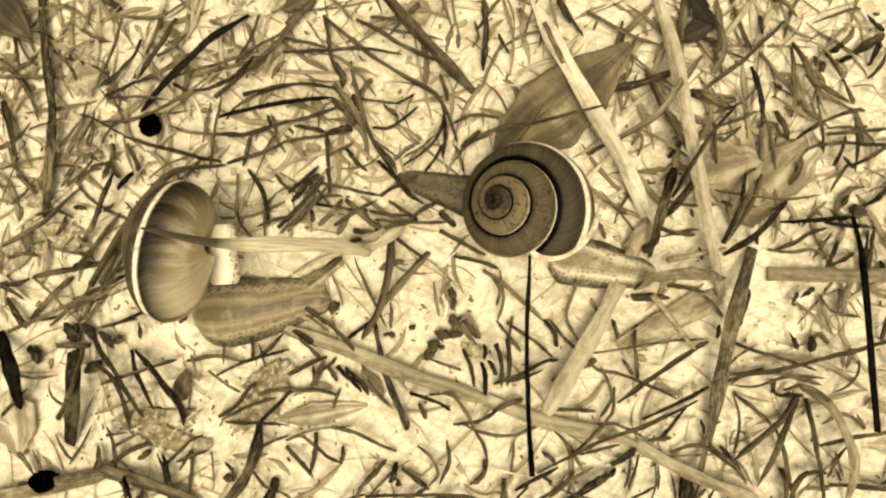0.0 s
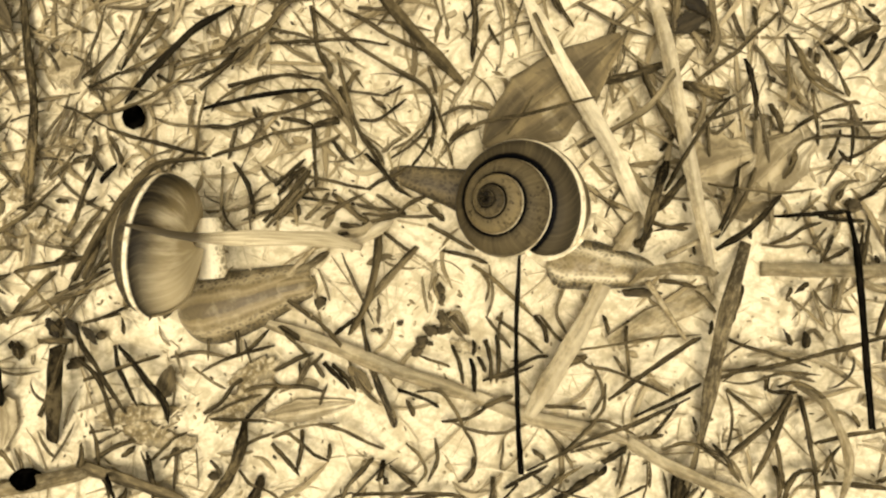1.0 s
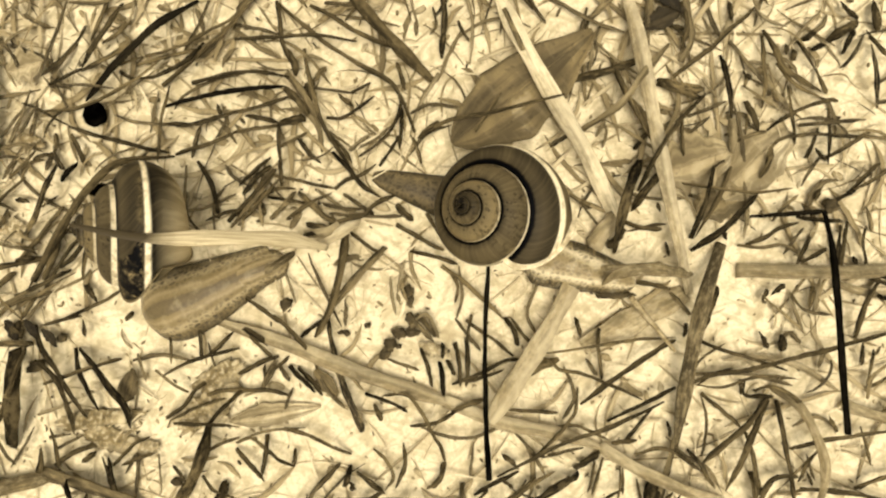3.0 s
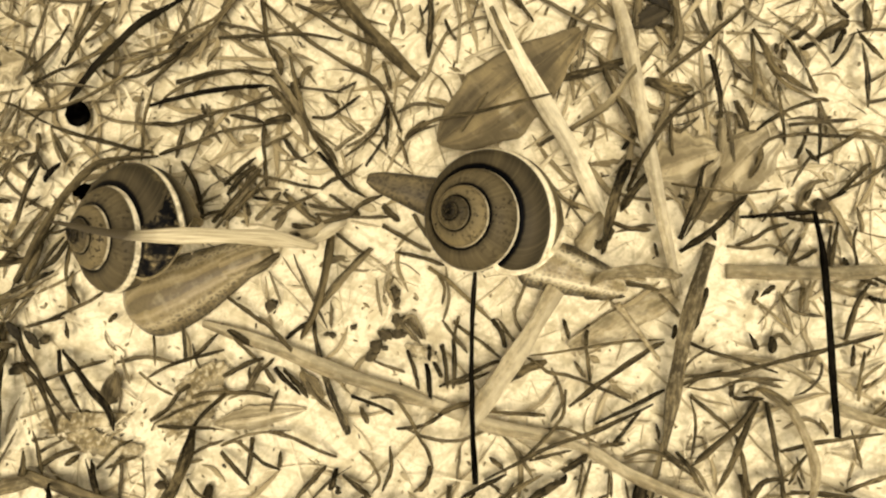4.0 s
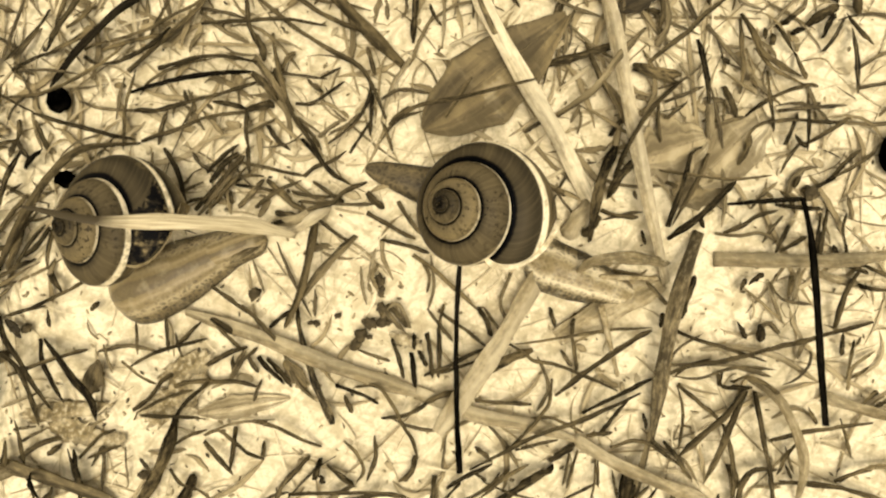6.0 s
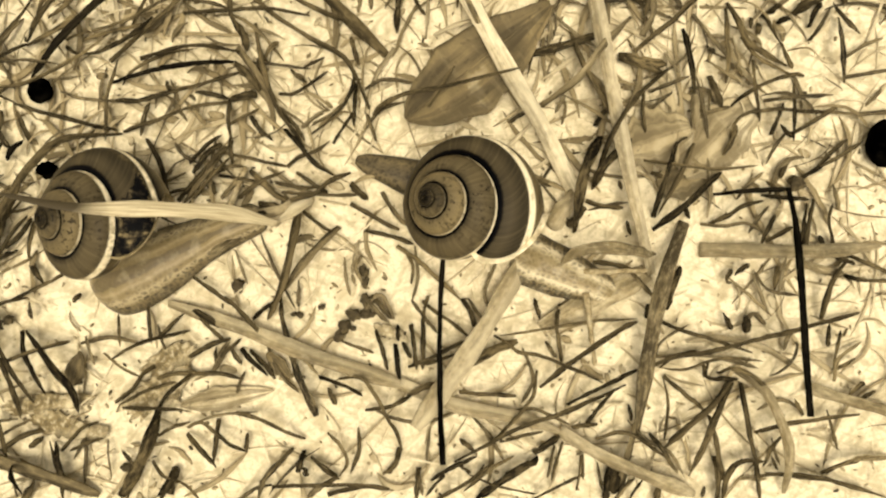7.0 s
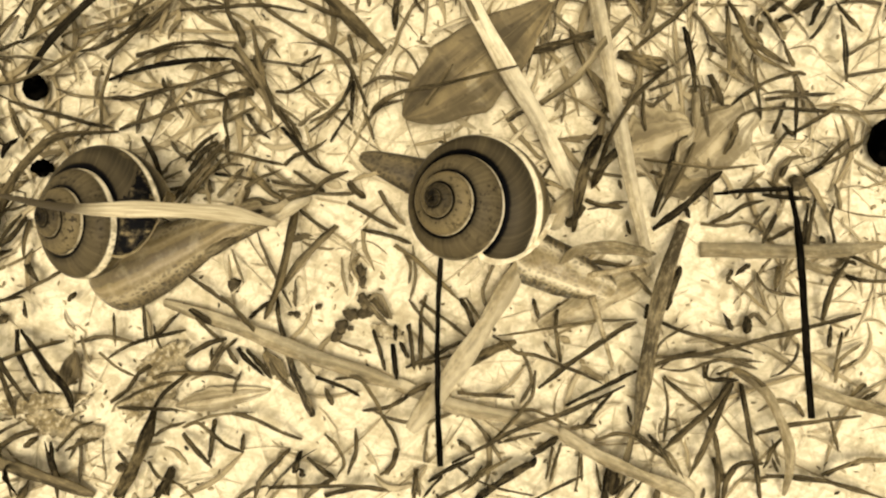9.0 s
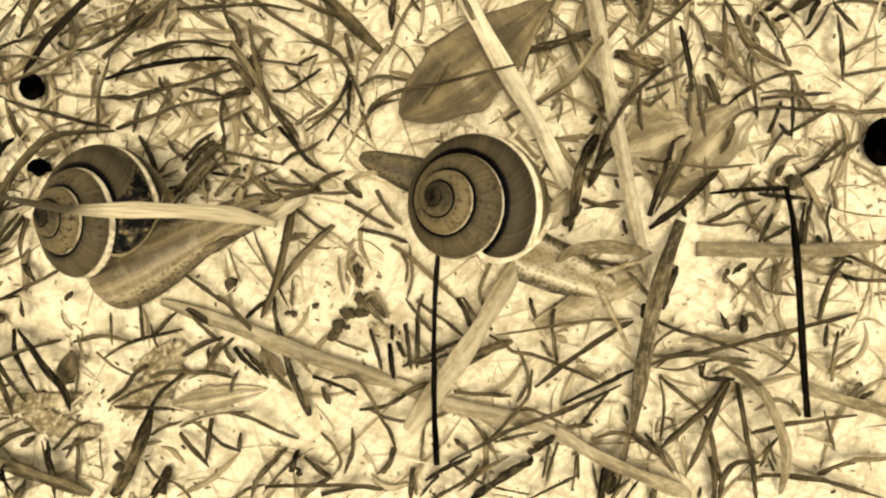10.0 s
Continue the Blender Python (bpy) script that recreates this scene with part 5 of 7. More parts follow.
wisp(3.2, 0.59, (47.3, -34.1, 0.3), (50.0, -36.9, 1.8), (54.1, -39.2, 1.8), (57.3, -44.1, 0.3))
wisp(5, 1.18, (57.4, -20.5, 0.3), (63.6, -19.9, 1.4), (70.8, -21.6, 1.4), (78.3, -26.2, 0.3))
wisp(3, 0.59, (68.0, -43.0, 0.3), (70.6, -39.3, 1.5), (75.0, -36.0, 0.3))
wisp(3, 0.59, (72.3, -37.2, 0.3), (72.3, -39.1, 1.5), (73.8, -42.0, 0.3))
wisp(2.8, 0.68, (71.1, -43.2, 0.3), (75.9, -43.6, 1.5), (84.0, -44.7, 0.3))
wisp(3.4, 0.76, (74.4, -22.0, 0.3), (74.4, -20.0, 1.5), (75.9, -18.2, 0.3))
wisp(2.6, 0.67, (-66.1, -8.4, 0.3), (-61.0, -1.4, 1.9), (-57.1, 4.5, 0.3))
wisp(2.6, 0.68, (-75.7, 6.1, 0.3), (-71.1, 7.1, 1.5), (-68.0, 5.7, 0.3))
wisp(2.8, 0.68, (-79.8, 8.2, 0.3), (-76.2, 10.4, 1.5), (-75.3, 13.0, 0.3))
wisp(2.6, 0.76, (-71.5, 2.0, 0.3), (-69.5, 4.2, 1.5), (-69.4, 6.6, 0.3))
wisp(2.6, 0.76, (-81.4, -2.2, 0.3), (-76.7, -0.9, 1.5), (-74.2, -1.5, 0.3))
wisp(3, 0.53, (-59.0, 43.1, 0.4), (-59.1, 36.0, 3.6), (-63.6, 30.2, 0.4))
grass(3, 0.80, (-66.6, 40.6, 0.4), (-62.8, 38.4, 2.3), (-61.6, 38.1, 0.4))
grass(1.3, 0.97, (-55.7, 38.6, 0.4), (-55.2, 34.5, 4.0), (-57.9, 31.6, 4.0), (-63.6, 29.7, 0.4))
grass(1.6, 0.82, (-62.3, 28.2, 0.4), (-57.9, 29.1, 2.5), (-56.4, 31.0, 0.4))
grass(1.2, 0.87, (-49.2, 42.6, 0.4), (-49.7, 37.8, 4.1), (-52.5, 33.5, 4.1), (-56.4, 31.2, 0.4))
grass(1, 1.19, (-35.8, 43.1, 0.4), (-41.3, 38.0, 3.6), (-44.6, 34.3, 4.6), (-49.0, 30.7, 3.6), (-55.7, 25.2, 0.4))
grass(2.5, 0.82, (-56.4, 30.7, 0.4), (-50.6, 32.0, 3.2), (-46.8, 34.2, 3.2), (-44.3, 37.6, 0.4))
grass(2, 0.80, (-52.7, 35.6, 0.4), (-48.6, 36.9, 2.5), (-47.7, 40.1, 0.4))
grass(2.3, 0.66, (-49.7, 31.7, 0.4), (-46.3, 32.1, 2.2), (-45.3, 33.2, 0.4))
grass(2, 0.66, (-45.3, 33.2, 0.4), (-40.8, 33.5, 2.4), (-37.0, 34.3, 3.5), (-33.1, 36.6, 3.5), (-29.6, 38.9, 2.4), (-28.4, 41.6, 0.4))
grass(1.3, 0.87, (-46.5, 29.2, 0.4), (-41.8, 28.8, 3.6), (-37.9, 30.2, 4.6), (-36.0, 32.2, 3.6), (-34.8, 35.6, 0.4))
grass(1.3, 0.80, (-49.7, 30.5, 0.4), (-46.9, 28.8, 3.0), (-46.3, 29.2, 0.4))
grass(2.5, 0.66, (-63.1, 23.5, 0.4), (-56.9, 23.3, 2.4), (-52.4, 24.5, 3.5), (-48.6, 26.4, 3.5), (-45.2, 29.1, 2.4), (-41.3, 33.6, 0.4))
wisp(3, 0.53, (-62.1, 27.7, 0.4), (-54.4, 27.4, 3.4), (-50.2, 27.4, 0.4))
grass(1.6, 0.82, (-33.9, 43.1, 0.4), (-34.7, 37.7, 3.1), (-38.3, 34.1, 0.4))
wisp(2.2, 0.53, (-40.8, 28.2, 0.4), (-41.0, 20.6, 3.6), (-43.0, 14.3, 0.4))
grass(2, 0.80, (-41.8, 21.2, 0.4), (-36.1, 20.7, 3.2), (-32.3, 21.5, 3.2), (-28.4, 23.7, 0.4))
grass(1.6, 0.82, (-39.8, 15.8, 0.4), (-34.2, 16.8, 3.1), (-30.4, 18.3, 3.1), (-28.4, 20.1, 0.4))
grass(1.8, 0.82, (-58.7, 20.7, 0.4), (-52.8, 18.8, 2.8), (-48.5, 17.7, 3.6), (-44.1, 16.6, 2.8), (-40.8, 16.1, 0.4))
grass(2, 0.82, (-58.2, 19.3, 0.4), (-55.8, 16.5, 2.4), (-55.7, 13.8, 0.4))
wisp(2.3, 0.53, (-67.1, 24.9, 0.4), (-63.5, 23.7, 2.8), (-59.6, 21.6, 2.8), (-58.2, 20.7, 0.4))
wisp(3, 0.53, (-67.6, 18.8, 0.4), (-64.7, 21.3, 2.4), (-64.6, 24.2, 0.4))
wisp(1.5, 0.80, (-32.4, 24.7, 0.4), (-31.6, 23.4, 1.7), (-31.8, 22.7, 0.4))
grass(1.6, 0.66, (-29.4, 36.3, 0.4), (-21.6, 35.7, 3.2), (-13.9, 36.0, 3.2), (-7.6, 35.9, 0.4))
grass(3, 0.80, (-29.4, 38.9, 0.4), (-24.7, 37.3, 2.8), (-21.4, 37.1, 0.4))
grass(1.6, 0.82, (-21.9, 43.1, 0.4), (-20.8, 39.3, 2.6), (-20.4, 35.7, 3.3), (-19.9, 33.9, 2.6), (-19.5, 32.2, 0.4))
grass(1.8, 0.82, (-21.6, 42.6, 0.4), (-14.1, 36.0, 2.2), (-8.1, 31.8, 3.2), (-2.2, 28.3, 3.6), (-0.2, 26.3, 3.2), (1.5, 22.8, 2.2), (2.6, 19.8, 0.4))
grass(2, 0.87, (-16.0, 42.3, 0.4), (-12.0, 39.7, 2.8), (-8.0, 37.0, 3.6), (-4.3, 35.3, 2.8), (0.4, 34.1, 0.4))
grass(2.2, 0.82, (-29.4, 23.2, 0.4), (-24.6, 23.7, 2.8), (-21.7, 24.6, 2.8), (-19.5, 26.2, 0.4))
grass(1.5, 0.87, (-27.4, 22.7, 0.4), (-23.8, 21.8, 2.4), (-21.4, 21.4, 0.4))
grass(2.2, 1.62, (-21.4, 21.4, 0.4), (-18.0, 21.7, 2.2), (-16.8, 22.4, 0.4))
grass(1.6, 0.80, (-29.4, 19.8, 0.4), (-24.7, 20.0, 2.8), (-21.4, 21.0, 0.4))
grass(2.3, 1.29, (-20.3, 34.6, 0.4), (-18.3, 31.4, 2.3), (-18.5, 29.7, 0.4))
grass(2.5, 1.41, (-20.5, 27.7, 0.4), (-17.4, 24.7, 2.5), (-16.0, 22.7, 0.4))
wisp(1.6, 0.97, (-16.7, 28.5, 0.4), (-15.8, 26.5, 2.0), (-15.7, 25.2, 0.4))
grass(2, 0.82, (-17.0, 34.6, 0.4), (-15.9, 29.7, 2.2), (-14.8, 26.0, 3.2), (-13.8, 22.5, 3.6), (-12.4, 19.2, 3.2), (-10.7, 16.5, 2.2), (-8.5, 13.3, 0.4))
grass(2.3, 0.97, (-15.5, 28.2, 0.4), (-14.1, 29.7, 2.1), (-13.0, 31.4, 0.4))
wisp(1.7, 0.66, (-11.0, 26.7, 0.4), (-9.3, 24.8, 2.0), (-8.1, 24.5, 0.4))
grass(1.7, 0.66, (-13.0, 22.4, 0.4), (-10.1, 21.8, 2.7), (-7.7, 23.2, 2.7), (-4.6, 26.2, 0.4))
wisp(1.8, 0.53, (-9.0, 26.7, 0.4), (-6.8, 27.2, 2.1), (-5.1, 28.7, 0.4))
grass(2.3, 0.66, (-0.1, 26.7, 0.4), (0.2, 23.2, 2.8), (-1.3, 19.6, 3.6), (-4.3, 16.9, 2.8), (-7.6, 15.3, 0.4))
grass(1.8, 0.66, (0.4, 24.2, 0.4), (0.4, 20.3, 2.7), (-0.1, 16.8, 0.4))
grass(1.8, 0.66, (-3.6, 13.8, 0.4), (-1.4, 16.4, 2.5), (-0.1, 19.3, 0.4))
grass(2.8, 0.87, (-0.6, 32.2, 0.4), (0.5, 28.7, 2.3), (0.9, 27.2, 0.4))
grass(2.5, 0.66, (-12.5, 19.3, 0.4), (-9.7, 16.5, 2.5), (-8.5, 14.3, 0.4))
grass(1.4, 0.80, (-21.4, 21.2, 0.4), (-20.8, 18.3, 3.3), (-20.6, 16.3, 3.3), (-21.0, 13.8, 0.4))
grass(2.4, 0.66, (-21.4, 17.1, 0.4), (-18.0, 18.4, 2.3), (-16.5, 19.8, 0.4))
grass(2, 0.80, (-18.0, 18.8, 0.4), (-16.0, 16.0, 2.4), (-14.0, 14.3, 0.4))
grass(3, 0.66, (1.9, 23.2, 0.4), (5.4, 24.2, 2.9), (10.3, 24.2, 0.4))
grass(2.5, 0.66, (3.9, 13.8, 0.4), (3.0, 17.0, 2.4), (1.9, 19.3, 0.4))
grass(1.8, 1.08, (7.8, 38.6, 0.4), (7.6, 35.5, 2.2), (7.3, 33.6, 0.4))
wisp(3, 0.53, (5.8, 42.1, 0.4), (6.4, 38.4, 2.3), (5.3, 37.1, 0.4))
grass(2, 0.87, (48.5, 29.7, 0.4), (50.7, 31.6, 2.4), (53.7, 33.7, 3.5), (56.6, 36.6, 3.5), (60.0, 39.3, 2.4), (62.9, 42.1, 0.4))
grass(2.3, 0.87, (50.0, 43.1, 0.4), (49.9, 37.7, 2.8), (50.0, 34.6, 0.4))
wisp(2, 0.80, (47.5, 38.9, 0.4), (48.5, 38.1, 1.9), (50.5, 38.3, 0.4))
grass(1.2, 0.97, (56.8, 33.6, 0.4), (56.4, 29.2, 3.9), (57.1, 25.4, 3.9), (58.9, 22.4, 0.4))
grass(3.6, 1.41, (58.9, 22.4, 0.4), (58.1, 18.9, 2.5), (59.1, 15.8, 0.4))
grass(1.3, 1.08, (61.4, 25.4, 0.4), (61.3, 22.1, 3.4), (63.7, 19.8, 0.4))
grass(2, 0.66, (61.4, 23.2, 0.4), (60.6, 20.9, 2.1), (61.4, 19.3, 0.4))
grass(1.6, 0.82, (64.9, 20.1, 0.4), (67.1, 22.2, 2.8), (70.0, 23.7, 3.6), (74.4, 25.1, 2.8), (77.8, 25.5, 0.4))
grass(2, 0.97, (64.4, 38.1, 0.4), (65.6, 33.4, 2.8), (66.7, 30.2, 3.6), (70.5, 28.1, 2.8), (74.8, 27.2, 0.4))
grass(2.8, 0.66, (66.9, 32.2, 0.4), (68.4, 28.0, 3.1), (74.8, 26.0, 0.4))
grass(1.8, 0.97, (70.8, 36.1, 0.4), (71.2, 33.0, 2.4), (73.6, 31.2, 0.4))
grass(2.2, 0.82, (73.8, 31.2, 0.4), (73.7, 28.2, 2.2), (75.8, 26.7, 0.4))
wisp(2, 0.97, (71.6, 36.1, 0.4), (71.9, 36.5, 1.9), (73.8, 37.9, 0.4))
wisp(1.5, 1.08, (73.0, 34.6, 0.4), (73.3, 34.7, 1.8), (75.3, 35.6, 0.4))
grass(2, 1.72, (75.8, 36.1, 0.4), (77.5, 37.4, 2.5), (81.3, 39.3, 0.4))
grass(1.7, 0.97, (78.6, 33.9, 0.4), (78.5, 35.7, 2.2), (80.8, 38.1, 0.4))
grass(1.5, 0.87, (78.3, 43.1, 0.4), (78.7, 40.9, 2.1), (81.3, 40.1, 0.4))
grass(1.7, 1.51, (84.2, 43.1, 0.4), (83.3, 39.9, 2.2), (84.9, 38.1, 0.4))
grass(1.8, 0.82, (82.8, 38.1, 0.4), (83.2, 34.9, 2.6), (87.5, 32.7, 0.4))
wisp(2.5, 0.80, (58.4, 43.1, 0.4), (58.0, 40.7, 2.0), (58.9, 39.6, 0.4))
grass(3.8, 0.66, (62.9, 42.1, 0.4), (63.8, 39.3, 2.6), (68.9, 38.6, 0.4))
grass(2.6, 0.80, (64.2, 37.1, 0.4), (63.2, 31.3, 3.2), (63.5, 28.4, 3.2), (64.2, 24.2, 0.4))
grass(2.2, 0.80, (68.9, 28.2, 0.4), (68.0, 24.1, 2.9), (68.5, 20.7, 2.9), (70.1, 17.3, 0.4))
grass(1.8, 0.66, (76.0, 24.2, 0.4), (74.7, 18.8, 3.1), (76.0, 14.3, 0.4))
grass(2.7, 0.66, (64.9, 13.5, 0.4), (64.8, 16.5, 2.4), (66.3, 18.2, 3.5), (70.1, 18.9, 3.5), (75.6, 19.1, 2.4), (83.7, 19.0, 0.4))
grass(3, 0.66, (70.8, 21.2, 0.4), (74.0, 21.1, 3.4), (82.8, 22.2, 0.4))
grass(2.8, 0.87, (72.0, 15.3, 0.4), (72.2, 17.9, 2.4), (74.3, 20.7, 0.4))
wisp(2.2, 0.80, (73.8, 17.1, 0.4), (73.9, 15.7, 1.9), (75.8, 14.8, 0.4))
grass(2.2, 0.80, (75.3, 15.3, 0.4), (77.1, 16.7, 3.0), (83.7, 20.3, 0.4))
wisp(1.6, 0.87, (60.9, 30.7, 0.4), (61.0, 29.7, 1.7), (62.4, 29.4, 0.4))
grass(3, 0.66, (60.9, 28.2, 0.4), (62.8, 25.7, 2.6), (66.9, 24.2, 0.4))
wisp(2.8, 0.80, (65.4, 28.2, 0.4), (65.6, 26.3, 2.0), (67.4, 25.2, 0.4))
wisp(2, 0.97, (69.9, 34.6, 0.4), (69.3, 33.2, 1.7), (70.2, 32.7, 0.4))
wisp(2.2, 0.80, (68.5, 35.6, 0.4), (67.9, 34.2, 1.7), (68.7, 33.6, 0.4))
grass(2.9, 0.82, (83.7, 35.6, 0.4), (82.8, 29.4, 3.3), (84.7, 24.2, 0.4))
grass(3, 0.66, (78.3, 31.2, 0.4), (79.4, 33.5, 2.6), (82.3, 37.1, 0.4))
grass(3.2, 0.66, (51.0, 22.7, 0.4), (54.1, 23.7, 2.7), (57.9, 25.4, 0.4))
grass(3.2, 0.66, (51.0, 19.5, 0.4), (52.3, 20.7, 2.3), (55.0, 22.7, 0.4))
grass(2, 0.66, (50.0, 23.2, 0.4), (49.2, 18.8, 2.7), (50.5, 15.3, 0.4))
grass(1.7, 1.41, (39.7, 2.9, 0.4), (38.0, 0.9, 2.2), (36.9, -0.6, 0.4))
grass(1.5, 0.80, (41.6, 16.8, 0.4), (42.5, 18.4, 2.2), (44.5, 20.4, 0.4))
grass(2.2, 0.82, (58.9, 14.3, 0.4), (56.2, 10.0, 3.2), (54.3, 6.2, 3.2), (52.5, 1.4, 0.4))
wisp(1.8, 0.39, (55.5, 13.3, 0.4), (56.1, 14.3, 1.9), (57.9, 15.0, 0.4))
wisp(1.3, 0.87, (57.2, 2.9, 0.4), (56.6, 1.8, 2.8), (58.1, 0.9, 0.4))
grass(2.2, 0.82, (40.1, 3.9, 0.4), (42.4, 2.8, 2.5), (46.5, 2.7, 0.4))
wisp(2.5, 0.80, (51.0, 8.8, 0.4), (51.7, 8.2, 1.8), (53.5, 7.8, 0.4))
grass(1.8, 0.87, (61.4, -0.1, 0.4), (63.7, 1.3, 2.8), (66.1, 2.8, 2.8), (70.8, 3.9, 0.4))
grass(2.6, 0.82, (63.7, 11.5, 0.4), (64.4, 14.0, 2.5), (66.1, 17.3, 0.4))
wisp(2, 1.08, (31.1, 8.1, 0.4), (32.3, 7.1, 2.0), (34.1, 6.4, 0.4))
wisp(1.8, 0.80, (47.2, 0.4, 0.4), (47.0, -0.8, 1.8), (47.8, -2.1, 0.4))
grass(1.1, 0.87, (-28.4, 10.5, 0.4), (-24.4, 12.9, 3.6), (-22.9, 15.3, 0.4))
grass(2.4, 0.97, (-27.9, 8.8, 0.4), (-24.7, 11.6, 2.6), (-22.9, 13.8, 0.4))
grass(2.3, 0.66, (-22.9, 12.3, 0.4), (-17.8, 11.0, 3.0), (-13.9, 10.1, 3.0), (-11.5, 9.8, 0.4))
grass(1.7, 0.80, (-11.5, 9.8, 0.4), (-9.2, 11.1, 2.6), (-6.2, 12.1, 2.6), (-4.1, 14.3, 0.4))
grass(1.5, 0.87, (-12.0, 16.3, 0.4), (-9.1, 13.5, 3.0), (-6.7, 10.5, 3.0), (-3.6, 8.3, 0.4))
grass(1.2, 0.80, (-21.3, 14.8, 0.4), (-20.4, 12.2, 3.2), (-21.1, 10.3, 0.4))
grass(1.7, 0.66, (-24.9, 8.8, 0.4), (-20.9, 9.6, 2.5), (-18.5, 9.8, 0.4))
grass(2.2, 0.66, (-28.4, 5.4, 0.4), (-24.7, 7.7, 2.6), (-22.4, 9.3, 0.4))
grass(1.5, 0.66, (-23.4, 8.3, 0.4), (-17.9, 7.4, 2.7), (-16.0, 6.9, 0.4))
grass(1.8, 0.80, (-20.0, 4.4, 0.4), (-15.9, 6.7, 3.0), (-12.0, 9.1, 0.4))
grass(3.2, 0.97, (-22.9, 4.4, 0.4), (-19.9, 6.7, 2.5), (-18.5, 9.3, 0.4))
grass(2.8, 1.19, (-18.0, 9.1, 0.4), (-15.0, 6.7, 2.7), (-13.0, 4.8, 2.7), (-10.5, 3.4, 0.4))
grass(1.7, 0.82, (-12.5, 3.4, 0.4), (-9.1, 4.3, 2.8), (-6.1, 5.0, 3.6), (-4.3, 6.7, 2.8), (-0.6, 8.8, 0.4))
grass(1.8, 0.66, (-14.5, 7.3, 0.4), (-10.1, 6.2, 2.8), (-6.6, 6.2, 0.4))
grass(1.9, 0.66, (-12.5, 5.4, 0.4), (-8.2, 4.8, 2.7), (-4.6, 5.2, 0.4))
grass(1.6, 0.80, (-10.0, 8.8, 0.4), (-6.7, 6.7, 2.5), (-4.6, 5.4, 0.4))
grass(2.8, 1.08, (-16.5, 3.4, 0.4), (-13.1, 2.8, 2.4), (-10.5, 2.9, 0.4))
grass(1.8, 0.80, (-19.0, 0.4, 0.4), (-16.0, 1.6, 2.4), (-13.5, 2.4, 0.4))
grass(1.6, 0.66, (-9.5, 2.9, 0.4), (-7.2, 0.9, 2.5), (-4.3, -1.1, 2.5), (-3.1, -1.6, 0.4))
grass(3, 1.41, (-2.6, -0.6, 0.4), (-5.2, -3.5, 3.2), (-9.0, -7.8, 3.2), (-12.0, -11.5, 0.4))
grass(1.6, 0.80, (1.4, -1.1, 0.4), (5.4, -2.0, 3.0), (10.3, -3.6, 0.4))
grass(2.4, 0.87, (-0.6, 3.4, 0.4), (2.5, 1.8, 2.7), (5.4, -0.1, 2.7), (7.8, -1.1, 0.4))
grass(1.7, 1.29, (-0.6, 6.9, 0.4), (1.0, 5.3, 2.1), (2.4, 4.2, 0.4))
grass(3, 0.87, (4.8, 5.4, 0.4), (7.4, 1.4, 2.7), (9.3, -0.6, 0.4))
grass(2.6, 0.66, (8.8, -4.6, 0.4), (10.3, -7.4, 2.5), (9.8, -10.5, 0.4))
grass(3, 0.80, (1.4, -5.6, 0.4), (0.5, -7.4, 2.3), (1.4, -10.5, 0.4))
wisp(1.6, 0.80, (-24.4, 7.3, 0.4), (-23.8, 6.0, 1.8), (-24.1, 4.9, 0.4))
wisp(3.5, 0.53, (-20.5, -4.6, 0.4), (-18.9, -7.4, 2.5), (-18.5, -10.5, 0.4))
grass(1.8, 0.82, (-28.4, -9.0, 0.4), (-23.7, -11.3, 2.8), (-21.4, -14.0, 0.4))
grass(1.6, 0.97, (-64.6, -14.5, 0.4), (-62.3, -18.1, 2.4), (-58.7, -22.3, 3.5), (-56.8, -25.7, 3.5), (-55.5, -28.8, 2.4), (-55.2, -31.4, 0.4))
grass(1.7, 0.80, (-64.6, -20.9, 0.4), (-60.6, -22.4, 2.8), (-58.1, -25.2, 3.6), (-57.2, -28.8, 2.8), (-57.7, -33.8, 0.4))
grass(1.5, 0.87, (-57.4, -18.5, 0.4), (-55.3, -21.9, 3.1), (-53.6, -25.8, 3.1), (-53.2, -29.9, 0.4))
grass(1.4, 1.29, (-56.7, -18.7, 0.4), (-52.4, -21.3, 3.6), (-49.4, -24.5, 4.6), (-47.1, -28.1, 3.6), (-47.7, -32.8, 0.4))
grass(2.2, 0.82, (-63.1, -24.9, 0.4), (-56.4, -22.6, 3.2), (-51.6, -20.9, 3.2), (-49.2, -20.4, 0.4))
grass(1.6, 0.66, (-63.1, -14.5, 0.4), (-58.8, -13.4, 2.6), (-56.2, -12.7, 0.4))
grass(2.3, 0.66, (-41.8, -23.4, 0.4), (-37.1, -20.9, 3.2), (-33.2, -19.5, 3.2), (-28.4, -18.5, 0.4))
grass(2.8, 0.66, (-43.3, -22.4, 0.4), (-39.3, -24.4, 2.6), (-37.3, -26.4, 0.4))
wisp(2.5, 0.53, (-40.8, -15.5, 0.4), (-39.7, -18.1, 2.4), (-40.5, -21.4, 0.4))
grass(3, 0.66, (-35.8, -13.5, 0.4), (-34.4, -17.1, 2.7), (-35.1, -20.9, 0.4))
grass(2.2, 0.87, (-33.9, -19.9, 0.4), (-30.6, -17.2, 2.5), (-29.4, -15.5, 0.4))
grass(1.8, 0.87, (-41.3, -30.9, 0.4), (-37.3, -28.3, 2.8), (-35.3, -25.4, 2.8), (-33.9, -24.4, 0.4))
grass(1.8, 0.66, (-40.3, -31.9, 0.4), (-34.1, -31.2, 3.4), (-28.4, -32.5, 0.4))
grass(1.6, 0.97, (-61.1, -39.3, 0.4), (-55.7, -36.0, 2.9), (-53.2, -35.6, 0.4))
wisp(1.6, 1.08, (-56.2, -38.8, 0.4), (-54.1, -37.3, 1.9), (-53.7, -36.8, 0.4))
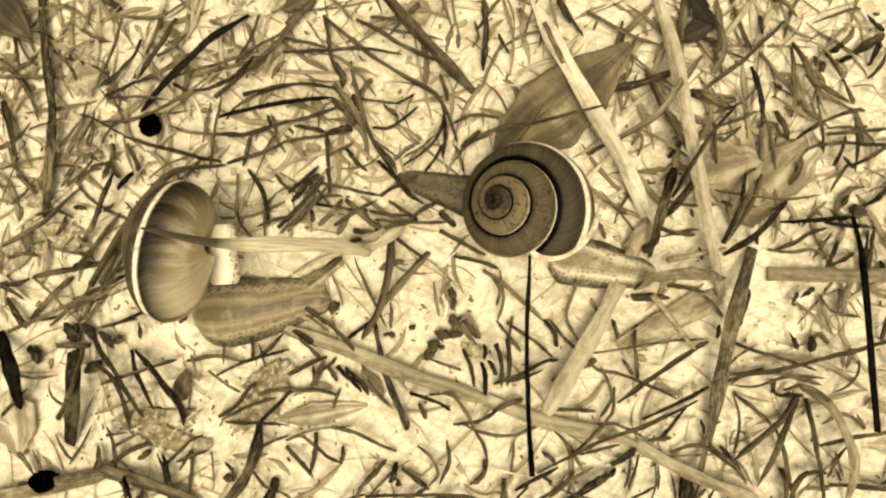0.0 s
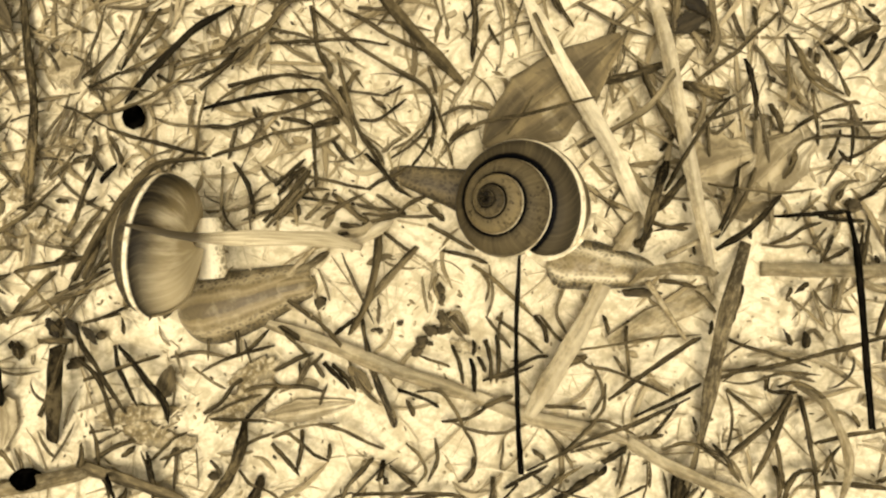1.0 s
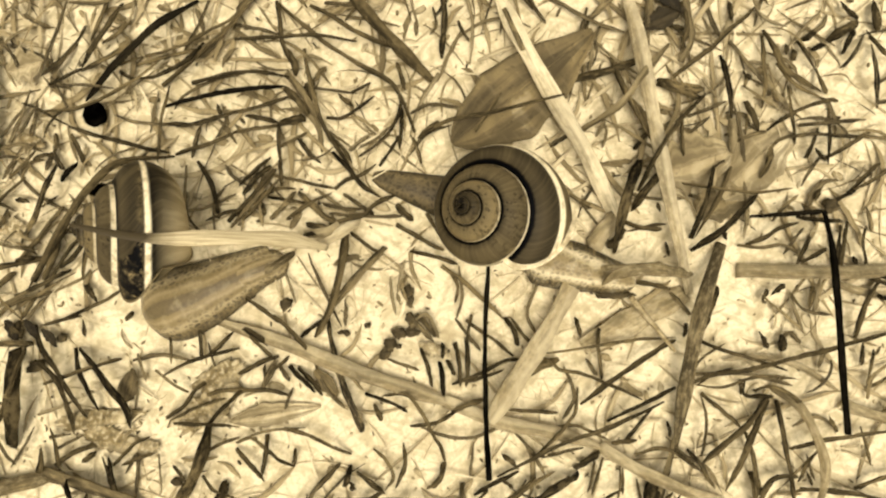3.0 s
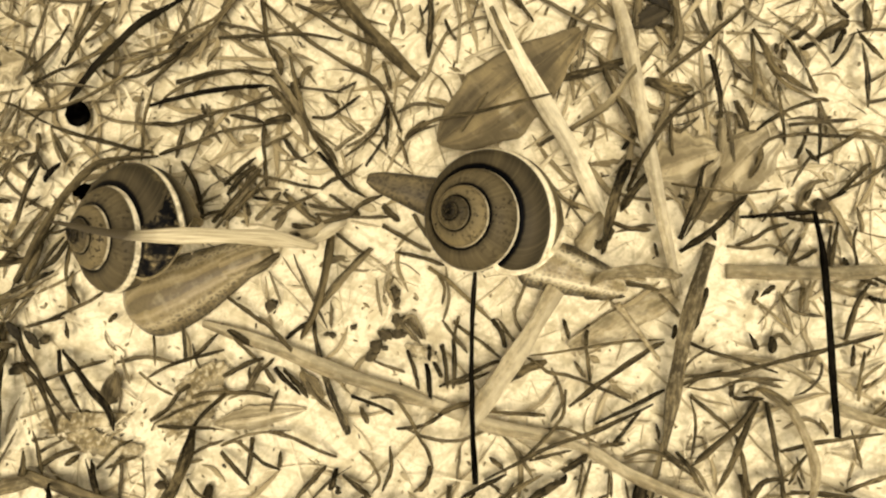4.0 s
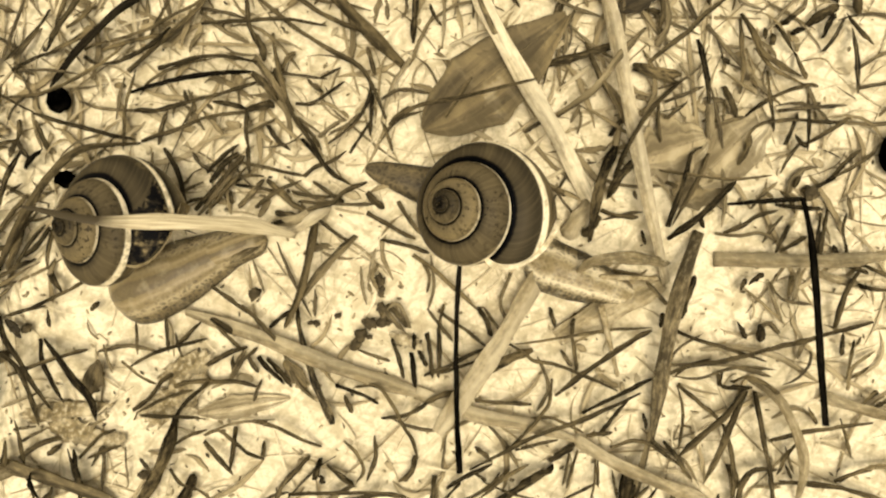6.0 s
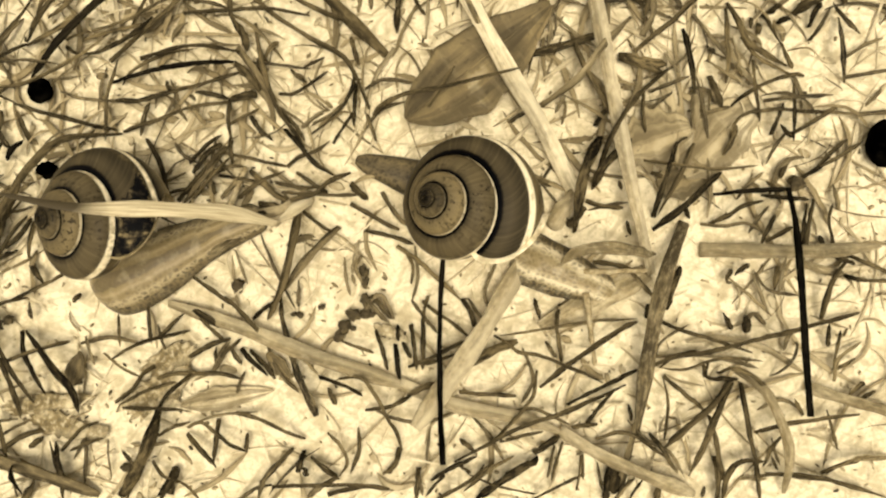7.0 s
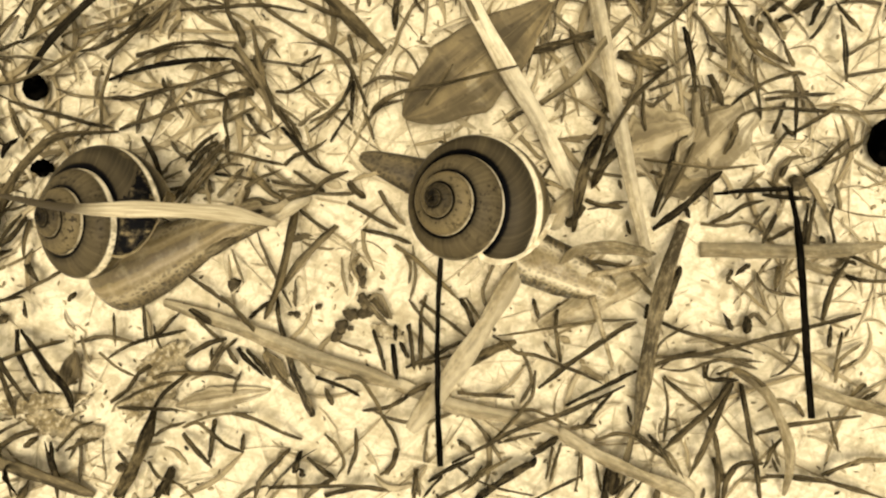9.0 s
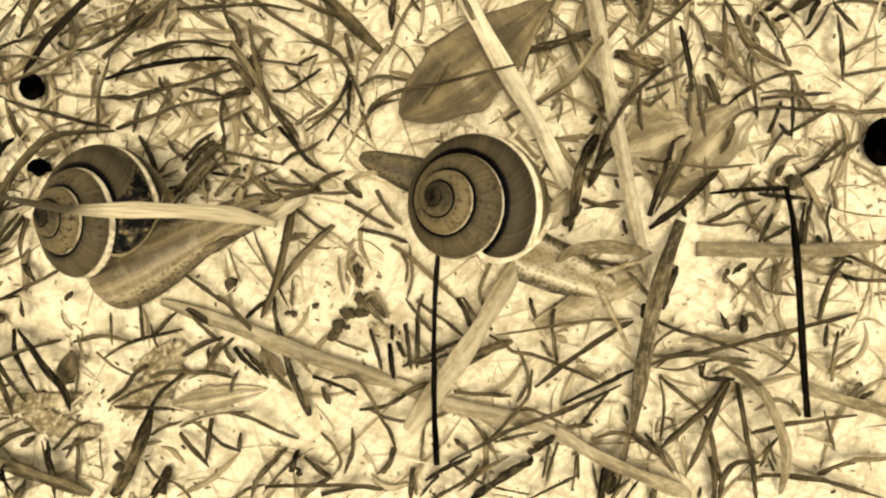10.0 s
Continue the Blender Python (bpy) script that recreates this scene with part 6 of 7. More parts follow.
grass(1.4, 0.82, (-52.7, -37.8, 0.4), (-50.0, -40.1, 3.5), (-50.7, -44.3, 0.4))
grass(1.4, 0.82, (-51.7, -37.8, 0.4), (-49.3, -40.1, 3.6), (-50.0, -44.5, 0.4))
grass(2, 0.80, (-61.9, -32.8, 0.4), (-59.5, -35.6, 2.7), (-60.2, -40.3, 0.4))
grass(2, 0.66, (-50.7, -39.3, 0.4), (-47.1, -36.1, 2.5), (-45.7, -34.7, 2.5), (-44.3, -34.3, 0.4))
grass(2.5, 0.66, (-49.2, -39.3, 0.4), (-45.2, -37.4, 2.5), (-43.3, -37.1, 0.4))
grass(2, 1.41, (-63.6, -36.3, 0.4), (-62.5, -38.7, 2.2), (-64.1, -40.8, 0.4))
grass(3.5, 0.66, (-64.1, -30.4, 0.4), (-58.7, -28.3, 2.7), (-57.2, -27.6, 0.4))
grass(3, 0.66, (-62.1, -34.3, 0.4), (-59.1, -33.6, 2.1), (-58.2, -33.8, 0.4))
grass(2, 0.66, (-33.9, -36.8, 0.4), (-30.6, -34.7, 2.4), (-28.4, -34.3, 0.4))
wisp(1.6, 0.82, (-31.2, -44.1, 0.4), (-30.3, -42.7, 1.7), (-30.4, -42.3, 0.4))
wisp(1.8, 0.82, (-56.2, -13.5, 0.4), (-55.0, -14.8, 1.9), (-55.7, -16.5, 0.4))
grass(1.5, 0.97, (-28.9, -14.0, 0.4), (-24.7, -16.2, 2.5), (-23.4, -18.0, 0.4))
grass(2.2, 0.82, (-27.4, -15.5, 0.4), (-23.8, -18.1, 2.6), (-22.4, -20.4, 0.4))
grass(1.8, 0.97, (-28.9, -23.4, 0.4), (-24.7, -21.0, 2.8), (-21.4, -19.9, 0.4))
wisp(2, 0.66, (-23.9, -21.4, 0.4), (-23.4, -22.6, 1.9), (-23.7, -24.4, 0.4))
grass(2, 0.66, (-22.4, -22.4, 0.4), (-20.5, -20.9, 2.1), (-19.5, -19.9, 0.4))
grass(2.2, 0.82, (-22.4, -12.7, 0.4), (-18.8, -15.1, 2.9), (-16.9, -17.3, 2.9), (-14.5, -20.4, 0.4))
grass(1.8, 0.80, (-17.5, -16.5, 0.4), (-14.6, -14.2, 2.4), (-13.0, -13.0, 0.4))
grass(1.4, 0.87, (-19.5, -21.6, 0.4), (-16.7, -23.3, 3.5), (-15.0, -26.4, 0.4))
grass(1.6, 0.87, (-18.0, -21.9, 0.4), (-15.0, -24.0, 2.5), (-13.7, -26.9, 0.4))
wisp(3, 0.87, (-21.4, -21.4, 0.4), (-20.0, -22.6, 2.0), (-19.5, -24.4, 0.4))
grass(1.8, 0.97, (-12.7, -13.0, 0.4), (-12.1, -15.2, 2.6), (-11.4, -18.1, 2.6), (-11.0, -21.4, 0.4))
grass(3.2, 1.51, (-11.0, -21.9, 0.4), (-9.1, -25.8, 3.1), (-7.1, -30.1, 3.1), (-6.6, -33.3, 0.4))
grass(1.4, 0.80, (-6.1, -26.6, 0.4), (-3.2, -26.7, 3.4), (-0.3, -27.8, 3.4), (1.4, -29.9, 0.4))
grass(2, 0.66, (-2.6, -26.9, 0.4), (0.5, -26.2, 2.2), (2.6, -27.2, 3.2), (4.5, -30.0, 3.6), (5.9, -33.0, 3.2), (7.4, -35.7, 2.2), (8.3, -39.3, 0.4))
grass(2, 0.66, (-2.1, -20.4, 0.4), (1.5, -21.3, 2.4), (3.4, -22.4, 0.4))
grass(1.6, 0.80, (3.7, -18.5, 0.4), (4.9, -21.0, 2.6), (5.8, -25.4, 0.4))
wisp(1.2, 0.80, (7.5, -17.5, 0.4), (7.6, -18.5, 2.9), (7.6, -20.4, 0.4))
grass(1, 0.97, (7.1, -20.9, 0.4), (7.6, -22.8, 3.4), (7.8, -26.9, 0.4))
wisp(1.8, 0.80, (8.3, -20.4, 0.4), (9.1, -21.6, 2.0), (9.8, -23.4, 0.4))
grass(1.7, 0.87, (1.9, -32.3, 0.4), (5.4, -31.4, 2.7), (7.4, -30.7, 2.7), (10.3, -29.4, 0.4))
grass(2.6, 0.80, (-20.5, -32.8, 0.4), (-15.8, -33.0, 3.2), (-12.0, -34.9, 3.2), (-8.5, -37.3, 0.4))
grass(2.2, 0.66, (-28.9, -35.3, 0.4), (-25.7, -33.8, 2.7), (-23.0, -35.3, 3.4), (-20.8, -37.5, 2.7), (-18.5, -39.5, 0.4))
grass(2.2, 0.87, (-23.4, -33.8, 0.4), (-23.0, -36.1, 2.7), (-24.4, -41.3, 0.4))
grass(2.6, 0.80, (-28.9, -36.3, 0.4), (-25.7, -38.5, 2.7), (-23.9, -42.3, 0.4))
grass(2.6, 0.82, (-15.5, -44.3, 0.4), (-12.1, -40.5, 2.6), (-10.5, -38.8, 0.4))
grass(1.2, 1.08, (-8.7, -39.3, 0.4), (-8.9, -40.8, 3.1), (-9.7, -43.1, 0.4))
wisp(1.1, 1.08, (-8.5, -42.3, 0.4), (-8.1, -42.2, 2.7), (-8.3, -43.8, 0.4))
grass(2.6, 0.66, (-4.6, -36.3, 0.4), (-2.3, -37.5, 2.6), (-0.9, -40.5, 2.6), (-2.6, -43.8, 0.4))
grass(2.3, 0.82, (0.7, -35.3, 0.4), (1.1, -38.5, 2.8), (-0.6, -43.3, 0.4))
grass(1.6, 1.08, (7.8, -38.8, 0.4), (7.4, -40.6, 2.2), (5.8, -43.3, 0.4))
wisp(2.8, 0.97, (-4.6, -28.4, 0.4), (-3.6, -29.5, 2.0), (-3.1, -31.4, 0.4))
wisp(2.4, 0.80, (-18.5, -36.3, 0.4), (-18.2, -37.3, 1.9), (-18.7, -39.3, 0.4))
grass(2.8, 0.66, (-7.6, -40.3, 0.4), (-4.3, -42.5, 2.5), (-2.6, -44.3, 0.4))
grass(1.8, 0.87, (2.9, -12.5, 0.4), (4.9, -14.3, 2.3), (6.3, -16.5, 0.4))
grass(1.6, 0.87, (11.8, -16.5, 0.4), (12.0, -21.0, 2.9), (11.8, -25.4, 0.4))
grass(1.3, 0.82, (9.8, -17.5, 0.4), (10.5, -20.8, 3.7), (10.8, -25.4, 0.4))
grass(2.3, 0.66, (12.8, -12.5, 0.4), (12.1, -15.2, 2.4), (11.8, -18.5, 0.4))
grass(2, 0.66, (11.8, -13.5, 0.4), (14.2, -15.1, 2.9), (17.1, -17.1, 2.9), (20.2, -19.9, 0.4))
grass(1.4, 0.97, (18.7, -13.0, 0.4), (20.0, -15.1, 3.3), (21.0, -18.0, 0.4))
grass(1.8, 0.80, (9.3, -24.9, 0.4), (14.2, -22.4, 3.2), (18.0, -20.4, 3.2), (21.2, -20.4, 0.4))
grass(2, 0.66, (12.3, -24.4, 0.4), (15.2, -23.0, 2.5), (18.2, -22.4, 0.4))
grass(2.2, 1.62, (20.2, -24.4, 0.4), (23.9, -21.5, 2.9), (28.2, -20.4, 0.4))
wisp(2.4, 0.53, (25.2, -19.4, 0.4), (28.7, -18.6, 2.8), (34.4, -17.5, 3.6), (41.4, -16.6, 2.8), (49.0, -16.5, 0.4))
grass(2, 0.66, (24.2, -19.4, 0.4), (26.4, -20.6, 2.2), (28.2, -21.9, 3.2), (31.5, -22.3, 3.6), (35.4, -23.8, 3.2), (39.1, -25.5, 2.2), (43.1, -27.6, 0.4))
grass(2, 0.80, (35.6, -14.0, 0.4), (34.6, -17.1, 2.8), (34.9, -20.0, 2.8), (35.9, -23.9, 0.4))
grass(1.6, 0.97, (32.1, -28.4, 0.4), (35.5, -24.9, 2.8), (40.2, -21.3, 3.6), (45.3, -18.1, 2.8), (49.0, -17.0, 0.4))
grass(1.6, 0.87, (36.9, -31.4, 0.4), (40.3, -28.6, 3.2), (45.1, -26.2, 3.2), (49.0, -25.4, 0.4))
grass(1.6, 0.87, (17.3, -41.3, 0.4), (23.0, -37.6, 2.4), (28.6, -34.4, 3.5), (34.4, -32.4, 3.5), (40.5, -30.3, 2.4), (47.0, -27.9, 0.4))
grass(2, 0.66, (25.2, -37.8, 0.4), (28.8, -36.1, 2.7), (32.6, -36.1, 0.4))
grass(2, 0.82, (18.2, -29.2, 0.4), (22.9, -28.9, 3.1), (28.2, -29.9, 0.4))
grass(2.8, 0.66, (31.6, -25.4, 0.4), (30.7, -28.8, 2.8), (29.1, -31.0, 3.6), (26.8, -34.1, 2.8), (23.2, -38.3, 0.4))
grass(2.2, 0.66, (27.2, -32.5, 0.4), (30.7, -31.5, 2.9), (34.6, -33.1, 2.9), (37.1, -34.8, 0.4))
grass(1.6, 1.19, (31.1, -39.8, 0.4), (33.7, -37.2, 2.3), (35.6, -36.8, 0.4))
grass(1.1, 1.51, (31.6, -41.3, 0.4), (28.1, -41.5, 3.6), (25.2, -44.8, 0.4))
grass(2, 0.80, (40.1, -34.8, 0.4), (41.4, -31.7, 2.7), (45.0, -28.9, 0.4))
grass(2, 0.87, (37.6, -35.3, 0.4), (39.4, -34.5, 2.2), (42.1, -34.8, 0.4))
grass(2.4, 0.66, (36.1, -37.8, 0.4), (34.6, -40.5, 2.6), (34.1, -44.5, 0.4))
wisp(2, 0.53, (39.6, -39.3, 0.4), (39.1, -41.2, 2.3), (39.6, -44.5, 0.4))
wisp(1.6, 1.51, (45.0, -40.8, 0.4), (44.3, -42.0, 2.0), (44.5, -44.5, 0.4))
wisp(1.6, 0.80, (47.5, -31.4, 0.4), (47.3, -32.4, 1.9), (48.0, -34.3, 0.4))
wisp(2, 0.66, (17.8, -41.8, 0.4), (18.9, -42.0, 1.9), (20.2, -43.3, 0.4))
grass(2.2, 0.80, (21.2, -44.3, 0.4), (22.5, -42.1, 2.1), (24.2, -41.3, 0.4))
grass(1.8, 0.82, (13.3, -44.5, 0.4), (17.1, -41.3, 2.9), (21.2, -40.3, 0.4))
wisp(2.6, 0.82, (18.2, -37.3, 0.4), (19.4, -37.8, 1.9), (20.7, -39.3, 0.4))
grass(1.8, 1.08, (9.3, -29.9, 0.4), (12.2, -27.9, 2.4), (14.8, -27.6, 0.4))
grass(2, 0.66, (24.7, -18.5, 0.4), (21.5, -15.7, 2.7), (19.7, -13.0, 0.4))
wisp(2.3, 0.82, (31.1, -13.0, 0.4), (31.3, -14.5, 2.0), (32.1, -16.5, 0.4))
wisp(3, 0.80, (33.1, -20.4, 0.4), (33.8, -21.6, 2.0), (35.1, -23.4, 0.4))
grass(2.3, 0.66, (53.0, -17.0, 0.4), (55.7, -18.2, 3.2), (61.5, -19.9, 3.2), (68.9, -22.4, 0.4))
grass(1.8, 0.80, (50.0, -25.4, 0.4), (54.2, -23.1, 2.2), (59.6, -21.9, 3.2), (64.3, -20.6, 3.6), (71.2, -19.0, 3.2), (77.7, -17.7, 2.2), (87.5, -15.5, 0.4))
wisp(2.2, 0.53, (53.0, -24.9, 0.4), (55.0, -22.5, 2.6), (59.4, -21.9, 0.4))
wisp(2.6, 0.53, (52.5, -24.9, 0.4), (55.9, -24.9, 2.8), (60.4, -23.2, 3.6), (64.7, -22.9, 2.8), (70.8, -23.9, 0.4))
wisp(2.2, 0.66, (60.4, -23.9, 0.4), (59.9, -25.0, 1.9), (60.6, -26.7, 0.4))
grass(1.7, 1.08, (65.4, -26.9, 0.4), (60.6, -31.1, 3.2), (56.7, -34.4, 3.2), (53.5, -39.1, 0.4))
grass(1.8, 1.08, (65.4, -27.4, 0.4), (61.5, -32.5, 3.2), (59.6, -37.3, 3.2), (57.9, -43.8, 0.4))
grass(1.9, 0.97, (66.9, -27.6, 0.4), (66.4, -31.5, 3.2), (67.3, -36.4, 3.2), (70.3, -44.3, 0.4))
grass(2, 0.82, (53.5, -26.4, 0.4), (55.9, -28.7, 2.9), (60.4, -32.3, 0.4))
grass(1.8, 0.97, (61.4, -33.3, 0.4), (61.5, -36.5, 3.0), (62.1, -40.3, 3.0), (63.9, -44.5, 0.4))
grass(1.8, 0.80, (69.4, -36.3, 0.4), (69.5, -35.1, 2.8), (73.9, -33.8, 3.6), (80.2, -33.1, 2.8), (87.5, -33.1, 0.4))
grass(1.6, 0.97, (64.4, -44.5, 0.4), (64.3, -41.7, 2.5), (66.8, -40.5, 2.5), (70.8, -41.3, 0.4))
grass(2, 0.66, (70.8, -42.1, 0.4), (71.2, -38.6, 2.3), (73.8, -37.3, 0.4))
wisp(2, 0.66, (72.3, -40.3, 0.4), (72.0, -41.0, 1.8), (73.3, -42.8, 0.4))
wisp(3, 0.53, (51.5, -24.4, 0.4), (52.4, -20.0, 3.0), (57.9, -17.5, 0.4))
wisp(2.2, 0.53, (53.5, -26.9, 0.4), (53.4, -29.7, 3.0), (53.2, -34.0, 3.0), (53.5, -37.8, 0.4))
grass(2.6, 0.80, (51.0, -36.3, 0.4), (52.5, -38.4, 2.8), (56.0, -43.3, 0.4))
grass(2, 0.66, (82.8, -25.4, 0.4), (82.3, -21.0, 2.6), (84.2, -18.5, 0.4))
grass(2.2, 0.66, (83.3, -25.4, 0.4), (83.9, -24.1, 2.1), (86.7, -23.4, 0.4))
grass(2.2, 0.82, (82.3, -17.5, 0.4), (81.0, -19.2, 2.1), (82.0, -21.4, 0.4))
wisp(1.8, 1.51, (68.1, -16.0, 0.4), (67.2, -17.2, 1.9), (67.9, -19.0, 0.4))
wisp(1.8, 0.97, (63.9, -15.5, 0.4), (63.9, -16.7, 2.0), (65.4, -18.5, 0.4))
grass(2.2, 0.66, (80.8, -43.3, 0.4), (83.3, -41.0, 2.6), (87.5, -41.3, 0.4))
grass(2.2, 0.66, (81.8, -32.3, 0.4), (81.3, -34.6, 2.6), (83.7, -39.3, 0.4))
wisp(2.5, 0.66, (76.3, -30.4, 0.4), (76.1, -31.4, 2.0), (77.8, -33.3, 0.4))
grass(1.8, 0.87, (70.3, -4.1, 0.4), (70.2, -1.6, 2.4), (72.8, 1.4, 0.4))
grass(1.6, 0.87, (71.3, -3.1, 0.4), (72.8, -1.8, 2.3), (75.8, -0.6, 0.4))
wisp(1.4, 0.97, (65.9, -9.0, 0.4), (65.8, -7.9, 2.9), (68.4, -7.0, 0.4))
wisp(1.8, 0.97, (64.4, -10.0, 0.4), (64.2, -8.9, 1.8), (65.4, -8.0, 0.4))
grass(3, 0.66, (59.9, -0.1, 0.4), (62.6, -0.6, 3.0), (66.5, -0.1, 3.0), (70.8, -1.6, 0.4))
grass(1.6, 0.82, (78.3, 3.4, 0.4), (76.4, -0.6, 2.7), (77.3, -4.6, 0.4))
grass(1.5, 0.80, (70.3, 4.9, 0.4), (73.4, 4.3, 2.8), (78.8, 4.1, 0.4))
grass(1.6, 0.87, (77.3, 7.8, 0.4), (78.7, 9.0, 2.1), (80.8, 9.8, 0.4))
grass(1.8, 1.29, (54.0, -15.0, 0.4), (54.0, -11.3, 2.7), (56.5, -7.5, 0.4))
grass(1.8, 0.82, (82.8, -5.6, 0.4), (83.6, -6.2, 2.1), (86.7, -7.0, 0.4))
wisp(1.3, 0.80, (84.7, -9.0, 0.4), (84.4, -9.3, 2.9), (87.5, -10.0, 0.4))
grass(2, 0.97, (85.2, -6.5, 0.4), (81.6, -9.3, 2.9), (80.1, -13.2, 2.9), (80.8, -16.5, 0.4))
grass(3, 0.66, (69.4, -8.5, 0.4), (70.4, -11.3, 2.9), (76.8, -12.5, 0.4))
grass(2.4, 0.97, (73.3, -7.5, 0.4), (72.1, -9.4, 2.1), (72.8, -11.5, 0.4))
grass(2.4, 0.80, (82.8, -3.6, 0.4), (80.8, 0.4, 2.6), (82.8, 3.4, 0.4))
wisp(1.5, 0.87, (80.6, -2.1, 0.4), (80.1, -2.8, 1.7), (81.3, -3.6, 0.4))
wisp(2, 0.82, (73.8, 7.8, 0.4), (73.5, 8.7, 1.8), (74.8, 9.8, 0.4))
grass(2.4, 0.80, (71.3, 7.3, 0.4), (71.8, 5.8, 2.2), (73.8, 3.4, 0.4))
grass(3, 0.80, (51.5, -12.5, 0.4), (48.8, -9.9, 2.3), (48.0, -8.5, 0.4))
wisp(1.5, 1.08, (51.0, -14.0, 0.4), (50.2, -15.0, 1.8), (50.5, -16.5, 0.4))
grass(1, 0.97, (-60.0, 11.1, 0.4), (-57.0, 12.5, 3.2), (-57.0, 14.5, 0.4))
wisp(1.6, 0.87, (-62.6, 6.9, 0.4), (-60.7, 7.6, 1.8), (-60.6, 8.5, 0.4))
grass(2.4, 0.87, (-60.6, 14.3, 0.4), (-60.8, 10.5, 3.2), (-62.7, 5.2, 3.2), (-67.1, -0.1, 0.4))
grass(1.6, 0.80, (-68.1, -0.6, 0.4), (-64.4, -1.1, 2.1), (-64.1, -2.1, 0.4))
grass(1.8, 0.82, (-68.1, -3.1, 0.4), (-65.0, -2.7, 2.1), (-64.1, -2.4, 0.4))
grass(2.4, 1.08, (-63.1, -6.5, 0.4), (-59.6, -1.6, 2.8), (-60.2, 1.4, 0.4))
grass(1.6, 0.87, (-61.1, -4.6, 0.4), (-56.8, -2.5, 2.7), (-55.7, 0.9, 0.4))
grass(1.8, 0.82, (-68.1, -9.5, 0.4), (-62.4, -7.4, 2.9), (-58.6, -5.4, 2.9), (-58.2, -4.6, 0.4))
grass(2, 0.80, (-55.2, 0.4, 0.4), (-54.7, -3.5, 2.6), (-56.2, -6.5, 0.4))
grass(1.7, 0.80, (-59.7, -13.5, 0.4), (-53.6, -11.2, 3.1), (-49.8, -9.3, 3.1), (-49.2, -8.0, 0.4))
grass(1.5, 1.08, (-55.7, -7.0, 0.4), (-53.7, -8.7, 2.1), (-53.7, -10.5, 0.4))
grass(2, 0.66, (-60.2, 1.9, 0.4), (-56.6, 2.1, 2.2), (-55.7, 2.9, 0.4))
grass(2.2, 0.80, (-67.1, -13.5, 0.4), (-64.3, -10.8, 2.3), (-64.1, -9.0, 0.4))
wisp(1.7, 0.82, (-48.7, -13.5, 0.4), (-47.3, -12.6, 1.8), (-47.3, -12.0, 0.4))
wisp(1.8, 0.97, (-68.1, 7.8, 0.4), (-65.9, 7.5, 1.8), (-65.6, 7.3, 0.4))
wisp(3, 0.53, (-58.7, 8.8, 0.4), (-55.6, 6.7, 2.2), (-54.7, 7.3, 0.4))
grass(2.2, 0.80, (-30.4, 3.9, 0.4), (-25.4, 8.1, 3.5), (-22.4, 13.3, 0.4))
grass(1.6, 0.66, (-28.9, 4.9, 0.4), (-24.0, 9.6, 3.2), (-21.9, 13.3, 0.4))
grass(3.2, 0.87, (-29.9, 2.9, 0.4), (-24.9, 7.6, 3.4), (-22.2, 12.3, 0.4))
grass(2, 0.66, (-28.6, 3.2, 0.4), (-23.6, 7.9, 3.2), (-21.4, 11.5, 0.4))
grass(1.2, 0.86, (-59.9, -41.5, 0.4), (-57.7, -43.4, 2.5), (-58.4, -47.5, 0.4))
grass(1.6, 0.86, (-51.7, -39.4, 0.4), (-49.5, -42.3, 2.9), (-50.4, -47.9, 0.4))
grass(1.8, 1.34, (-55.4, -44.4, 0.4), (-55.1, -45.3, 2.1), (-57.2, -48.1, 0.4))
grass(1.2, 1.34, (-31.0, -42.1, 0.4), (-31.3, -44.2, 2.6), (-34.1, -48.1, 0.4))
grass(2.6, 0.58, (-34.9, -41.1, 0.4), (-32.7, -42.6, 2.3), (-31.0, -43.7, 2.3), (-29.9, -45.0, 0.4))
grass(2.4, 0.48, (-30.8, -44.4, 0.4), (-27.9, -45.0, 2.3), (-26.8, -47.9, 0.4))
grass(1.8, 0.67, (-14.3, -45.6, 0.4), (-7.1, -44.5, 2.6), (-1.2, -44.2, 3.4), (3.4, -44.7, 2.6), (6.4, -45.9, 0.4))
grass(2.8, 0.77, (-7.6, -40.5, 0.4), (-4.7, -41.8, 2.4), (-2.9, -44.0, 0.4))
grass(3, 0.86, (-12.4, -40.8, 0.4), (-13.9, -42.0, 2.6), (-15.2, -43.9, 2.6), (-16.7, -47.9, 0.4))
grass(2, 0.58, (4.9, -43.4, 0.4), (7.2, -41.1, 2.5), (8.0, -38.4, 0.4))
grass(2.6, 0.86, (11.3, -42.3, 0.4), (11.0, -44.0, 2.4), (10.7, -47.9, 0.4))
grass(2.2, 0.67, (16.1, -43.2, 0.4), (14.3, -44.2, 2.4), (12.3, -47.3, 0.4))
grass(3.4, 1.15, (-2.9, -44.0, 0.4), (-5.2, -44.6, 2.5), (-8.0, -47.3, 0.4))
grass(3, 0.77, (-20.2, -48.1, 0.4), (-16.6, -45.1, 2.5), (-14.3, -45.2, 0.4))
grass(1.4, 1.34, (31.7, -40.8, 0.4), (28.5, -41.8, 3.1), (25.2, -43.7, 3.1), (20.8, -47.9, 0.4))
grass(2.8, 0.77, (14.3, -47.9, 0.4), (17.6, -45.0, 2.9), (20.5, -43.1, 2.9), (22.5, -41.8, 0.4))
wisp(2.2, 0.38, (19.6, -43.4, 0.4), (24.2, -44.4, 3.1), (29.9, -45.7, 3.1), (31.7, -46.8, 0.4))
grass(2.6, 0.67, (30.7, -47.9, 0.4), (35.1, -44.3, 3.2), (39.9, -43.4, 0.4))
grass(2.6, 0.48, (34.6, -38.4, 0.4), (33.6, -41.1, 2.4), (33.4, -44.2, 0.4))
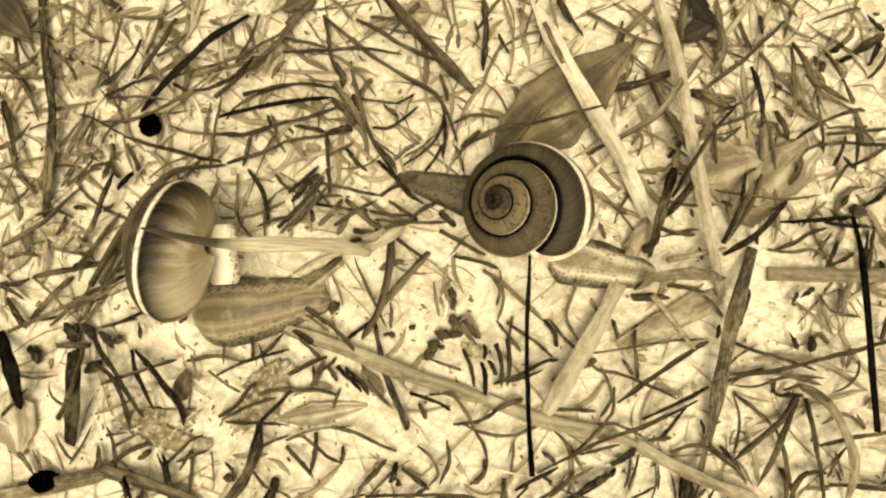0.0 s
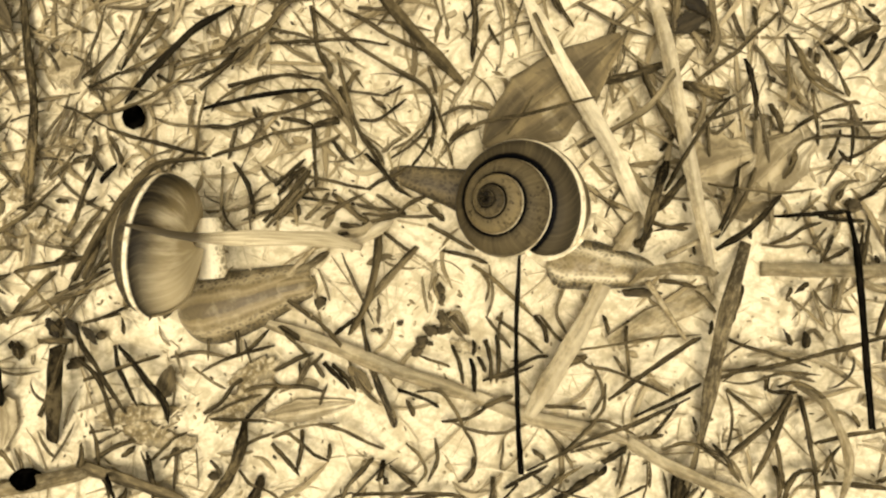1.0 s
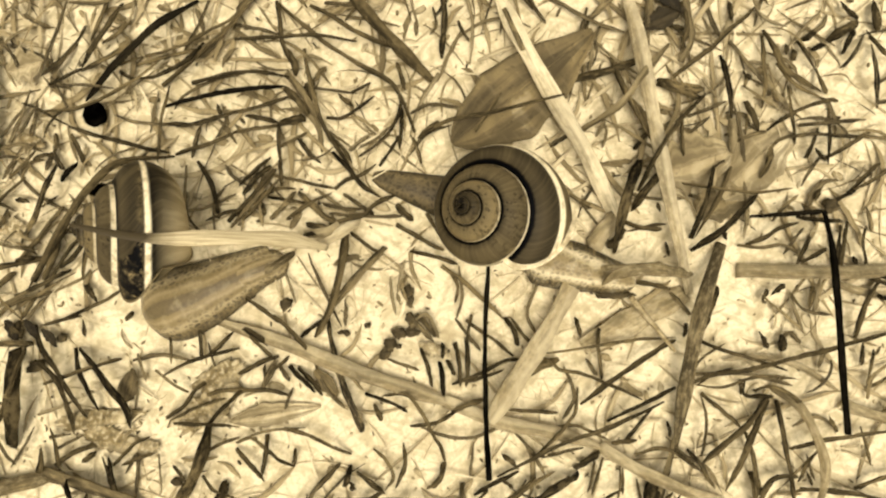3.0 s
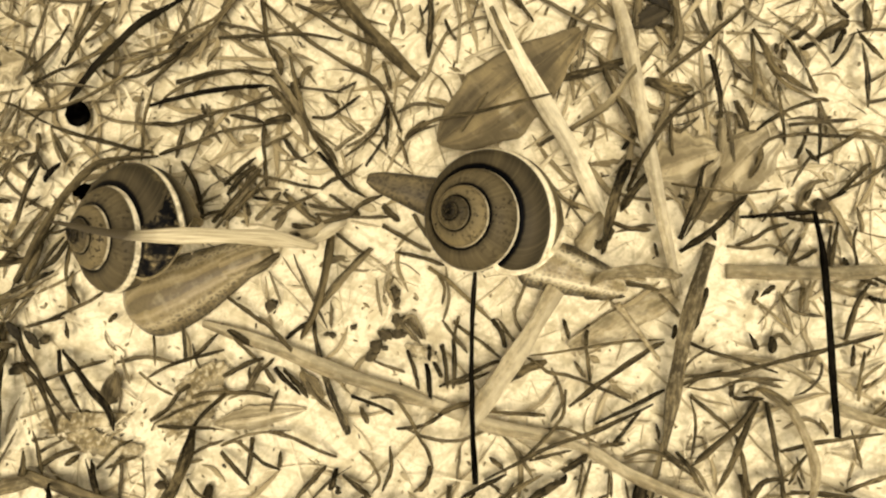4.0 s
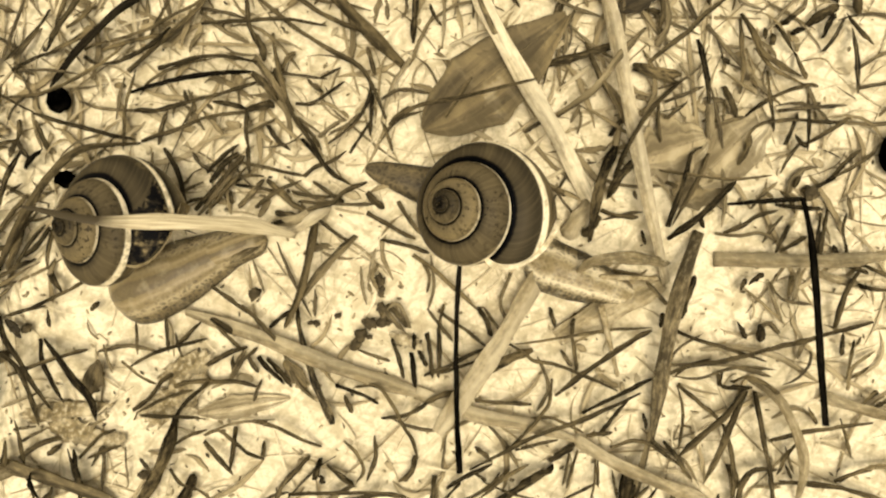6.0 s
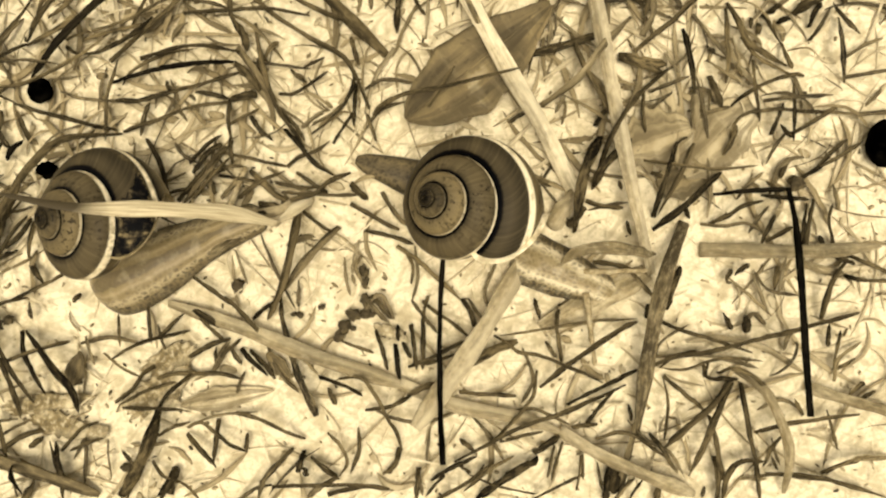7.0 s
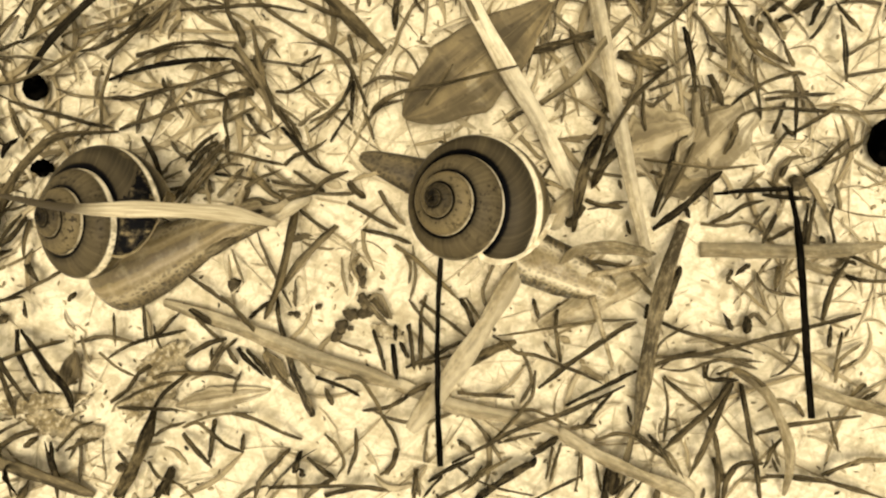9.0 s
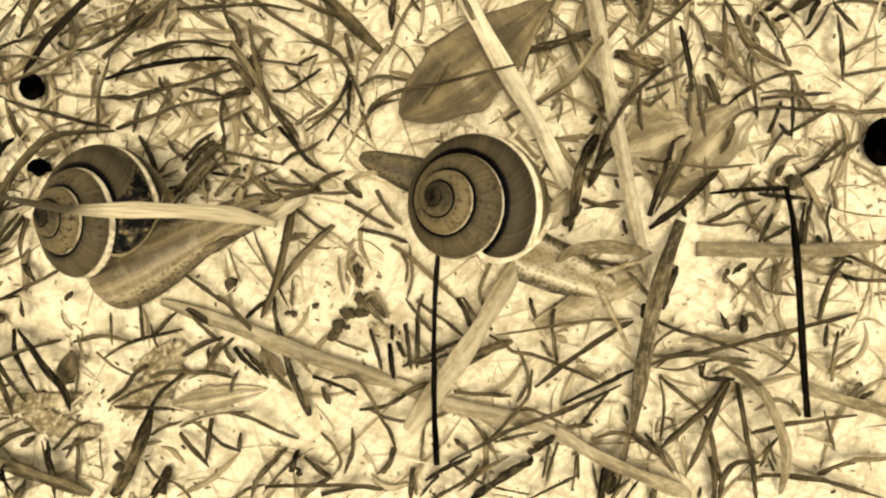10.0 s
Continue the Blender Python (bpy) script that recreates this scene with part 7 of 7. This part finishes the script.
grass(2.4, 0.48, (39.2, -39.4, 0.4), (38.5, -42.4, 2.6), (38.4, -46.3, 0.4))
grass(1.2, 1.25, (44.2, -42.1, 0.4), (43.2, -44.4, 2.5), (43.4, -48.3, 0.4))
grass(3, 0.77, (48.5, -44.2, 0.4), (46.2, -45.2, 2.3), (45.1, -48.1, 0.4))
grass(2.4, 0.48, (50.1, -44.2, 0.4), (48.1, -45.4, 2.2), (47.5, -48.1, 0.4))
wisp(2.8, 1.15, (53.0, -45.4, 0.4), (52.0, -46.1, 1.9), (52.2, -48.3, 0.4))
grass(1.8, 1.15, (62.4, -40.3, 0.4), (62.0, -43.3, 2.8), (62.8, -48.3, 0.4))
grass(1.8, 0.96, (67.3, -41.1, 0.4), (64.6, -41.5, 2.6), (63.4, -43.9, 2.6), (63.7, -48.3, 0.4))
grass(2.2, 0.77, (69.3, -41.3, 0.4), (68.6, -43.4, 2.6), (70.3, -48.1, 0.4))
grass(2.6, 0.58, (69.5, -43.8, 0.4), (74.6, -42.6, 2.6), (78.9, -43.1, 3.4), (83.1, -44.5, 2.6), (88.4, -46.6, 0.4))
grass(2.8, 0.48, (80.7, -43.2, 0.4), (82.9, -40.9, 3.1), (85.7, -39.6, 3.1), (91.9, -40.5, 0.4))
build_wisps()


# ---- what moves ----
def relative(rows, base_rows):
    """World rows (t, x, y, z, turns and a spin about the own axis) as poses in the space of a thing that only slides along base_rows."""
    ts = [r[0] for r in base_rows]
    out = []
    for t, x, y, z, rx, ry, rz, *spin in rows:
        bx, by = [np.interp(t, ts, [r[k] for r in base_rows]) for k in (1, 2)]
        out.append((t, pose((x - bx) / 1000, (y - by) / 1000, z / 1000, rx, ry, rz) @ pose(0, 0, 0, 0, 0, *spin)))
    return out


def motions():
    banded_shell = [(0, -40.6, 0.1, 15.3, 0, -95, -14, -84),
        (0.5, -40.3, 0.1, 15.2, 0, -94, -14, -83),
        (1, -39.9, 0.1, 15.0, 0, -92, -11, -80),
        (1.5, -39.9, 0.6, 14.3, 0, -86, -8, -74),
        (2.2, -39.0, 1.4, 13.6, 0, -74, -4, -60),
        (3.3, -38.1, 1.8, 11.6, 0, -54, -3, -28),
        (3.6, -38.2, 1.6, 10.8, 0, -44, -3, -15),
        (4, -38.3, 1.4, 10.1, 0, -33, -3, 0),
        (5.5, -38.1, 0.8, 9.4, 0, -29, -3, 5),
        (7, -37.6, 0.0, 9.2, 0, -27, -3, 7),
        (8, -37.2, 0.0, 9.1, 0, -26, -3, 7),
        (10, -36.5, 0.0, 9.1, 0, -26, -3, 8)]
    banded_base = [(r[0], r[1], r[2]) for r in banded_shell]
    walk(BANDED["snail"], [(t, pose(x / 1000, y / 1000, 0)) for t, x, y in banded_base])
    walk(BANDED["shell"], relative(banded_shell, banded_base))
    round_shell = [(0, 14.2, 6.9, 9.3, 0, -30, -7, 0),
        (1, 15.1, 6.0, 9.4, 0, -30, -7, 0),
        (3.5, 17.6, 4.5, 9.6, 0, -32, -7, 0),
        (4.5, 18.3, 3.8, 9.7, 0, -33, -7, 0),
        (5.5, 19.0, 3.3, 9.7, 0, -33, -7, 0),
        (7.5, 20.4, 2.1, 9.7, 0, -33, -7, 0),
        (9, 21.2, 2.1, 9.6, 0, -32, -7, 0),
        (10, 21.7, 2.2, 9.6, 0, -32, -7, 0)]
    round_base = [(r[0], r[1], r[2]) for r in round_shell]
    walk(ROUND["snail"], [(t, pose(x / 1000, y / 1000, 0)) for t, x, y in round_base])
    walk(ROUND["shell"], relative(round_shell, round_base))
    rows = [(0, -46.0, -12.8, 0, 0, 0, 9),
        (0.5, -45.8, -13.2, 0, 0, 0, 12),
        (1, -45.6, -13.8, 0, 0, 0, 16),
        (2.2, -46.1, -14.3, 0, 0, 0, 24),
        (3.3, -44.78, -13.31, 0, 0, 0, 24.8),
        (4, -45.11, -12.52, 0, 0, 0, 25.47),
        (5.5, -44.69, -12.08, 0, 0, 0, 23.53),
        (7, -44.79, -12.27, 0, 0, 0, 25.85),
        (8, -44.75, -11.67, 0, 0, 0, 24.92),
        (10, -43.91, -11.61, 0, 0, 0, 26.07)]
    walk(BANDED["foot"], relative(rows, banded_base))
    rows = [(0, -42.5, -12.2, 0, 0, 0, 9),
        (0.5, -42.3, -12.4, 0, 0, 0, 12),
        (1, -42.2, -12.6, 0, 0, 0, 16),
        (2.2, -41.40, -12.68, 0, 0, 0, 25.64),
        (3.3, -39.97, -11.01, 0, 0, 0, 24.8),
        (4, -40.10, -10.02, 0, 0, 0, 25.47),
        (5.5, -39.63, -9.88, 0, 0, 0, 23.53),
        (7, -35.18, -7.50, 0, 0, 0, 25.85),
        (8, -34.17, -6.69, 0, 0, 0, 24.92),
        (10, -32.68, -5.99, 0, 0, 0, 26.07)]
    walk(BANDED["head"], relative(rows, banded_base))
    rows = [(0, 17, 1, 1.2, 0, -5, 30),
        (1, 16, 1, 1.2, 0, -5, 30),
        (2, 6, 0.5, 0.8, 0, 0, 5),
        (6, 6, 0.5, 0.8, 0, 0, 5),
        (6.8, 15, 1.5, 1.4, 0, -6, 40),
        (10, 16, 1.5, 1.4, 0, -6, 42)]
    walk(BANDED["feeler"], [(t, pose(x / 1000, y / 1000, z / 1000, *turn)) for t, x, y, z, *turn in rows])
    rows = [(0, 15, -1, 1.0, 0, 0, -45),
        (1, 14, -1, 1.0, 0, 0, -42),
        (2, 6, -0.5, 0.8, 0, 0, -4),
        (6, 6, -0.5, 0.8, 0, 0, -4),
        (8, 12, -0.5, 1.0, 0, 0, -8),
        (10, 12.5, -0.5, 1.0, 0, 0, -8)]
    walk(BANDED["feeler_low"], [(t, pose(x / 1000, y / 1000, z / 1000, *turn)) for t, x, y, z, *turn in rows])
    rows = [(0, -37.23, 4.05, 10, 0, 0, -87.46),
        (0.5, -36.99, 3.84, 10, 0, 0, -86.24),
        (1, -36.89, 4.04, 10, 0, 0, -86.17),
        (1.5, -38.28, 4.87, 10, 0, 0, -80.73),
        (2.2, -40.08, 6.61, 10, 0, 0, -60.86),
        (4, -43.83, 2.47, 10, 0, 0, -18.37),
        (10, -42.42, 2, 10, 0, 0, -18.36)]
    walk(BANDED["tail"], relative(rows, banded_base))
    rows = [(0, -8.39, 13.36, 0, 0, 0, -15.75),
        (1, -7.5, 12.96, 0, 0, 0, -14.43),
        (3.5, -4.06, 11.85, 0, 0, 0, -16.76),
        (4.5, -2.66, 11.61, 0, 0, 0, -16.38),
        (5.5, -1.39, 11.44, 0, 0, 0, -16.62),
        (7.5, 0.66, 11.08, 0, 0, 0, -18.59),
        (9, 1.4, 11.33, 0, 0, 0, -19.58),
        (10, 1.96, 11.21, 0, 0, 0, -18.98)]
    walk(ROUND["tail"], relative(rows, round_base))
    rows = [(0, 19.84, -1.26, 0, 0, 0, -11),
        (1, 21.09, -3.05, 0, 0, 0, -6.9),
        (3.5, 22.8, -1.71, 0, 0, 0, -16.06),
        (4.5, 24.15, -2.11, 0, 0, 0, -17.97),
        (5.5, 27.23, -4.12, 0, 0, 0, -19.5),
        (7.5, 27.79, -4.96, 0, 0, 0, -24.22),
        (9, 28.11, -4.67, 0, 0, 0, -24.2),
        (10, 28.34, -4.59, 0, 0, 0, -23.06)]
    walk(ROUND["head"], relative(rows, round_base))
    rows = [(0, 37.68, -8.21, 3.2, 0, 0, -52.07),
        (1, 38.25, -6.7, 3.2, 0, 0, -56.24),
        (2, 40.83, -7.83, 3.2, 0, 0, -46.16),
        (3.5, 39.65, -9.56, 3.2, 0, 0, -52.5),
        (4.5, 40.1, -10.52, 3.2, 0, 0, -54.41),
        (5.7, 39.68, -12.36, 3.2, 0, 0, -73.4),
        (6.8, 39.21, -11.64, 3.2, 0, 0, -81.56),
        (7.5, 40.14, -11.77, 3.2, 0, 0, -85.06),
        (9, 40.67, -12.41, 3.2, 0, 0, -73.78),
        (10, 42.14, -10.53, 3.2, 0, 0, -63.71)]
    walk(ROUND["feeler"], relative(rows, round_base))
    rows = [(0, 40.42, -2.02, 3, 0, 0, 11.14),
        (1, 41.55, -2.39, 3, 0, 0, 25.55),
        (2, 42.38, -2.1, 3, 0, 0, 20.71),
        (3.3, 33.78, -4.68, 3, 0, 0, 0.08),
        (4.5, 34.37, -4.88, 3, 0, 0, -7.57),
        (5.5, 37.92, -7.18, 3, 0, 0, -3.18),
        (7.5, 39.24, -8.46, 3, 0, 0, 2.84),
        (10, 39.58, -9.51, 3, 0, 0, 16.7)]
    walk(ROUND["feeler_low"], relative(rows, round_base))
    rows = [(0, 35.39, 0.35, 0.2, 0, 0, -119.97),
        (1, 34.24, -0.45, 0.2, 0, 0, -119.94),
        (2, 34.55, -0.64, 0.2, 0, 0, -120.2),
        (3.5, 32.86, -1.86, 0.2, 0, 0, -122.06),
        (4.5, 32.15, -3.64, 0.2, 0, 0, -123.6),
        (5.5, 31.05, -4.59, 0.2, 0, 0, -122.87),
        (7.5, 29.58, -5.79, 0.2, 0, 0, -123.21),
        (9, 29.65, -6.11, 0.2, 0, 0, -123.85),
        (10, 29.59, -6.16, 0.2, 0, 0, -123.53)]
    walk(SWING, [(t, pose(x / 1000, y / 1000, z / 1000, *turn)) for t, x, y, z, *turn in rows])
    rows = [(0, -13.13, -0.92, 3, 0, -40.73, 172.42),
        (1, -12.34, -0.81, 3, 0, -38, 173.78),
        (2, -12.39, -0.81, 3, 0, -37.14, 174.61),
        (3.3, -12.15, -0.65, 3, 0, -33.9, 174.21),
        (4, -11.53, -0.45, 3, 0, -31.63, 173.94),
        (5.5, -12.38, -0.71, 3, 0, -31.54, 173.64),
        (7, -12.4, -0.21, 3, 0, -32.83, 173.96),
        (10, -11.57, -0.62, 3, 0, -32.32, 174.35)]
    walk(STRAW, [(t, pose(x / 1000, y / 1000, z / 1000, *turn)) for t, x, y, z, *turn in rows])


motions()
